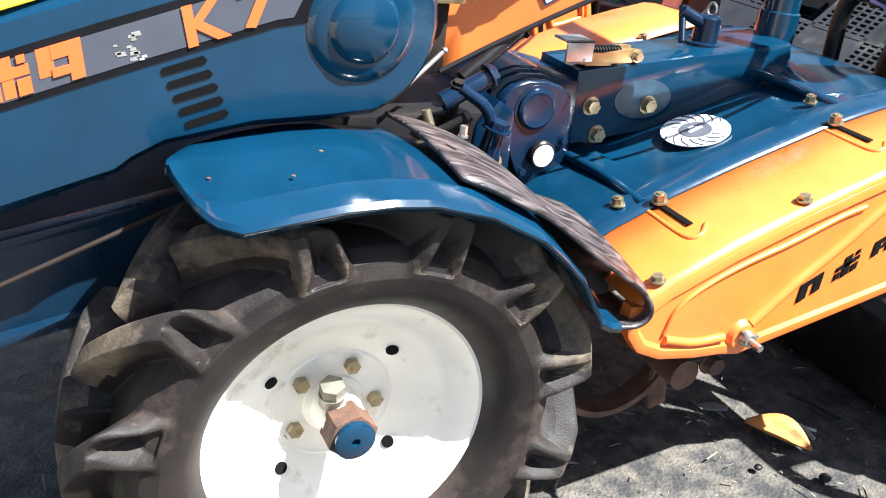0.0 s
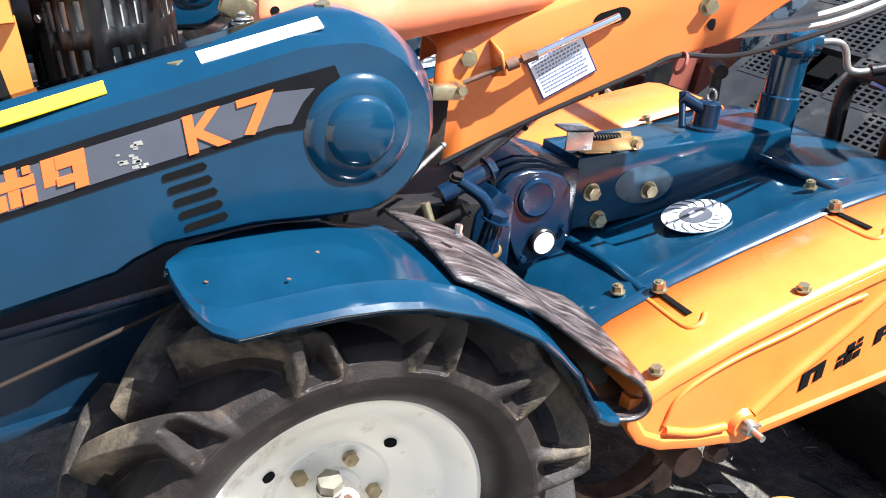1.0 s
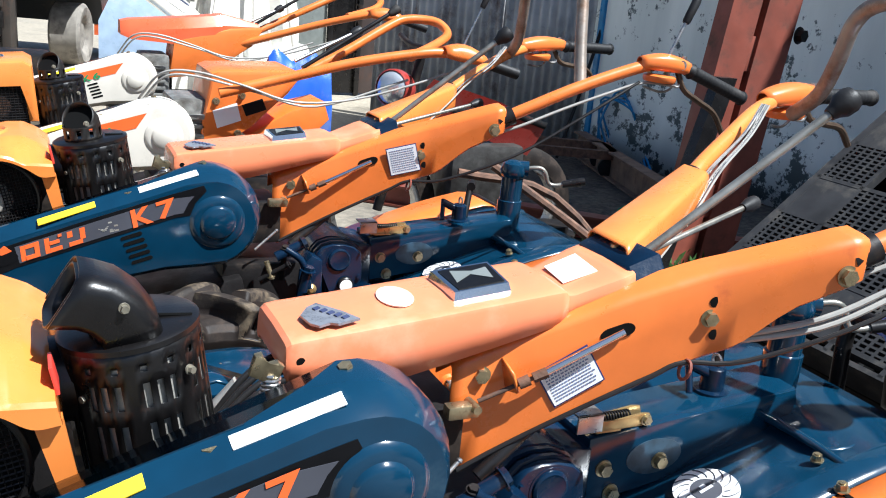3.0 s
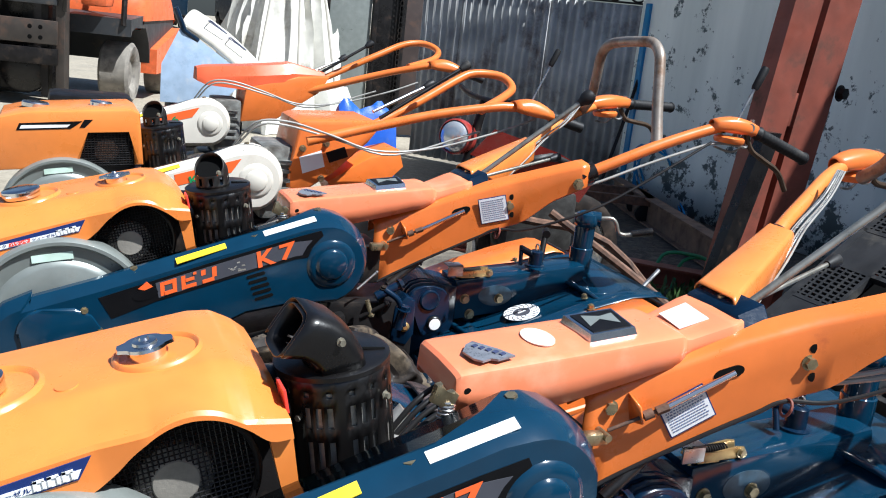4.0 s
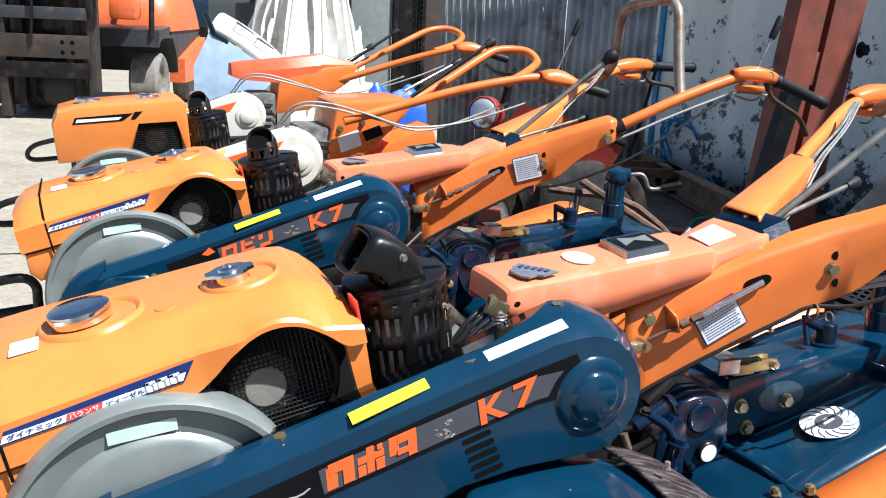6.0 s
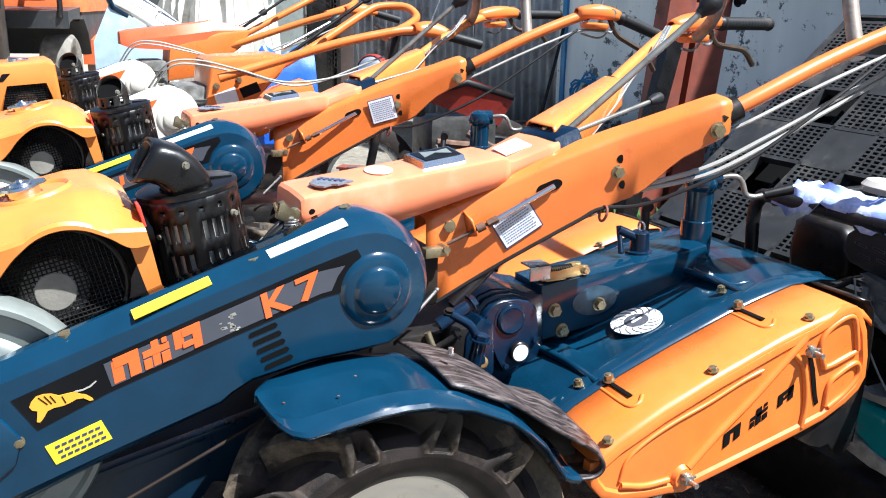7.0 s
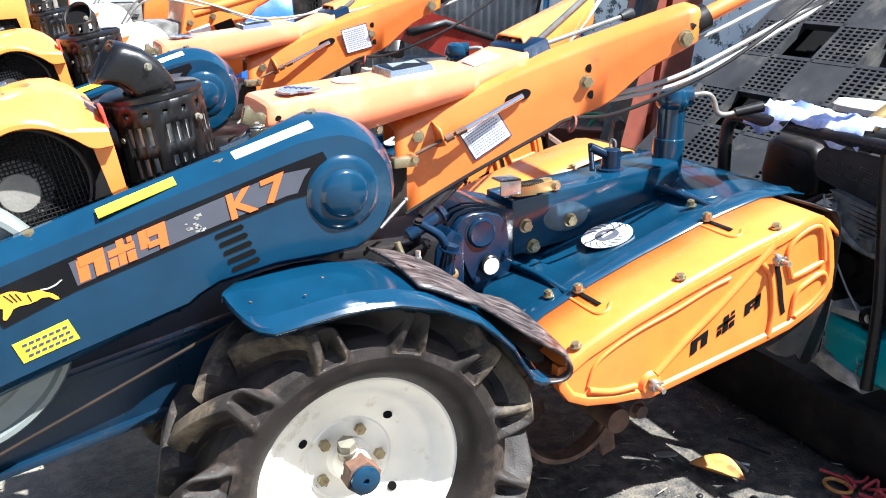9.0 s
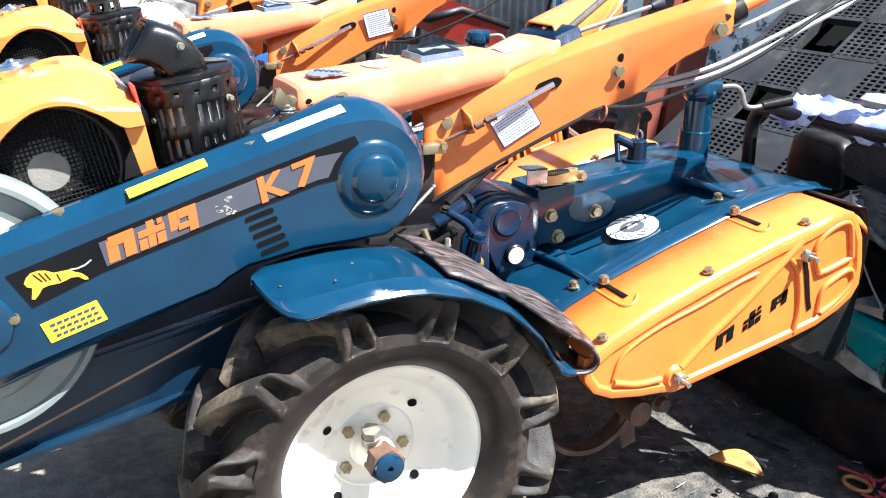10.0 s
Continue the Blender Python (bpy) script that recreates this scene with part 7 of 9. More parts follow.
def old_tiller(offset, kind, label):
    """An older model: white belt cover, boxy engine, tube handles bent into a loop."""
    base = Vector((0.75, MID, 0.0))
    root = thing("power_tiller", base, label, "power tiller", "power tillers in a row")
    st = {"cover": "white", "decal": "none", "label": "high", "stripe": True}
    tyre_wheel(root, 0.896, -1)
    belt_cover(root, st)
    if kind == "boxy":
        muffler(root, True, -0.05)
    chassis(root)
    if kind == "boxy":
        flywheel(root)
        T = Matrix.Translation((0.05, 0, 0.858)) @ Matrix.Rotation(radians(-4), 4, "Y")
        hb = bmesh.new()
        prism(hb, [(-0.185, -0.155), (-0.19, -0.03), (-0.17, 0.005), (-0.10, 0.020), (0.20, 0.024), (0.222, 0.010), (0.225, -0.15), (0.20, -0.15), (0.196, -0.035), (0.06, -0.035), (0.035, -0.15)], 1.015, 1.30, 0.010, both=True, m=T)
        hood = part("engine_hood", hb, M_ENGINE, root, "boxy orange engine hood", smooth=40)
        blk = bmesh.new()
        box(blk, (0.03, 1.035, -0.25), (0.20, 1.28, -0.03), 0.005, m=T)
        part("engine_block", blk, M_DARK, root)
        me = bmesh.new()
        for i in range(16):
            x = 0.045 + 0.15 * i / 15
            tube(me, [T @ Vector((x, 1.026, -0.15)), T @ Vector((x - 0.0, 1.026, -0.036))], 0.0013, 4, caps=False)
            z = -0.148 + 0.11 * i / 15
            tube(me, [T @ Vector((0.04, 1.026, z)), T @ Vector((0.198, 1.026, z))], 0.0013, 4, caps=False)
        part("radiator_mesh", me, M_BLACK, root, "black wire mesh grille")
        fan = bmesh.new()
        lathe(fan, T @ Vector((0.118, 1.034, -0.105)), (0, -1, 0), [(0.0, 0.036), (0.004, 0.034), (0.004, 0.0)], 24)
        part("fan_disc", fan, M_RUST, root)
        de = bmesh.new()
        m = T @ Matrix.Translation((0, 1.0145, 0)) @ SIDE
        decal(de, [(-0.13, -0.035), (0.02, -0.033), (0.055, -0.010), (-0.12, -0.014)], m)
        dd = part("side_decal", de, M_BANDBLACK, hood, "black, white and yellow stripe")
        d2 = bmesh.new()
        decal(d2, [(-0.12, -0.030), (0.01, -0.028), (0.02, -0.020), (-0.115, -0.020)], m, 0.0006)
        part("stripe", d2, M_PAPER, dd)
        d3 = bmesh.new()
        decal(d3, [(0.045, -0.030), (0.06, -0.030), (0.085, -0.006), (0.06, -0.006)], m)
        part("side_decal", d3, M_BANDBLACK, hood)
        for x, r in ((-0.075, 0.040), (0.115, 0.034)):
            cp = bmesh.new()
            lathe(cp, T @ Vector((x, 1.15, 0.018)), (0.07, 0, 1), [(0, r), (0.012, r), (0.016, r * 0.9), (0.017, 0)], 32)
            part("filler_cap", cp, M_CHROME, hood, "scratched chrome filler cap")
        # body, printed labels, cover plate
        bd = bmesh.new()
        prism(bd, [(0.745, 0.66), (0.75, 0.72), (0.775, 0.885), (0.80, 0.895), (1.04, 0.905), (1.06, 0.885), (1.02, 0.83), (0.90, 0.72), (0.80, 0.645)], 1.02, 1.30, 0.012, both=True)
        body = part("handle_body", bd, M_ARM, root, "orange box frame under the handlebars", smooth=40)
        m = Matrix.Translation((0, 1.0195, 0)) @ SIDE
        for (x, z, w, h, mt) in ((0.795, 0.715, 0.075, 0.055, M_PAPER), (0.885, 0.755, 0.065, 0.035, M_BANDBLACK)):
            lb = bmesh.new()
            decal(lb, [(x, z), (x + w, z + w * 0.35), (x + w - 0.015, z + w * 0.35 + h), (x - 0.015, z + h)], m)
            part("label", lb, mt, body, "small printed plate")
        for x, z in ((0.79, 0.80), (0.87, 0.82), (0.86, 0.70)):
            bb = bmesh.new()
            bolt(bb, (x, 1.02, z), (0, -1, 0), 0.009, 0.008)
            part("bolt", bb, M_ZINC, body)
        lower = bmesh.new()
        prism(lower, [(0.90, 0.68), (1.05, 0.77), (1.16, 0.80), (1.18, 0.74), (1.10, 0.66), (0.95, 0.60)], 1.08, 1.26, 0.008)
        part("lower_cover", lower, M_ROTARY, root, "orange ribbed lower cover")
    else:
        hb = bmesh.new()
        rows = []
        for x, zb, zt, hw in ((0.58, 0.875, 0.935, 0.062), (0.62, 0.860, 0.945, 0.085), (0.88, 0.845, 0.972, 0.095), (0.98, 0.88, 0.985, 0.10), (1.02, 0.90, 0.992, 0.09), (1.19, 0.935, 0.955, 0.045)):
            rows.append([(x, MID - hw, zb), (x, MID - hw, zt - 0.05 if zt - 0.05 > zb else zb + 0.005), (x, MID - hw * 0.7, zt - 0.004), (x, MID, zt), (x, MID + hw * 0.7, zt - 0.004), (x, MID + hw, zt - 0.05 if zt - 0.05 > zb else zb + 0.005), (x, MID + hw, zb)])
        loft(hb, rows, close=True, caps=True)
        part("tool_hood", hb, M_REDORANGE, root, "red-orange pointed hood", smooth=30)
        bd = bmesh.new()
        prism(bd, [(0.78, 0.70), (0.80, 0.86), (1.05, 0.93), (1.20, 0.94), (1.15, 0.86), (0.95, 0.72)], 1.06, 1.26, 0.01)
        part("handle_body", bd, M_ARM, root, "orange frame under the hood")
        eb = bmesh.new()
        box(eb, (-0.05, 1.02, 0.50), (0.30, 1.28, 0.78), 0.03)
        part("engine_block", eb, M_DARK, root, "dark engine block")
    if kind == "boxy":
        near = [(0.79, 0.97, 0.832), (1.017, 0.965, 0.893), (1.227, 0.94, 0.951), (1.427, 0.92, 0.990), (1.50, 0.915, 0.996), (1.564, 0.91, 0.996), (1.645, 0.90, 0.975)]
        far = [(1.036, 1.27, 0.822), (1.116, 1.28, 0.858), (1.284, 1.31, 0.942), (1.47, 1.35, 1.046), (1.535, 1.36, 1.073), (1.612, 1.35, 1.078), (1.660, 1.32, 1.068), (1.672, 1.27, 1.035), (1.602, 1.20, 1.004), (1.431, 1.02, 0.968)]
    else:
        near = [(1.08, 1.08, 0.860), (1.16, 1.06, 0.886), (1.418, 1.0, 0.974), (1.56, 0.955, 1.018), (1.65, 0.93, 1.042), (1.735, 0.91, 1.051), (1.802, 0.90, 1.033)]
        far = [(1.10, 1.25, 0.858), (1.216, 1.26, 0.914), (1.516, 1.30, 1.057), (1.65, 1.32, 1.117), (1.744, 1.32, 1.134), (1.80, 1.28, 1.124), (1.814, 1.22, 1.098), (1.754, 1.15, 1.062), (1.573, 1.0, 1.024)]
    for pts, nm in ((near, "handle_tube"), (far, "handle_loop")):
        tb = bmesh.new()
        tube(tb, pts, 0.0165, 12, soft=5)
        part(nm, tb, M_ARM, root, "orange handlebar tube")
    gb = bmesh.new()
    d = (Vector(near[-1]) - Vector(near[-2])).normalized()
    cyl(gb, near[-1], Vector(near[-1]) + d * 0.13, 0.019, 16)
    part("grip", gb, M_GRIP, root, "black rubber grip")
    rows = []
    for t in grid_points(0, 1, 7):
        c = Vector(near[-3]).lerp(Vector(near[-1]), t)
        rows.append([c + Vector((0, 0.034 * math.cos(q), (0.012 + 0.03 * math.sin(math.pi * (0.1 + 0.8 * t))) * math.sin(q))) for q in grid_points(-0.4, 3.5, 9)])
    g = part("lever_guard", loft(bmesh.new(), rows), M_ARM, root, "orange lever guard", smooth=60)
    thicken(g, 0.002, 0)
    if kind == "boxy":
        clutch_lever(root, Vector((1.57, 0.92, 1.010)), Vector((1.655, 0.92, 1.205)))
    # levers and hanging cables
    for k, (a, b, r, mt, lab) in enumerate((((1.10, 1.16, 0.90), (1.42, 1.20, 1.10), 0.007, M_BLACK, "black lever"), ((1.08, 1.18, 0.92), (1.30, 1.24, 1.02), 0.006, M_STEEL, "bare steel lever"))):
        lv = bmesh.new()
        cyl(lv, a, b, r, 10)
        lo = part("lever", lv, mt, root, lab)
        kb = bmesh.new()
        d = (Vector(b) - Vector(a)).normalized()
        lathe(kb, b, d, [(-0.01, 0.0), (-0.01, 0.010), (0.01, 0.017), (0.03, 0.016), (0.04, 0.0)], 14)
        part("knob", kb, M_GRIP, lo)
    cables = (((0.56, 1.02, 0.80), (0.62, 0.97, 0.885), (0.72, 0.95, 0.895), (0.86, 0.95, 0.86), (1.02, 0.95, 0.815), (1.22, 0.95, 0.83), (1.45, 0.93, 0.90), (1.60, 0.92, 0.96)),
              ((0.57, 1.04, 0.79), (0.63, 0.985, 0.872), (0.72, 0.97, 0.880), (0.90, 0.97, 0.840), (1.10, 0.97, 0.80), (1.40, 0.95, 0.90)))
    for c in cables:
        cb = bmesh.new()
        tube(cb, c, 0.0038, 8, soft=5)
        part("cable", cb, M_CABLE, root, "pale grey looping cable")
    g2 = bmesh.new()
    box(g2, (0.66, 1.04, 0.55), (0.78, 1.26, 0.80), 0.015)
    for i in range(5):
        box(g2, (0.68, 1.02, 0.62 + 0.03 * i), (0.76, 1.05, 0.635 + 0.03 * i), 0.004)
    part("gearbox", g2, M_ENGINEGREY, root, "oily cast gearbox")
    g3 = bmesh.new()
    box(g3, (0.60, 1.06, 0.25), (1.10, 1.26, 0.55), 0.02)
    part("transmission", g3, M_DARK, root)
    root.location = base + Vector(offset)
    return root


M_REDORANGE = surface("faded red-orange plastic", (0.74, 0.125, 0.045), 0.38, scale=9, vary=0.08, bump=0.012, stain=(0.78, 0.25, 0.12), stain_amount=0.3, coat=0.15)
old_tiller((0.045, 2.01, 0), "boxy", "older orange power tiller with white belt cover and boxy engine")
old_tiller((0.100, 3.32, 0), "pointed", "orange power tiller with white belt cover and pointed red-orange hood")

# ---- the yard ----
def ground_sheet():
    bm = bmesh.new()
    xs = [-60, -20, -8, -4] + grid_points(-2, 5, 60) + [8, 20, 60]
    ys = [-60, -20, -6, -3] + grid_points(-1.5, 5, 56) + [7, 9, 12, 20, 60]
    V = [[bm.verts.new((x, y, 0.006 * (noise.noise((x * 1.3, y * 1.3, 0)) + 0.4 * noise.noise((x * 5, y * 5, 3))) - 0.006)) for x in xs] for y in ys]
    for a, b in zip(V, V[1:]):
        for i in range(len(xs) - 1):
            bm.faces.new((a[i], a[i + 1], b[i + 1], b[i]))
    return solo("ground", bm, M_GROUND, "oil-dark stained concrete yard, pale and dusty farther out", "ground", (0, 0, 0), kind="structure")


ground_sheet()

# fence of corrugated sheet, blue post, plaster wall beyond it
F0, F1 = Vector((4.47, 6.40, 0)), Vector((3.18, 8.05, 0))


def fence():
    root = thing("corrugated_fence", (F0.x, F0.y, 0), "grey weathered corrugated sheet fence with a ring-topped rail", "fence", kind="structure")
    d = (F1 - F0)
    L = d.length
    d.normalize()
    nrm = Vector((d.y, -d.x, 0))
    step = 0.85
    k = 0
    s = 0.0
    while s < L:
        e = min(s + step, L)
        rows = [[], []]
        m = 96
        for i in range(m + 1):
            q = s + (e - s) * i / m
            a = 0.017 * math.sin(2 * math.pi * q / 0.076) + 0.004 * (k % 2)
            p = F0 + d * q + nrm * a
            rows[0].append(p + Vector((0, 0, 0.02)))
            rows[1].append(p + Vector((0, 0, 1.55 + 0.006 * (k % 3))))
        sh = part("sheet", loft(bmesh.new(), rows), M_SHEET, root, "weathered corrugated metal sheet", smooth=80)
        thicken(sh, 0.0015, 0)
        s += step
        k += 1
    post = bmesh.new()
    box(post, (4.40, 6.29, 0), (4.465, 6.35, 1.57), 0.004)
    part("post", post, M_BLUEPOST, root, "blue painted iron post")
    rail = bmesh.new()
    a, b = F0 + Vector((0, 0, 1.565)), F1 + Vector((0, 0, 1.565))
    tube(rail, [a, b], 0.008, 8)
    tube(rail, [a + Vector((0, 0, 0.25)), b + Vector((0, 0, 0.25))], 0.010, 8)
    part("rail", rail, M_DARK, root)
    s = 0.10
    while s < L:
        rg = bmesh.new()
        c = F0 + d * s + Vector((0, 0, 1.69))
        tube(rg, [c + d * 0.090 * math.cos(t) + Vector((0, 0, 0.115 * math.sin(t))) for t in grid_points(0, 2 * math.pi, 25)], 0.008, 6)
        part("ring", rg, M_DARK, root, "dark iron ring")
        s += 0.195


fence()

W0, W1 = Vector((4.54, 6.42, 0)), Vector((6.0, -1.5, 0))


def plaster_wall(name, a, b, h, mat, label):
    d = (b - a).normalized()
    nrm = Vector((-d.y, d.x, 0))
    bm = bmesh.new()
    rows = []
    m = int((b - a).length / 0.25) + 1
    for z in grid_points(0, h, 14):
        rows.append([a + (b - a) * i / m + Vector((0, 0, z)) + nrm * 0.012 * noise.noise((i * 0.4, z * 1.5, 2)) for i in range(m + 1)])
    loft(bm, rows)
    ob = solo(name, bm, mat, label, "wall", tuple(a), kind="structure", smooth=80)
    thicken(ob, 0.14, 1 if nrm.x > 0 else -1)
    return ob


# the walls' upper part is unseen; its height is set to shade the column
plaster_wall("wall_east", W0, W1, 5.2, M_WALL, "pale blue plaster wall with dark peeling patches")
plaster_wall("wall_south", Vector((6.0, -1.5, 0)), Vector((5.3, -7.0, 0)), 5.2, M_WALL, "pale blue plaster wall")

# ---- things by the wall ----


def column():
    root = thing("steel_column", (3.23, 3.5, 0), "red-oxide painted double steel channel standing by the wall", "column")
    for x0, x1 in ((3.03, 3.195), (3.235, 3.43)):
        bm = bmesh.new()
        rows = []
        for z in (0.0, 0.6, 1.2, 1.8, 2.6):
            k = 0.12 * z
            rows.append([(x0 + k, 3.46, z), (x1 + k, 3.46, z), (x1 + k, 3.56, z), (x1 + k - 0.012, 3.56, z), (x1 + k - 0.012, 3.472, z), (x0 + k + 0.012, 3.472, z), (x0 + k + 0.012, 3.56, z), (x0 + k, 3.56, z)])
        loft(bm, rows, close=True, caps=True)
        part("channel", bm, M_REDIRON, root, "red-oxide steel channel", smooth=30)
    for z in (0.25, 0.95, 1.75):
        k = 0.12 * z
        bm = bmesh.new()
        box(bm, (3.15 + k, 3.475, z), (3.29 + k, 3.487, z + 0.16), 0.002)
        part("batten_plate", bm, M_REDIRON, root)
    bm = bmesh.new()
    bolt(bm, (3.58, 3.44, 1.13), (0.2, -1, 0), 0.03, 0.03)
    part("bolt", bm, M_DARK, root)
    bm = bmesh.new()
    loft(bm, [[(x + k, y, z) for x, y in ((3.17, 3.58), (3.26, 3.58), (3.26, 3.62), (3.17, 3.62))] for z, k in ((0.0, 0.0), (1.4, 0.168))], close=True, caps=True)
    part("dark_plank", bm, M_BLACK, root, "dark plank standing inside")


column()


def black_post():
    bm = bmesh.new()
    a, b = Vector((2.84, 3.30, 0.0)), Vector((3.10, 3.34, 0.93))
    rows = [[p + Vector((x, yy, 0)) for x, yy in ((-0.045, -0.03), (0.045, -0.03), (0.045, 0.03), (-0.045, 0.03))] for p in (a, b)]
    loft(bm, rows, close=True, caps=True)
    solo("steel_post", bm, M_BLACK, "black square steel post leaning at the column", "post", (2.84, 3.30, 0), smooth=30)


black_post()


def weeds():
    rng = random.Random(8)
    bm = bmesh.new()
    for k in range(260):
        x, yy = 3.05 + rng.gauss(0, 0.13), 3.55 + rng.gauss(0, 0.16)
        h, t = rng.uniform(0.02, 0.11), rng.uniform(0, 6.3)
        dx, dy = math.cos(t) * 0.012, math.sin(t) * 0.012
        lx, ly = rng.gauss(0, 0.03), rng.gauss(0, 0.03)
        v = [bm.verts.new(p) for p in ((x - dx, yy - dy, 0), (x + lx * 0.5 - dy, yy + ly * 0.5 + dx, h * 0.7), (x + lx, yy + ly, h), (x + lx * 0.5 + dy, yy + ly * 0.5 - dx, h * 0.65))]
        bm.faces.new(v)
    solo("weeds", bm, M_WEED, "low green weeds by the column's foot", "weeds", (3.05, 3.55, 0), kind="stuff")


M_WEED = surface("weed leaf", (0.045, 0.10, 0.022), 0.6, scale=40, vary=0.4, bump=0.0, island=True)
weeds()


M_RUSTPLATE = surface("rust-brown plate", (0.20, 0.125, 0.085), 0.75, scale=9, vary=0.3, bump=0.15, stain=(0.09, 0.06, 0.045), stain_amount=0.45, stain_scale=8)


def lying_beam(a, b, w, h, mat, label):
    a, b = Vector(a), Vector(b)
    d = (b - a).normalized()
    n = Vector((-d.y, d.x, 0))
    bm = bmesh.new()
    sec = [(-w, 0), (w, 0), (w, 0.012), (0.006, 0.012), (0.006, h - 0.012), (w, h - 0.012), (w, h), (-w, h), (-w, h - 0.012), (-0.006, h - 0.012), (-0.006, 0.012), (-w, 0.012)]
    loft(bm, [[p + n * u + Vector((0, 0, v)) for u, v in sec] for p in (a, b)], close=True, caps=True)
    return solo("steel_beam", bm, mat, label, "beam", tuple(a), smooth=30)


lying_beam((1.95, 4.95, 0), (3.55, 3.51, 0), 0.05, 0.12, M_REDIRON, "red-oxide steel beam lying on the ground")
lying_beam((4.28, 6.22, 0), (3.70, 4.20, 0), 0.05, 0.19, M_RUSTPLATE, "rusty steel beam lying by the fence")


def pallet():
    """Tilted plastic pallet: solid, lattice and deep open fields in turn."""
    o = Vector((2.684, 2.090, 0.568))
    u = Vector((math.cos(radians(-89.1)), math.sin(radians(-89.1)), 0))
    n = Vector((-u.y, u.x, 0))
    w = n * math.cos(radians(38.9)) + Vector((0, 0, math.sin(radians(38.9))))
    up = w.cross(u) if w.cross(u).z > 0 else u.cross(w)
    cell = 0.190
    root = thing("plastic_pallet", tuple(o - w * cell * 2.2), "dusty black plastic lattice pallet leaning by the wall", "pallet")

    def P(a, b, c=0.0):
        return o + u * a * cell + w * b * cell + up * c

    def bar(bm, a0, b0, a1, b1, t, c0=-0.03, c1=0.0):
        d = Vector((a1 - a0, b1 - b0)).normalized()
        e = Vector((-d.y, d.x)) * t / cell
        q = [(a0 + e.x, b0 + e.y), (a1 + e.x, b1 + e.y), (a1 - e.x, b1 - e.y), (a0 - e.x, b0 - e.y)]
        lo = [bm.verts.new(P(x, y, c0)) for x, y in q]
        hi = [bm.verts.new(P(x, y, c1)) for x, y in q]
        bm.faces.new(hi)
        bm.faces.new(lo[::-1])
        for i in range(4):
            bm.faces.new((lo[i], lo[(i + 1) % 4], hi[(i + 1) % 4], hi[i]))
    I0, I1, J0, J1 = -2, 4, -2, 4
    low = J0 - 0.2
    for i in range(I0, I1 + 1):
        bm = bmesh.new()
        bar(bm, i, low, i, J1 + 0.2, 0.008 if I0 < i < I1 else 0.016)
        part("rib", bm, M_PLASTIC, root)
    for j in list(range(J0, J1 + 1)) + [low, J1 + 0.2]:
        bm = bmesh.new()
        bar(bm, I0, j, I1, j, 0.008)
        part("rib", bm, M_PLASTIC, root)
    for i in range(I0, I1):
        for j in range(J0, J1):
            bm = bmesh.new()
            if i % 2 == 0 and j % 2 == 0:
                bar(bm, i + 0.5, j + 0.04, i + 0.5, j + 0.96, cell * 0.46, -0.012, -0.0015)
                part("solid_panel", bm, M_PLASTIC, root)
            elif i % 2 and j % 2:
                for k in (1, 2, 3, 4):
                    bar(bm, i + k / 5, j, i + k / 5, j + 1, 0.003, -0.125, -0.110)
                    bar(bm, i, j + k / 5, i + 1, j + k / 5, 0.003, -0.125, -0.110)
                part("lower_grid", bm, M_PLASTIC, root, "open field with a deep lower grid")
            else:
                for k in range(1, 6):
                    bar(bm, i + k / 6, j, i + k / 6, j + 1, 0.0045, -0.018, -0.001)
                for k in range(1, 10):
                    bar(bm, i, j + k / 10, i + 1, j + k / 10, 0.0036, -0.018, -0.0015)
                part("lattice", bm, M_PLASTIC, root)
    for i in (I0 + 0.12, 1, I1 - 0.12):
        bm = bmesh.new()
        bar(bm, i, low, i, J1 + 0.2, 0.022, -0.14, -0.032)
        part("runner", bm, M_PLASTIC, root)
    bm = bmesh.new()
    bar(bm, I0, low + 0.03, I1, low + 0.03, 0.006, -0.14, -0.031)
    part("edge_board", bm, M_PLASTIC, root, "dark edge of the pallet")
    # black sheet behind the lattice paints the shade seen through its openings
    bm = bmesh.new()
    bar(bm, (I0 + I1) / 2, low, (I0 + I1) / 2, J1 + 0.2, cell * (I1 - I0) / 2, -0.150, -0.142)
    part("under_shade", bm, M_HOLE, root, "black sheet standing in for shade under the lattice")
    # what the pallet leans on
    prop = bmesh.new()
    f0 = P(I0 + 0.4, low + 0.5)
    rows = []
    for b in (low + 0.1, 0.0, 2.0, J1 - 0.2):
        l, r = P(I0 + 0.3, b, -0.152), P(I1 - 0.3, b, -0.152)
        rows.append([(l.x, l.y, 0.0), tuple(l), tuple(r), (r.x, r.y, 0.0)])
    loft(prop, rows, close=True, caps=True)
    solo("sloping_heap", prop, M_DARK, "dark oily scrap heap under the pallet", "heap", (f0.x, f0.y, 0))


pallet()


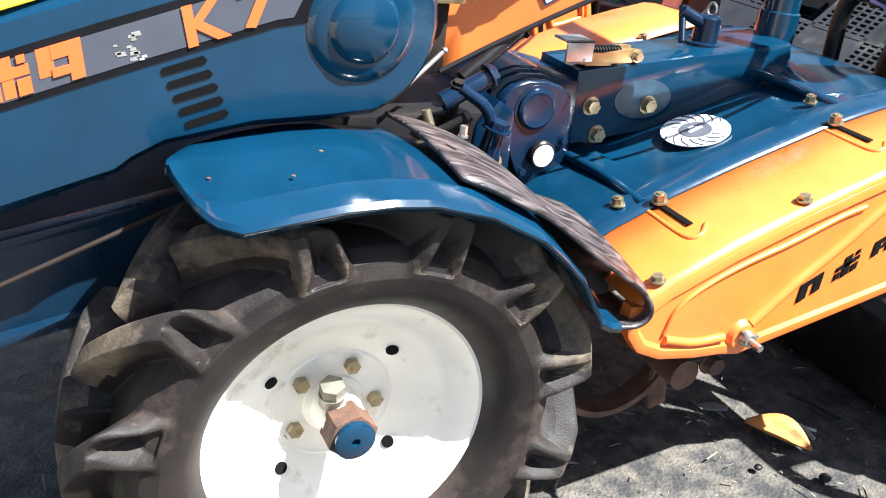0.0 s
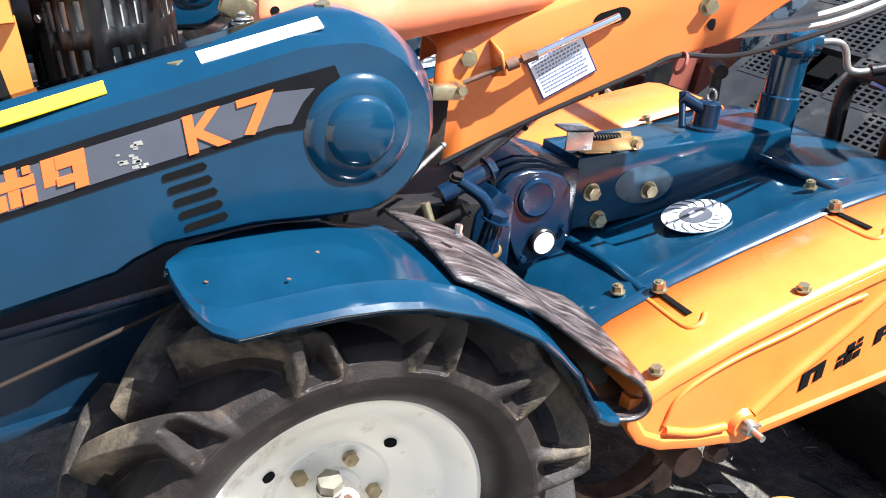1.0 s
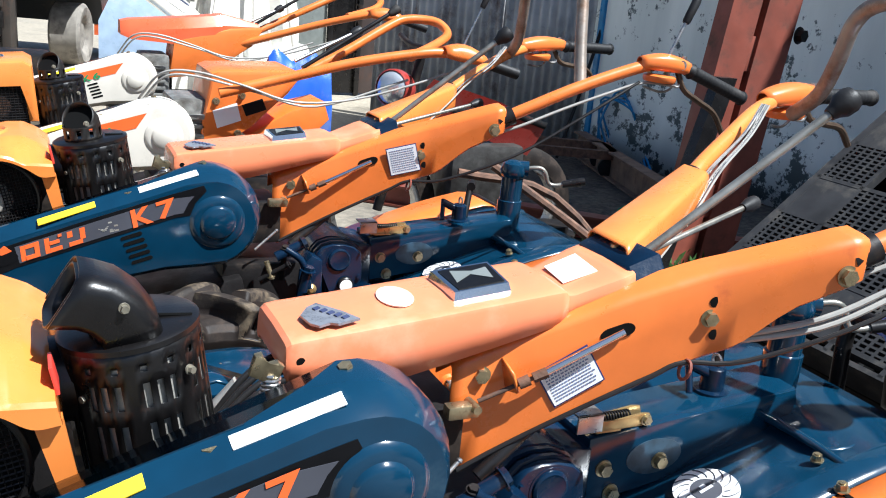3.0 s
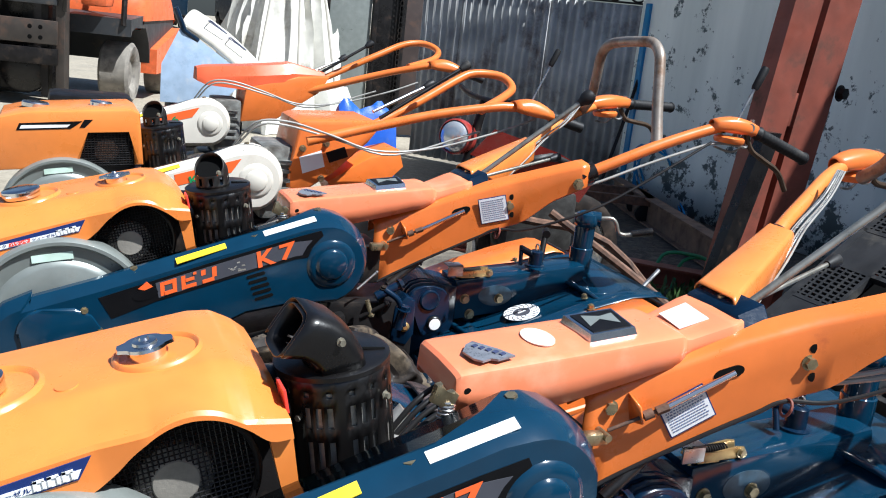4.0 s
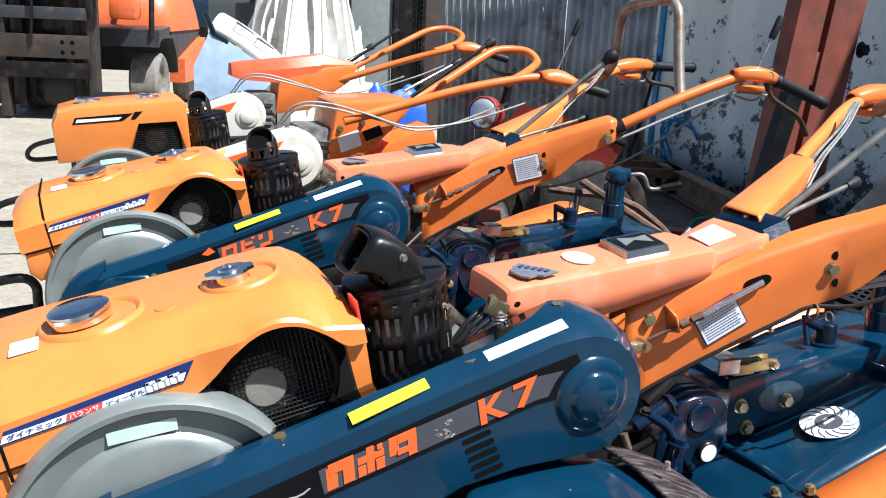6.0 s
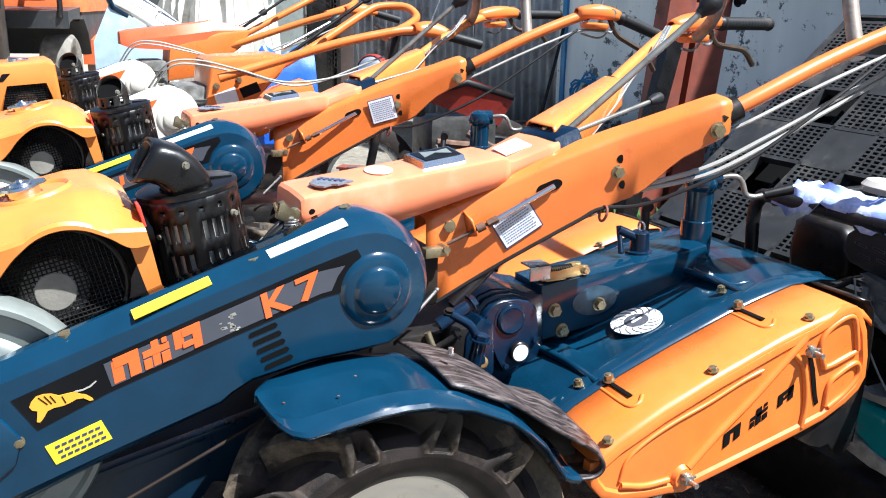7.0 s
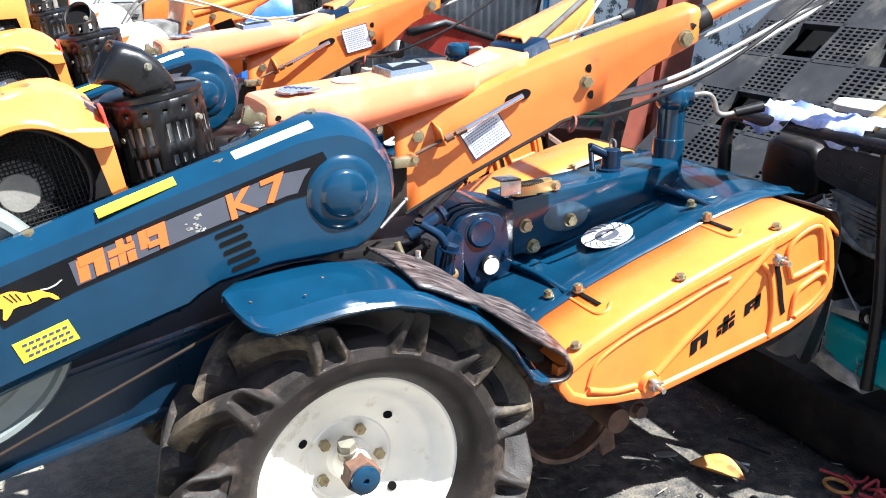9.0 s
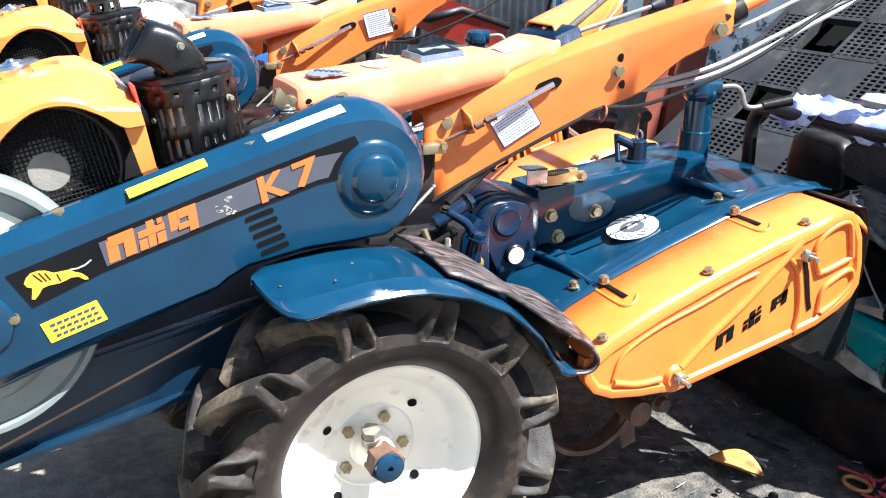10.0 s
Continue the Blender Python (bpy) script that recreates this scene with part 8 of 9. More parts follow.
def generator():
    root = thing("generator", (1.92, 0.98, 0.17), "small engine generator in a black tube frame on a teal base", "generator")
    for x in (1.70, 2.14):
        bm = bmesh.new()
        tube(bm, [(x, 1.290, 0.20), (x, 1.292, 0.50), (x, 1.298, 0.63), (x, 1.285, 0.678), (x, 1.24, 0.692), (x, 0.95, 0.690), (x, 0.62, 0.690), (x, 0.565, 0.675), (x, 0.55, 0.62), (x, 0.55, 0.20)], 0.0155, 14, soft=5)
        part("frame_hoop", bm, M_BLACK, root, "black bent-tube frame")
        bm = bmesh.new()
        tube(bm, [(x, 0.870, 0.690), (x, 0.862, 0.60), (x, 0.835, 0.40), (x, 0.83, 0.20)], 0.013, 12, soft=4)
        part("frame_post", bm, M_BLACK, root, "black frame post")
    for y, z in ((1.24, 0.685), (0.60, 0.68), (1.29, 0.26), (0.56, 0.26)):
        bm = bmesh.new()
        tube(bm, [(1.70, y, z), (2.14, y, z)], 0.014, 10)
        part("frame_bar", bm, M_BLACK, root)
    bm = bmesh.new()
    prism(bm, [(0.952, 0.325), (0.958, 0.290), (0.952, 0.238), (0.900, 0.232), (0.840, 0.210), (0.60, 0.205), (0.585, 0.235), (0.59, 0.31), (0.82, 0.312), (0.90, 0.318)], 1.705, 2.12, 0.008, m=Matrix(((0, 1, 0, 0), (1, 0, 0, 0), (0, 0, 1, 0), (0, 0, 0, 1))))
    b = part("teal_base", bm, M_TEAL, root, "teal painted alternator housing", smooth=50)
    bm = bmesh.new()
    lathe(bm, (1.706, 0.852, 0.250), (-1, 0, 0), [(0, 0.022), (0.004, 0.021), (0.004, 0.014), (0.002, 0.012), (0.002, 0.0)], 24)
    part("round_plug", bm, M_TEAL, b)
    bm = bmesh.new()
    tube(bm, [(1.699, 0.852, 0.252), (1.696, 0.856, 0.235), (1.696, 0.858, 0.216)], 0.0025, 6)
    part("plug_pin", bm, M_STEEL, b)
    # pale cast feet below and above the housing
    bm = bmesh.new()
    prism(bm, [(1.020, 0.245), (1.035, 0.225), (0.98, 0.200), (0.90, 0.188), (0.84, 0.182), (0.86, 0.215), (0.93, 0.230)], 1.70, 1.76, 0.006, m=Matrix(((0, 1, 0, 0), (1, 0, 0, 0), (0, 0, 1, 0), (0, 0, 0, 1))))
    part("foot_bracket", bm, M_ALU, root, "pale grey cast foot")
    bm = bmesh.new()
    prism(bm, [(0.950, 0.326), (0.945, 0.350), (0.92, 0.338), (0.885, 0.345), (0.86, 0.362), (0.85, 0.33)], 1.70, 1.80, 0.006, m=Matrix(((0, 1, 0, 0), (1, 0, 0, 0), (0, 0, 1, 0), (0, 0, 0, 1))))
    part("pale_bracket", bm, M_ALU, root, "pale grey cast bracket")
    # black tank at the far end, shielded silencer beside it, fuel tank over the near half
    bm = bmesh.new()
    prism(bm, [(1.265, 0.50), (1.272, 0.56), (1.262, 0.628), (1.235, 0.648), (1.13, 0.640), (1.10, 0.615), (1.095, 0.535), (1.13, 0.512), (1.20, 0.490)], 1.785, 2.08, 0.022, seg=3, m=Matrix(((0, 1, 0, 0), (1, 0, 0, 0), (0, 0, 1, 0), (0, 0, 0, 1))))
    part("air_box", bm, M_BLACK, root, "matt black air box", smooth=50)
    # the shield's near end is lengthened to block sun from the ground beside it
    bm = bmesh.new()
    prism(bm, [(1.085, 0.640), (1.09, 0.60), (1.07, 0.578), (0.90, 0.545), (0.60, 0.540), (0.58, 0.57), (0.58, 0.645), (0.60, 0.66), (1.06, 0.66)], 1.755, 2.10, 0.012, m=Matrix(((0, 1, 0, 0), (1, 0, 0, 0), (0, 0, 1, 0), (0, 0, 0, 1))))
    shield = part("tank_shield", bm, M_PLASTIC, root, "dusty dark sheet shield with slots", smooth=40)
    for k in range(2):
        for j in range(3):
            bm = bmesh.new()
            y = 1.045 - 0.045 * j - 0.012 * k
            decal(bm, [(y - 0.017, 0.620 - 0.022 * k), (y + 0.012, 0.624 - 0.022 * k), (y + 0.012, 0.629 - 0.022 * k), (y - 0.017, 0.625 - 0.022 * k)], plane_at((1.7535, 0, 0), (0, 1, 0), (0, 0, 1)), 0.001)
            part("slot", bm, M_ALU, shield, "pale worn slot")
    # finned engine
    for i in range(9):
        bm = bmesh.new()
        z = 0.475 + 0.0105 * i
        prism(bm, [(1.02 - 0.004 * (i % 2), z + 0.012), (0.99, z - 0.002), (0.90, z - 0.012), (0.84, z - 0.014), (0.84, z - 0.008), (0.92, z - 0.003), (1.0, z + 0.012)], 1.735, 1.90, m=Matrix(((0, 1, 0, 0), (1, 0, 0, 0), (0, 0, 1, 0), (0, 0, 0, 1))))
        part("cooling_fin", bm, M_ENGINEGREY, root, "dull cast cooling fin", smooth=20)
    bm = bmesh.new()
    box(bm, (1.755, 0.845, 0.47), (1.92, 1.00, 0.555), 0.01)
    cyl(bm, (1.73, 0.955, 0.500), (1.80, 0.955, 0.500), 0.024, 18)
    cyl(bm, (1.725, 0.905, 0.480), (1.80, 0.905, 0.480), 0.017, 14)
    bolt(bm, (1.735, 0.985, 0.525), (-1, 0, 0), 0.009, 0.008)
    bolt(bm, (1.735, 0.875, 0.515), (-1, 0, 0), 0.009, 0.008)
    tube(bm, [(1.735, 1.00, 0.545), (1.722, 0.985, 0.515), (1.725, 0.93, 0.475), (1.735, 0.88, 0.462)], 0.007, 8, soft=4)
    part("cylinder_block", bm, M_ENGINEGREY, root, "oily grey cast cylinder block", smooth=35)
    bm = bmesh.new()
    lathe(bm, (1.79, 0.97, 0.415), (-1, 0, 0), [(-0.1, 0.11), (0.0, 0.105), (0.03, 0.09), (0.03, 0.07), (0.01, 0.06), (0.012, 0.03), (0.03, 0.025), (0.03, 0.0)], 30)
    part("fan_housing", bm, M_DARK, root, "black recoil fan housing", smooth=35)
    for i in range(7):
        bm = bmesh.new()
        z = 0.375 + 0.014 * i
        box(bm, (1.752, 1.00, z), (1.762, 1.085, z + 0.006), 0.001)
        part("fan_slat", bm, M_GRIP, root)
    # made-up drum: fills the near end so its shadow covers the ground
    bm = bmesh.new()
    lathe(bm, (1.93, 0.86, 0.42), (0, -1, 0), [(0.0, 0.0), (0.0, 0.19), (0.01, 0.205), (0.24, 0.205), (0.27, 0.18), (0.275, 0.0)], 36)
    part("shade_drum", bm, M_DARK, root, "dark drum added to block the sun from the ground", smooth=40)
    bm = bmesh.new()
    tube(bm, [(1.715, 1.015, 0.565), (1.708, 0.985, 0.49), (1.705, 0.93, 0.405), (1.703, 0.875, 0.345)], 0.0022, 6, soft=4)
    part("wire", bm, M_CABLE, root, "thin grey wire")
    bm = bmesh.new()
    tube(bm, [(1.73, 1.20, 0.52), (1.715, 1.10, 0.515), (1.71, 1.05, 0.535), (1.72, 1.02, 0.56)], 0.006, 8, soft=4)
    part("fuel_hose", bm, M_BLACKCABLE, root, "black fuel hose")
    bm = bmesh.new()
    lathe(bm, (1.715, 0.850, 0.345), (-1, 0, 0), [(-0.03, 0.0), (-0.03, 0.028), (0.012, 0.028), (0.016, 0.024), (0.016, 0.012), (0.010, 0.010), (0.010, 0.0)], 22)
    part("rubber_mount", bm, M_BLACK, root, "black rubber mount")
    # bent pipe and pale lid lying on top
    bm = bmesh.new()
    tube(bm, [(1.80, 1.00, 0.702), (1.86, 0.985, 0.745), (1.92, 0.965, 0.775), (1.98, 0.935, 0.765), (2.02, 0.90, 0.70)], 0.017, 12, soft=5)
    solo("bent_pipe", bm, M_BRASS, "tan bent metal pipe", "pipe", (1.86, 0.98, 0.70))
    bm = bmesh.new()
    lathe(bm, (1.97, 1.10, 0.700), (0.1, 0, 1), [(0.0, 0.0), (0.0, 0.105), (0.014, 0.110), (0.026, 0.10), (0.030, 0.0)], 32)
    solo("pale_lid", bm, M_WHITE, "cream plastic lid lying on the generator", "lid", (1.97, 1.10, 0.70))
    bm = bmesh.new()
    rng = random.Random(8)
    rows = []
    for i in range(15):
        f = i / 14
        y = 1.235 - 0.31 * f
        r = []
        for j in range(9):
            g = j / 8
            zz = 0.712 + 0.016 * abs(noise.noise((f * 6, g * 4, 1))) * 2 + 0.010 * noise.noise((f * 15, g * 9, 5))
            x = 1.685 + 0.115 * g + 0.02 * noise.noise((f * 5, 3, g))
            if j == 0:
                zz -= 0.03 + 0.02 * math.sin(9 * f)
            r.append((x, y + 0.01 * noise.noise((g * 7, f * 7, 2)), zz))
        rows.append(r)
    loft(bm, rows)
    c = solo("rag", bm, M_CLOTH, "crumpled blue and white rag on the generator frame", "cloth", (1.73, 1.08, 0.70), smooth=80)
    thicken(c, 0.002, 1)
    bm = bmesh.new()
    box(bm, (1.82, 0.83, 0.698), (1.98, 0.93, 0.703), 0.001)
    solo("paper", bm, M_PAPER, "printed paper sheet lying on the frame", "paper", (1.90, 0.88, 0.698))
    bm = bmesh.new()
    rows = []
    for y in grid_points(0.15, 1.42, 40):
        j = 0.006 * noise.noise((y * 6, 1, 1))
        rows.append([(1.712 + j, y, 0.0), (1.70 + j, y, 0.02), (1.688 + j, y, 0.10), (1.682 + j * 2, y, 0.158), (1.69 + j, y, 0.168 + j), (2.12, y, 0.170 + j), (2.15, y, 0.15), (2.15, y, 0.0)])
    loft(bm, rows, close=True, caps=True)
    solo("timber_sill", bm, M_DARK, "dark greasy timber sill under the generator", "timber", (1.9, 0.8, 0), smooth=40)


generator()

# ---- behind the row ----


def motorbike():
    root = thing("motorbike", (1.95, 3.70, 0), "parked motorbike with red fairing among the tillers", "motorbike")
    c = Vector((1.66, 3.62, 0.79))
    bm = bmesh.new()
    lathe(bm, c, (-0.75, -0.6, 0.1), [(-0.12, 0.0), (-0.11, 0.04), (-0.05, 0.070), (0.0, 0.078), (0.028, 0.076), (0.033, 0.070)], 24)
    part("fairing", bm, M_REDPLASTIC, root, "red plastic headlamp fairing")
    bm = bmesh.new()
    lathe(bm, c, (-0.75, -0.6, 0.1), [(0.026, 0.069), (0.040, 0.058), (0.047, 0.035), (0.049, 0.0)], 24)
    part("headlamp", bm, M_GLASS, root, "round glass headlamp")
    bm = bmesh.new()
    loft(bm, [[(1.72, 3.60, 0.72), (1.80, 3.55, 0.84), (1.85, 3.70, 0.80)], [(2.05, 3.56, 0.60), (2.1, 3.52, 0.76), (2.12, 3.70, 0.72)], [(2.30, 3.60, 0.52), (2.35, 3.55, 0.66), (2.35, 3.70, 0.62)]], close=True, caps=True)
    part("leg_shield", bm, M_REDPLASTIC, root, "faded red leg shield")
    bm = bmesh.new()
    loft(bm, [[(1.90, 3.50, 0.70), (1.92, 3.75, 0.70)], [(2.08, 3.52, 0.74), (2.10, 3.72, 0.74)], [(2.35, 3.55, 0.66), (2.35, 3.72, 0.66)]])
    s = part("seat", bm, M_GRIP, root, "worn black seat")
    thicken(s, 0.03, 0)
    for x in (1.62, 2.30):
        bm = bmesh.new()
        lathe(bm, (x, 3.66, 0.28), (0, 1, 0), [(-0.035, 0.20), (-0.04, 0.24), (-0.02, 0.275), (0.02, 0.275), (0.04, 0.24), (0.035, 0.20)], 36)
        part("tyre", bm, M_TYRE, root, "black tyre")
        bm = bmesh.new()
        lathe(bm, (x, 3.66, 0.28), (0, 1, 0), [(-0.03, 0.205), (-0.03, 0.18), (0.03, 0.18), (0.03, 0.205)], 36)
        part("rim", bm, M_STEEL, root)
    bm = bmesh.new()
    tube(bm, [(1.62, 3.62, 0.28), (1.74, 3.62, 0.80), (1.77, 3.62, 0.95)], 0.02, 10)
    tube(bm, [(1.80, 3.35, 0.98), (1.77, 3.50, 0.96), (1.77, 3.75, 0.96), (1.80, 3.95, 0.98)], 0.012, 10, soft=4)
    part("fork", bm, M_DARK, root)
    bm = bmesh.new()
    box(bm, (1.90, 3.52, 0.30), (2.25, 3.76, 0.58), 0.04)
    for k in range(5):
        cyl(bm, (1.86 - 0.01 * k, 3.58 + 0.02 * k, 0.60), (1.88, 3.62, 0.66 + 0.01 * k), 0.035, 12)
    part("engine", bm, M_GREASE, root, "grey dusty engine")


motorbike()


def scrap(name, pts, r, mat, label, category):
    bm = bmesh.new()
    tube(bm, pts, r, 8, soft=4)
    lo = min(p[2] for p in pts)
    return solo(name, bm, mat, label, category, (pts[0][0], pts[0][1], lo))


def cast_lump(c, s, mat, name, label, seed):
    """A loose engine casting: barrel with fins, boxes and stubs."""
    rng = random.Random(seed)
    root = thing(name, c, label, "engine part")
    C = Vector(c)
    bm = bmesh.new()
    box(bm, C + Vector((-s, -s * 0.7, 0)), C + Vector((s, s * 0.7, s * 1.1)), s * 0.2)
    part("casting", bm, mat, root)
    for i in range(6):
        bm = bmesh.new()
        z = s * (1.1 + 0.13 * i)
        cyl(bm, C + Vector((s * 0.2, 0, z)), C + Vector((s * 0.2, 0, z + s * 0.05)), s * rng.uniform(0.5, 0.62), 20)
        part("fin", bm, mat, root)
    bm = bmesh.new()
    cyl(bm, C + Vector((s * 0.2, 0, s)), C + Vector((s * 0.2, 0, s * 2.0)), s * 0.42, 18)
    for i in range(4):
        d = Vector((rng.uniform(-1, 1), rng.uniform(-1, 1), rng.uniform(0, 0.6))).normalized()
        cyl(bm, C + Vector((0, 0, s * 0.6)), C + Vector((0, 0, s * 0.6)) + d * s * 1.4, s * rng.uniform(0.1, 0.25), 12)
    part("barrel", bm, M_DARK, root)


cast_lump((1.75, 2.95, 0.0), 0.20, M_DARK, "spare_engine", "grease-black spare engine lying between the tillers", 1)
cast_lump((2.15, 3.15, 0.0), 0.17, M_DARK, "spare_engine", "dark grease-caked spare engine block", 2)
cast_lump((1.45, 2.80, 0.0), 0.15, M_NAVY, "spare_gearbox", "navy spare gearbox casting on the ground", 3)


scrap("red_bar", [(1.95, 3.25, 0.55), (2.30, 3.0, 0.30), (2.62, 2.80, 0.03)], 0.018, M_RUST, "rust-brown bar leaning in the scrap", "bar")
scrap("red_bar", [(1.85, 3.35, 0.50), (2.25, 3.25, 0.42), (2.60, 3.05, 0.03)], 0.018, M_RUST, "red-brown bar bent in the scrap", "bar")
scrap("steel_rod", [(1.55, 2.75, 0.02), (1.85, 2.70, 0.20), (2.15, 2.75, 0.45)], 0.008, M_STEEL, "bare steel rod lying in the scrap", "rod")
scrap("green_hose", [(3.05, 3.95, 0.012), (3.12, 3.98, 0.16), (3.22, 3.90, 0.19), (3.32, 3.80, 0.16), (3.42, 3.70, 0.012)], 0.010, M_GREENDECAL, "green garden hose looped over the beam", "hose")
scrap("green_hose", [(3.12, 3.86, 0.012), (3.20, 3.90, 0.15), (3.32, 3.82, 0.17), (3.45, 3.66, 0.012)], 0.010, M_GREENDECAL, "green garden hose looped over the beam", "hose")
for k in range(4):
    a = 0.25 * k
    scrap("blue_rope", [(4.40 + 0.04 * k, 6.12 - 0.03 * k, 0.01), (4.38, 6.10 + 0.05 * math.sin(3 * a), 0.30 + 0.05 * k), (4.46, 6.00 - 0.05 * k, 0.55 - 0.04 * k), (4.55, 5.84, 0.25), (4.53, 5.76 - 0.06 * k, 0.01)], 0.009, M_BLUEPOST, "blue rope hanging in loops by the wall", "rope")
scrap("leaning_bar", [(4.02, 6.10, 0.0), (4.25, 6.22, 0.55), (4.46, 6.34, 1.10)], 0.014, M_DARK, "dark bar leaning on the fence", "bar")


def trolley():
    """A low dark steel trolley by the fence, with caster wheels."""
    root = thing("trolley", (3.75, 5.55, 0), "low dark rusty trolley frame on small caster wheels", "trolley")
    for a, b in (((3.25, 5.75), (4.05, 5.40)), ((3.40, 6.10), (4.20, 5.75)), ((3.25, 5.75), (3.40, 6.10)), ((4.05, 5.40), (4.20, 5.75))):
        d = Vector((b[0] - a[0], b[1] - a[1], 0)).normalized()
        n = Vector((-d.y, d.x, 0)) * 0.03
        bm = bmesh.new()
        loft(bm, [[p - n + Vector((0, 0, 0.13)), p + n + Vector((0, 0, 0.13)), p + n + Vector((0, 0, 0.19)), p - n + Vector((0, 0, 0.19))] for p in (Vector((*a, 0)), Vector((*b, 0)))], close=True, caps=True)
        part("frame_bar", bm, M_RUST, root, smooth=30)
    for x, y in ((3.30, 5.76), (4.03, 5.44), (3.44, 6.06), (4.16, 5.74)):
        bm = bmesh.new()
        lathe(bm, (x, y, 0.065), (0.4, 0.9, 0), [(-0.025, 0.0), (-0.025, 0.05), (-0.018, 0.065), (0.018, 0.065), (0.025, 0.05), (0.025, 0.0)], 20)
        part("caster", bm, M_GRIP, root, "black rubber caster")


trolley()


def plastic_bag():
    bm = bmesh.new()
    rows = []
    for i in range(10):
        f = i / 9
        rows.append([(2.72 + 0.085 * math.cos(t) * math.sin(math.pi * (0.12 + 0.80 * f)) * (1 + 0.5 * noise.noise((math.cos(t) * 2, math.sin(t) * 2, f * 4))), 3.92 + 0.085 * math.sin(t) * math.sin(math.pi * (0.12 + 0.80 * f)), 0.001 + 0.10 * f * (1 + 0.35 * noise.noise((math.cos(t) * 3, math.sin(t) * 3, 7)))) for t in (2 * math.pi * k / 20 for k in range(20))])
    loft(bm, rows, close=True, caps=True)
    solo("plastic_bag", bm, M_WHITE, "crumpled white plastic bag by the red beam", "bag", (2.72, 3.92, 0), smooth=35)


plastic_bag()


def blue_bundle():
    root_c = (1.33, 3.88, 0)
    bm = bmesh.new()
    rows = []
    for i in range(14):
        f = i / 13
        x = 1.20 + 0.26 * f
        r = []
        for j in range(12):
            q = math.pi * j / 11
            rr = 0.09 * (0.85 + 0.25 * noise.noise((f * 5, j * 0.6, 3)))
            r.append((x, 3.88 + rr * math.cos(q), (0.87 + 0.05 * noise.noise((f * 4, j * 0.5, 9))) * math.sin(q) ** 0.45))
        rows.append(r)
    loft(bm, rows, caps=True)
    solo("blue_tarpaulin", bm, M_BLUETARP, "crumpled bright blue tarpaulin over a load", "tarpaulin", root_c, smooth=60)


M_BLUETARP = surface("blue tarpaulin", (0.02, 0.10, 0.50), 0.45, scale=9, vary=0.25, bump=0.3, stain=(0.10, 0.16, 0.40), stain_amount=0.3)
blue_bundle()


def white_cowl():
    root = thing("engine_cowl", (1.0, 6.5, 0), "white and pale blue vehicle cowl standing tilted on a dark stand", "cowl")
    bm = bmesh.new()
    a = [Vector((0.84, 6.35, 1.06)), Vector((0.99, 6.55, 1.14)), Vector((1.45, 6.55, 0.80)), Vector((1.30, 6.35, 0.74))]
    rows = []
    for t in grid_points(0, 1, 8):
        p, q = a[0].lerp(a[3], t), a[1].lerp(a[2], t)
        rows.append([p.lerp(q, g) + Vector((0, 0, 0.05 * math.sin(math.pi * g) + 0.03 * math.sin(math.pi * t))) for g in grid_points(0, 1, 8)])
    loft(bm, rows)
    o = part("white_shell", bm, M_WHITE, root, "white plastic shell with dark print", smooth=70)
    thicken(o, 0.03, -1)
    for k in range(2):
        bm = bmesh.new()
        p = a[0].lerp(a[3], 0.25 + 0.3 * k).lerp(a[1].lerp(a[2], 0.25 + 0.3 * k), 0.4) + Vector((0, 0, 0.085))
        tube(bm, [p + Vector((0.0, -0.06, 0.0)), p + Vector((0.12, -0.05, -0.07)), p + Vector((0.14, 0.03, -0.075)), p + Vector((0.03, 0.03, 0.0)), p + Vector((0.0, -0.06, 0.0))], 0.004, 6)
        part("print_outline", bm, M_INK, root)
    bm = bmesh.new()
    loft(bm, [[(0.84, 6.33, 1.05), (1.30, 6.33, 0.74), (1.28, 6.40, 0.72)], [(0.72, 6.30, 0.80), (1.20, 6.30, 0.66), (1.2, 6.4, 0.66)], [(0.72, 6.32, 0.55), (1.10, 6.32, 0.55), (1.1, 6.42, 0.55)]], close=True, caps=True)
    part("blue_panel", bm, M_PALEBLUE, root, "pale blue lower panel", smooth=30)
    bm = bmesh.new()
    tube(bm, [(0.80, 6.33, 1.16), (0.86, 6.33, 1.02), (0.95, 6.34, 0.96)], 0.02, 8)
    part("dark_trim", bm, M_NAVY, root)
    bm = bmesh.new()
    box(bm, (0.78, 6.34, 0), (1.10, 6.60, 0.56), 0.02)
    part("stand", bm, M_DARK, root, "dark stand")


M_PALEBLUE = surface("pale blue paint", (0.34, 0.44, 0.58), 0.35, vary=0.1, stain=(0.5, 0.52, 0.55), stain_amount=0.3)
white_cowl()


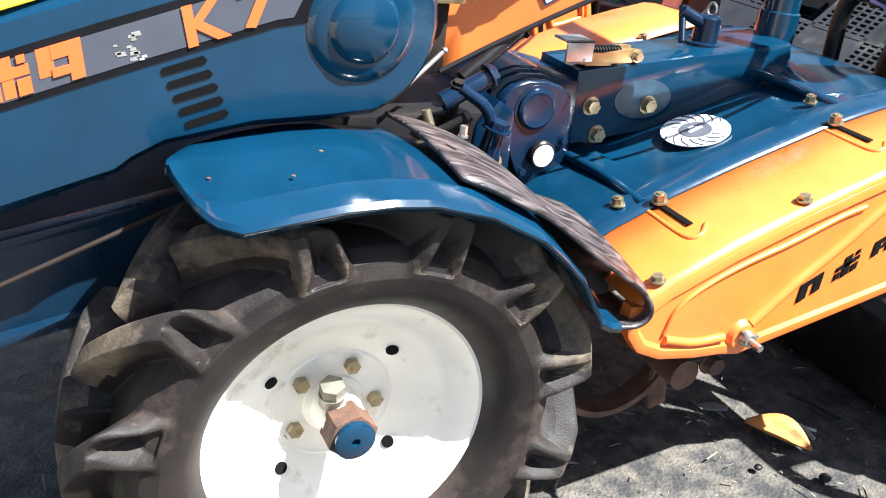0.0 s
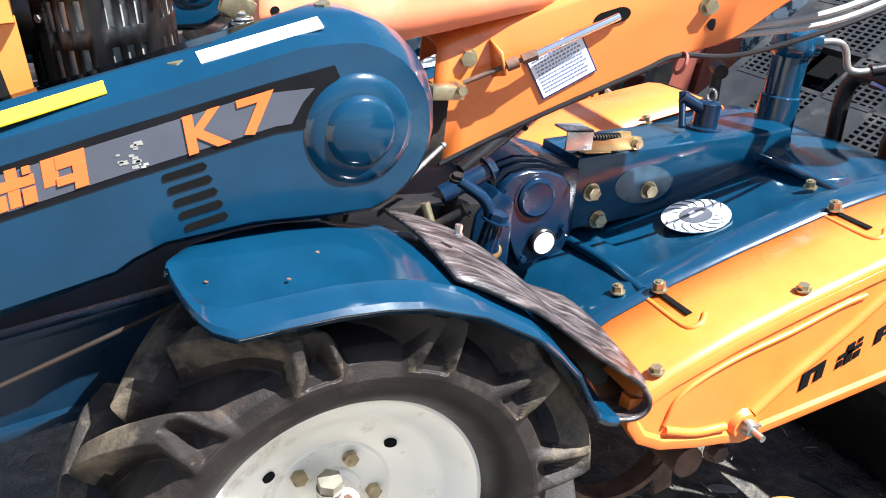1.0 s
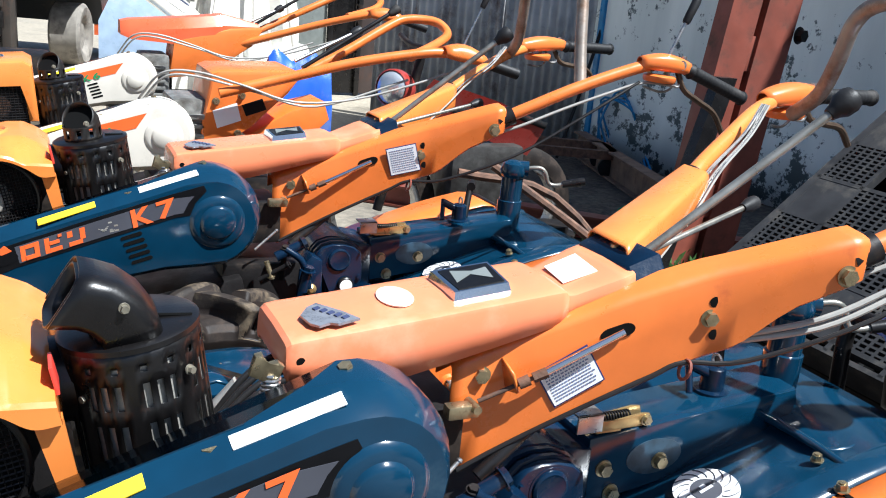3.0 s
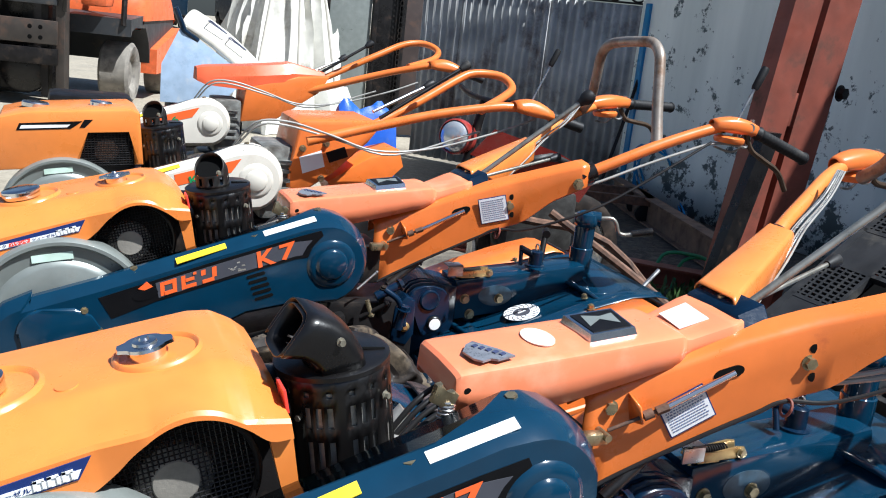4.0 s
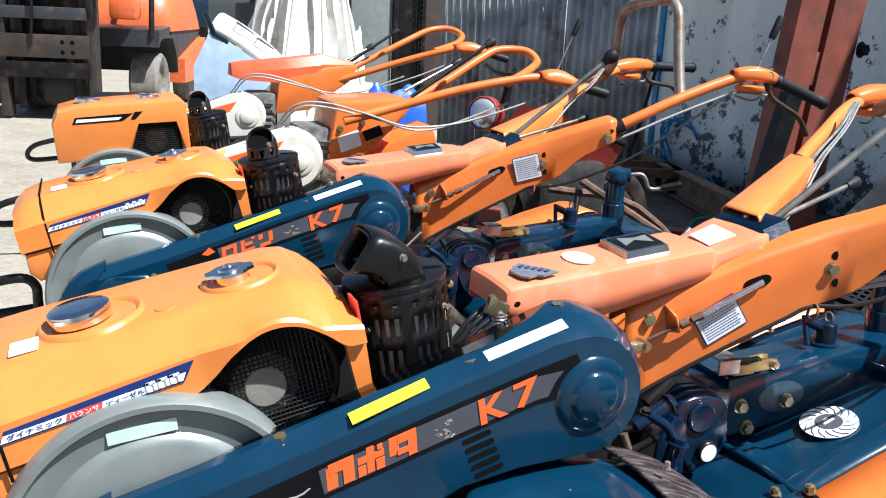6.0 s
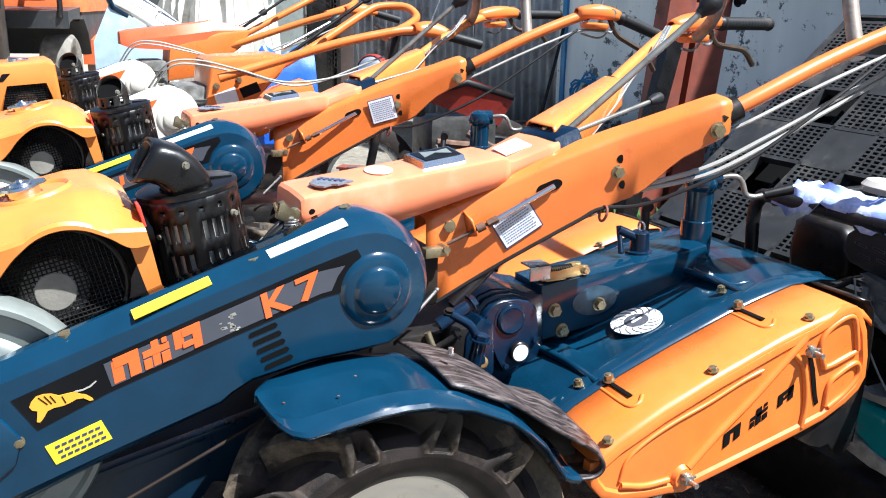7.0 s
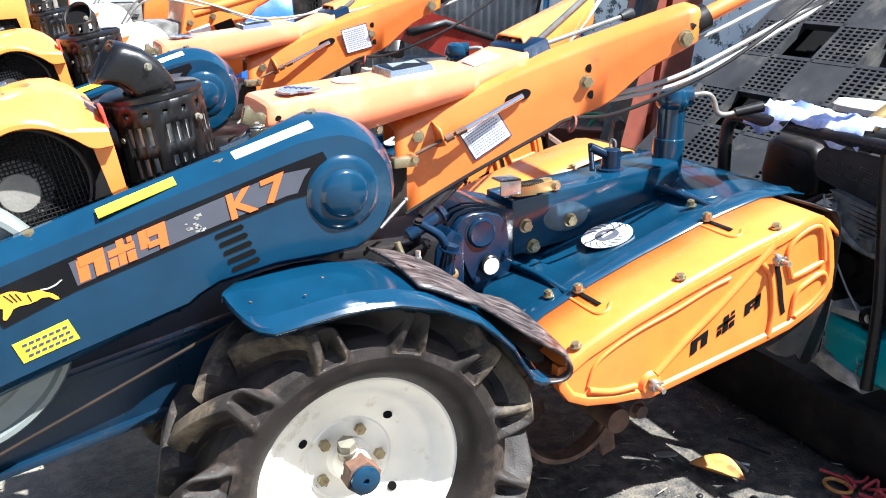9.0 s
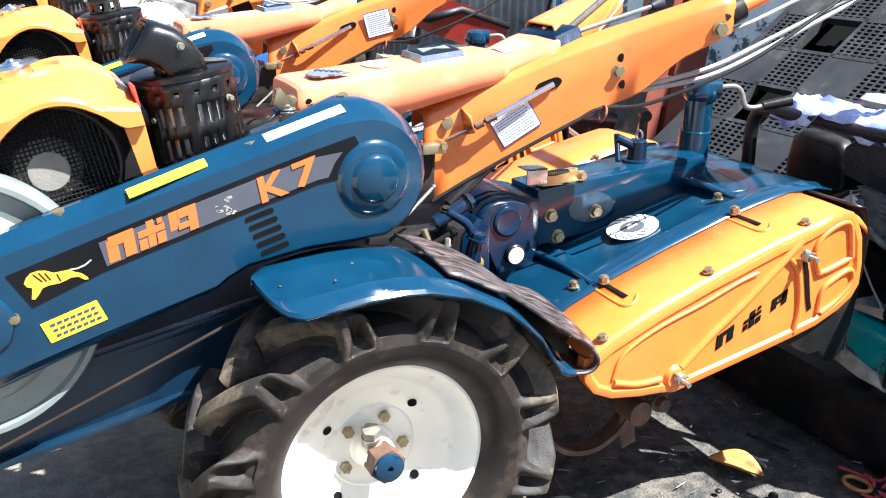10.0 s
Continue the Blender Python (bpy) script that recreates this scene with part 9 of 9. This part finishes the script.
def tarp_heap():
    root = thing("covered_load", (2.25, 9.5, 0), "grey-white tarpaulin hanging in deep folds over a tall load", "tarpaulin")
    rows = []
    m = 120
    for j in range(26):
        f = j / 25
        z = 2.3 * (1 - f)
        ring = []
        for k in range(m):
            t = 2 * math.pi * k / m
            w = noise.noise((math.cos(t) * 2.2, math.sin(t) * 2.2, f * 1.1))
            fold = 1 - 2 * abs(((k / m * 13 + 1.6 * w + 0.5 * f) % 1.0) * 2 - 1)            # pleats with sharp creases
            small = 1 - 2 * abs(((k / m * 31 + 2.2 * w) % 1.0) * 2 - 1)
            r = (0.22 + 0.50 * f ** 0.8) * (1 + (0.04 + 0.13 * f) * fold + 0.03 * small + 0.14 * w)
            ring.append((2.25 + r * math.cos(t) * 1.05, 9.5 + r * math.sin(t) * 0.8, z + 0.03 * w))
        rows.append(ring)
    part("tarpaulin", loft(bmesh.new(), rows, close=True, caps=True), M_TARP, root, smooth=55)
    for dx, dz in ((-0.14, 2.25), (0.08, 2.25), (0.28, 2.2)):
        rp = bmesh.new()
        tube(rp, [(2.22 + dx * 0.6, 9.22, dz), (2.18 + dx * 1.2, 9.02, 1.4), (2.12 + dx * 1.9, 8.86, 0.5)], 0.016, 8, soft=4)
        part("tie_rope", rp, M_WHITE, root, "white tie rope over the tarpaulin")


tarp_heap()


def dark_gate():
    root = thing("steel_gate", (3.3, 9.3, 0), "dark steel gate with brown panels and black posts", "gate")
    for x0, x1, m, z1 in ((2.65, 3.10, M_GREY, 1.9), (3.16, 3.42, M_BLACK, 2.3), (3.46, 3.78, M_DARKBROWN, 2.1), (3.80, 4.15, M_DARKBROWN, 2.1), (4.18, 4.9, M_SHEET, 2.2)):
        bm = bmesh.new()
        box(bm, (x0, 9.28, 0.02), (x1, 9.34, z1), 0.01)
        part("panel", bm, m, root)
    for x in (2.62, 3.13, 3.44, 3.79, 4.165):
        bm = bmesh.new()
        box(bm, (x - 0.025, 9.24, 0), (x + 0.025, 9.30, 2.4), 0.004)
        part("post", bm, M_BLACK, root)
    bm = bmesh.new()
    for i in range(34):
        z = 0.4 + 0.055 * i
        tube(bm, [(3.40 + 0.02 * math.cos(t), 9.22, z + 0.03 * math.sin(t)) for t in grid_points(0, 6.28, 9)], 0.006, 5)
    part("chain", bm, M_DARK, root, "hanging chain")


M_DARKBROWN = surface("dark brown steel", (0.055, 0.038, 0.033), 0.55, scale=6, vary=0.25, stain=(0.10, 0.05, 0.03), stain_amount=0.35)
dark_gate()


def forklift():
    """Its front looks down the yard, its right side turned a little to view."""
    root = thing("forklift", (0.2, 11.4, 0), "orange and grey forklift truck with rust-brown mast", "forklift")
    for x in (-0.72, 0.16):
        bm = bmesh.new()
        box(bm, (x - 0.042, 9.95, 0.02), (x + 0.042, 10.12, 2.6), 0.01)
        part("mast_rail", bm, M_RUSTGREY, root, "rust-brown mast rail")
    for x in (-0.56, 0.0):
        bm = bmesh.new()
        box(bm, (x - 0.035, 10.0, 0.10), (x + 0.035, 10.14, 2.5), 0.01)
        part("inner_rail", bm, M_DARK, root)
    for z0, z1, m in ((0.62, 0.85, M_RUSTGREY), (1.0, 1.12, M_GREYSTEEL), (0.42, 0.58, M_DARK), (1.5, 1.62, M_DARK)):
        bm = bmesh.new()
        box(bm, (-1.35, 9.93, z0), (0.14, 9.99, z1), 0.008)
        cr = part("carriage_bar", bm, m, root)
        if z0 == 0.62:
            for x in (-0.12, -0.02):
                for z in (0.68, 0.78):
                    hb = bmesh.new()
                    lathe(hb, (x, 9.929, z), (0, -1, 0), [(0, 0.022), (0.001, 0.0)], 12)
                    part("hole", hb, M_HOLE, cr)
    bm = bmesh.new()
    lathe(bm, (-0.25, 10.15, 0.34), (0, -1, 0), [(-0.2, 0.0), (-0.2, 0.24), (0.0, 0.24), (0.03, 0.20), (0.04, 0.0)], 28)
    part("drum", bm, M_BLACK, root)
    for x in (-0.72, 0.48):
        bm = bmesh.new()
        lathe(bm, (x, 11.0, 0.33), (1, 0, 0), [(-0.13, 0.0), (-0.13, 0.18), (-0.15, 0.22), (-0.16, 0.29), (-0.13, 0.33), (0.13, 0.33), (0.16, 0.29), (0.15, 0.22), (0.13, 0.18), (0.10, 0.16), (0.09, 0.0)], 40)
        part("wheel", bm, M_GREYTYRE, root, "sun-bleached solid tyre")
    bm = bmesh.new()
    lathe(bm, (0.60, 12.4, 0.27), (1, 0, 0), [(-0.1, 0.0), (-0.1, 0.27), (0.1, 0.27), (0.1, 0.16), (0.06, 0.0)], 32)
    part("wheel", bm, M_GREYTYRE, root)
    bm = bmesh.new()
    prism(bm, [(10.55, 0.74), (10.6, 0.80), (10.75, 0.83), (11.25, 0.82), (11.42, 0.66), (11.5, 0.42), (12.1, 0.40), (12.8, 0.45), (12.9, 1.0), (12.7, 1.05), (10.55, 0.92)][::-1], -0.65, 0.70, 0.03, m=Matrix(((0, 1, 0, 0), (1, 0, 0, 0), (0, 0, 1, 0), (0, 0, 0, 1))))
    part("chassis", bm, M_GREYSTEEL, root, "dark grey chassis and mudguard")
    bm = bmesh.new()
    rows = []
    for y, z, k in ((11.1, 0.95, 0.0), (11.15, 1.30, 0.02), (11.5, 1.52, 0.03), (12.3, 1.50, 0.03), (12.85, 1.25, 0.0), (12.9, 0.95, 0.0)):
        rows.append([(-0.55, y, 0.9), (-0.55 - k, y, z - 0.1), (-0.42, y, z), (0.50, y, z), (0.68 + k, y, z - 0.15), (0.72, y, 0.9)])
    loft(bm, rows, close=True, caps=True)
    part("rear_body", bm, M_FORKORANGE, root, "orange rounded rear body", smooth=60)
    bm = bmesh.new()
    loft(bm, [[(0.60, 11.5, 0.30), (0.78, 11.5, 0.30), (0.78, 11.5, 0.58), (0.60, 11.5, 0.58)], [(0.6, 12.8, 0.30), (0.80, 12.8, 0.30), (0.80, 12.8, 0.80), (0.6, 12.8, 0.80)]], close=True, caps=True)
    part("step_panel", bm, M_FORKORANGE, root)
    bm = bmesh.new()
    box(bm, (0.20, 10.45, 1.02), (0.48, 10.75, 1.25), 0.05)
    part("cowl", bm, M_FORKORANGE, root)
    for x in (-0.6, 0.62):
        bm = bmesh.new()
        tube(bm, [(x, 10.55, 0.85), (x, 10.65, 1.6), (x, 10.9, 2.2), (x, 12.4, 2.2), (x, 12.7, 1.2)], 0.03, 8)
        part("guard_post", bm, M_DARK, root)
    bm = bmesh.new()
    tube(bm, [(0.15, 9.95, 1.5), (0.22, 9.9, 1.2), (0.20, 9.95, 0.95)], 0.02, 8, soft=4)
    part("hose", bm, M_BLACK, root)
    bm = bmesh.new()
    tube(bm, [(-0.40, 9.92, 1.7), (-0.38, 9.9, 1.2), (-0.42, 9.92, 0.75)], 0.015, 8, soft=4)
    part("hose", bm, M_BLACK, root)
    bm = bmesh.new()
    box(bm, (-1.55, 10.35, 0.10), (0.10, 10.50, 2.1), 0.03)
    part("dash_panel", bm, M_BLACK, root, "black front panel behind the mast")
    bm = bmesh.new()
    box(bm, (-0.55, 9.96, 1.20), (0.08, 10.02, 1.95), 0.01)
    part("load_guard", bm, M_GREYSTEEL, root, "grey sheet-steel load guard")
    turn = Matrix.Translation((0.16, 10.0, 0)) @ Matrix.Rotation(radians(-17), 4, "Z") @ Matrix.Translation((-0.16, -10.0, 0))
    root.matrix_world = turn @ Matrix.Translation(root.location)


M_RUSTGREY = surface("rusty grey steel", (0.034, 0.027, 0.022), 0.6, scale=6, vary=0.3, stain=(0.08, 0.045, 0.03), stain_amount=0.4, stain_scale=5)
M_GREYSTEEL = surface("grey blue steel", (0.032, 0.035, 0.039), 0.55, scale=6, vary=0.2, stain=(0.09, 0.07, 0.055), stain_amount=0.3)
forklift()


def far_yard():
    """Low far side of the yard: parked trucks and a rough bank at the end."""
    for k, (x, y, w, h, m) in enumerate(((6.5, 30, 2.2, 1.4, M_GREYSTEEL), (9.5, 32, 2.4, 1.6, M_WHITE), (3.5, 34, 2.0, 1.5, M_BLUE_DIRTY), (13.0, 33, 2.6, 1.7, M_DARK))):
        root = thing("parked_truck", (x, y, 0), "small parked truck at the far end of the yard", "truck")
        bm = bmesh.new()
        box(bm, (x - w / 2, y, 0.45), (x + w / 2, y + 4, h), 0.12)
        part("body", bm, m, root)
        bm = bmesh.new()
        box(bm, (x - w / 2 + 0.1, y + 0.2, h - 0.05), (x + w / 2 - 0.1, y + 1.8, h + 0.6), 0.15)
        part("cab", bm, m, root)
        bm = bmesh.new()
        box(bm, (x - w / 2 + 0.2, y + 0.17, h + 0.1), (x + w / 2 - 0.2, y + 0.21, h + 0.45), 0.01)
        part("windscreen", bm, M_NAVY, root)
        for sx in (-1, 1):
            for yy in (0.8, 3.2):
                bm = bmesh.new()
                lathe(bm, (x + sx * w / 2.2, y + yy, 0.38), (sx, 0, 0), [(-0.12, 0.0), (-0.12, 0.38), (0.1, 0.38), (0.1, 0.0)], 20)
                part("wheel", bm, M_TYRE, root)


far_yard()

# ---- small things on the ground ----


def leaf(c, turn, size, curl):
    bm = bmesh.new()
    rows = []
    m = Matrix.Translation(c) @ Matrix.Rotation(radians(turn), 4, "Z")
    for i in range(13):
        f = i / 12
        w = size * 0.30 * math.sin(math.pi * min(1, f * 0.96 + 0.04)) ** 0.8
        r = []
        for j in range(7):
            g = -1 + 2 * j / 6
            r.append(m @ Vector((size * (f - 0.5), w * g, 0.004 + curl * size * (abs(g) ** 1.6) * 0.30 * math.sin(math.pi * f) + 0.04 * size * (f - 0.5) ** 2 * 4 * curl)))
        rows.append(r)
    loft(bm, rows)
    o = solo("dry_leaf", bm, M_LEAF, "dry curled orange-brown leaf on the concrete", "leaf", c, smooth=80)
    thicken(o, 0.0008, 0)


leaf((1.445, 0.955, 0.0), -62, 0.118, 0.7)


def chip(c, turn, size, mat, label, name="chip"):
    rng = random.Random(int(c[0] * 1000))
    bm = bmesh.new()
    m = Matrix.Translation(c) @ Matrix.Rotation(radians(turn), 4, "Z")
    pts = []
    for k in range(9):
        t = 2 * math.pi * k / 9
        rr = size * rng.uniform(0.7, 1.1)
        pts.append((rr * math.cos(t), 0.38 * rr * math.sin(t)))
    lo = [bm.verts.new(m @ Vector((x, y, 0.0))) for x, y in pts]
    hi = [bm.verts.new(m @ Vector((x * 0.9, y * 0.9, 0.004))) for x, y in pts]
    bm.faces.new(hi)
    for i in range(9):
        bm.faces.new((lo[i], lo[(i + 1) % 9], hi[(i + 1) % 9], hi[i]))
    return solo(name, bm, mat, label, "debris", c)


chip((1.395, 1.062, 0), -20, 0.030, M_GREYTYRE, "flat grey chip on the ground", "stone_chip")


def stone(c, r, mat, label):
    bm = bmesh.new()
    bmesh.ops.create_icosphere(bm, subdivisions=2, radius=r)
    for v in bm.verts:
        v.co *= 1 + 0.25 * noise.noise(v.co * (2.2 / r * 0.4) + Vector(c))
        v.co.z = v.co.z * 0.6 + r * 0.5
        v.co += Vector(c)
    return solo("pebble", bm, mat, label, "pebble", c, smooth=60)


stone((1.351, 0.903, 0), 0.007, M_DARK, "small dark pebble on the concrete")
stone((1.44, 0.845, 0), 0.010, M_DARK, "dark clod on the concrete")
scrap("forked_twig", [(1.497, 0.996, 0.006), (1.505, 0.962, 0.008), (1.503, 0.929, 0.006)], 0.004, M_ALU, "pale forked twig lying on the concrete", "twig")
scrap("forked_twig", [(1.505, 0.962, 0.008), (1.525, 0.945, 0.006)], 0.003, M_ALU, "pale forked twig lying on the concrete", "twig")
scrap("dark_twig", [(1.565, 1.051, 0.005), (1.58, 1.02, 0.006), (1.589, 0.991, 0.005), (1.60, 0.96, 0.005)], 0.004, M_BLACK, "thin black twig lying on the concrete", "twig")
rng = random.Random(21)
for k in range(9):
    p = Vector((1.655 + rng.uniform(-0.03, 0.03), 0.755 + rng.uniform(-0.07, 0.07), 0.008))
    scrap("red_string", [p, p + Vector((rng.uniform(-0.04, 0.04), rng.uniform(-0.05, 0.05), rng.uniform(0.005, 0.03))), p + Vector((rng.uniform(-0.05, 0.05), rng.uniform(-0.06, 0.06), 0.006)), p + Vector((rng.uniform(-0.06, 0.06), rng.uniform(-0.08, 0.08), 0.004))],
          0.0035, M_ROPE, "tangled red plastic string", "string")
scrap("string_loop", [(1.622 + 0.022 * math.cos(t), 0.800 + 0.028 * math.sin(t), 0.012) for t in grid_points(0, 6.2, 12)], 0.004, M_LEAF, "loop of tan string on the ground", "string")


def litter():
    """Grit and straw strewn over the ground by the row."""
    r = random.Random(31)
    bm = bmesh.new()
    for k in range(560):
        x, y = r.uniform(0.9, 1.9), r.uniform(0.75, 1.7)
        if r.random() < 0.35:
            x, y = r.uniform(-0.2, 0.7), r.uniform(1.2, 1.9)
        s = r.uniform(0.0010, 0.0034)
        t = r.uniform(0, 6.28)
        c = Vector((x, y, 0.002))
        L = s * r.choice((1, 1, 1, 3, 6))
        a = Vector((math.cos(t), math.sin(t), 0))
        b = Vector((-a.y, a.x, 0))
        q = [c + a * L + b * s * 0.5, c - a * L + b * s * 0.5, c - a * L - b * s * 0.5, c + a * L - b * s * 0.5]
        lo = [bm.verts.new(p) for p in q]
        top = bm.verts.new(c + Vector((0, 0, s)))
        for i in range(4):
            bm.faces.new((lo[i], lo[(i + 1) % 4], top))
    solo("litter", bm, M_GRIT, "grit and straw bits strewn over the concrete", "litter", (1.3, 1.1, 0), kind="stuff")


M_GRIT = surface("pale grit", (0.20, 0.17, 0.13), 0.8, vary=0.3, bump=0.0, island=True)
litter()
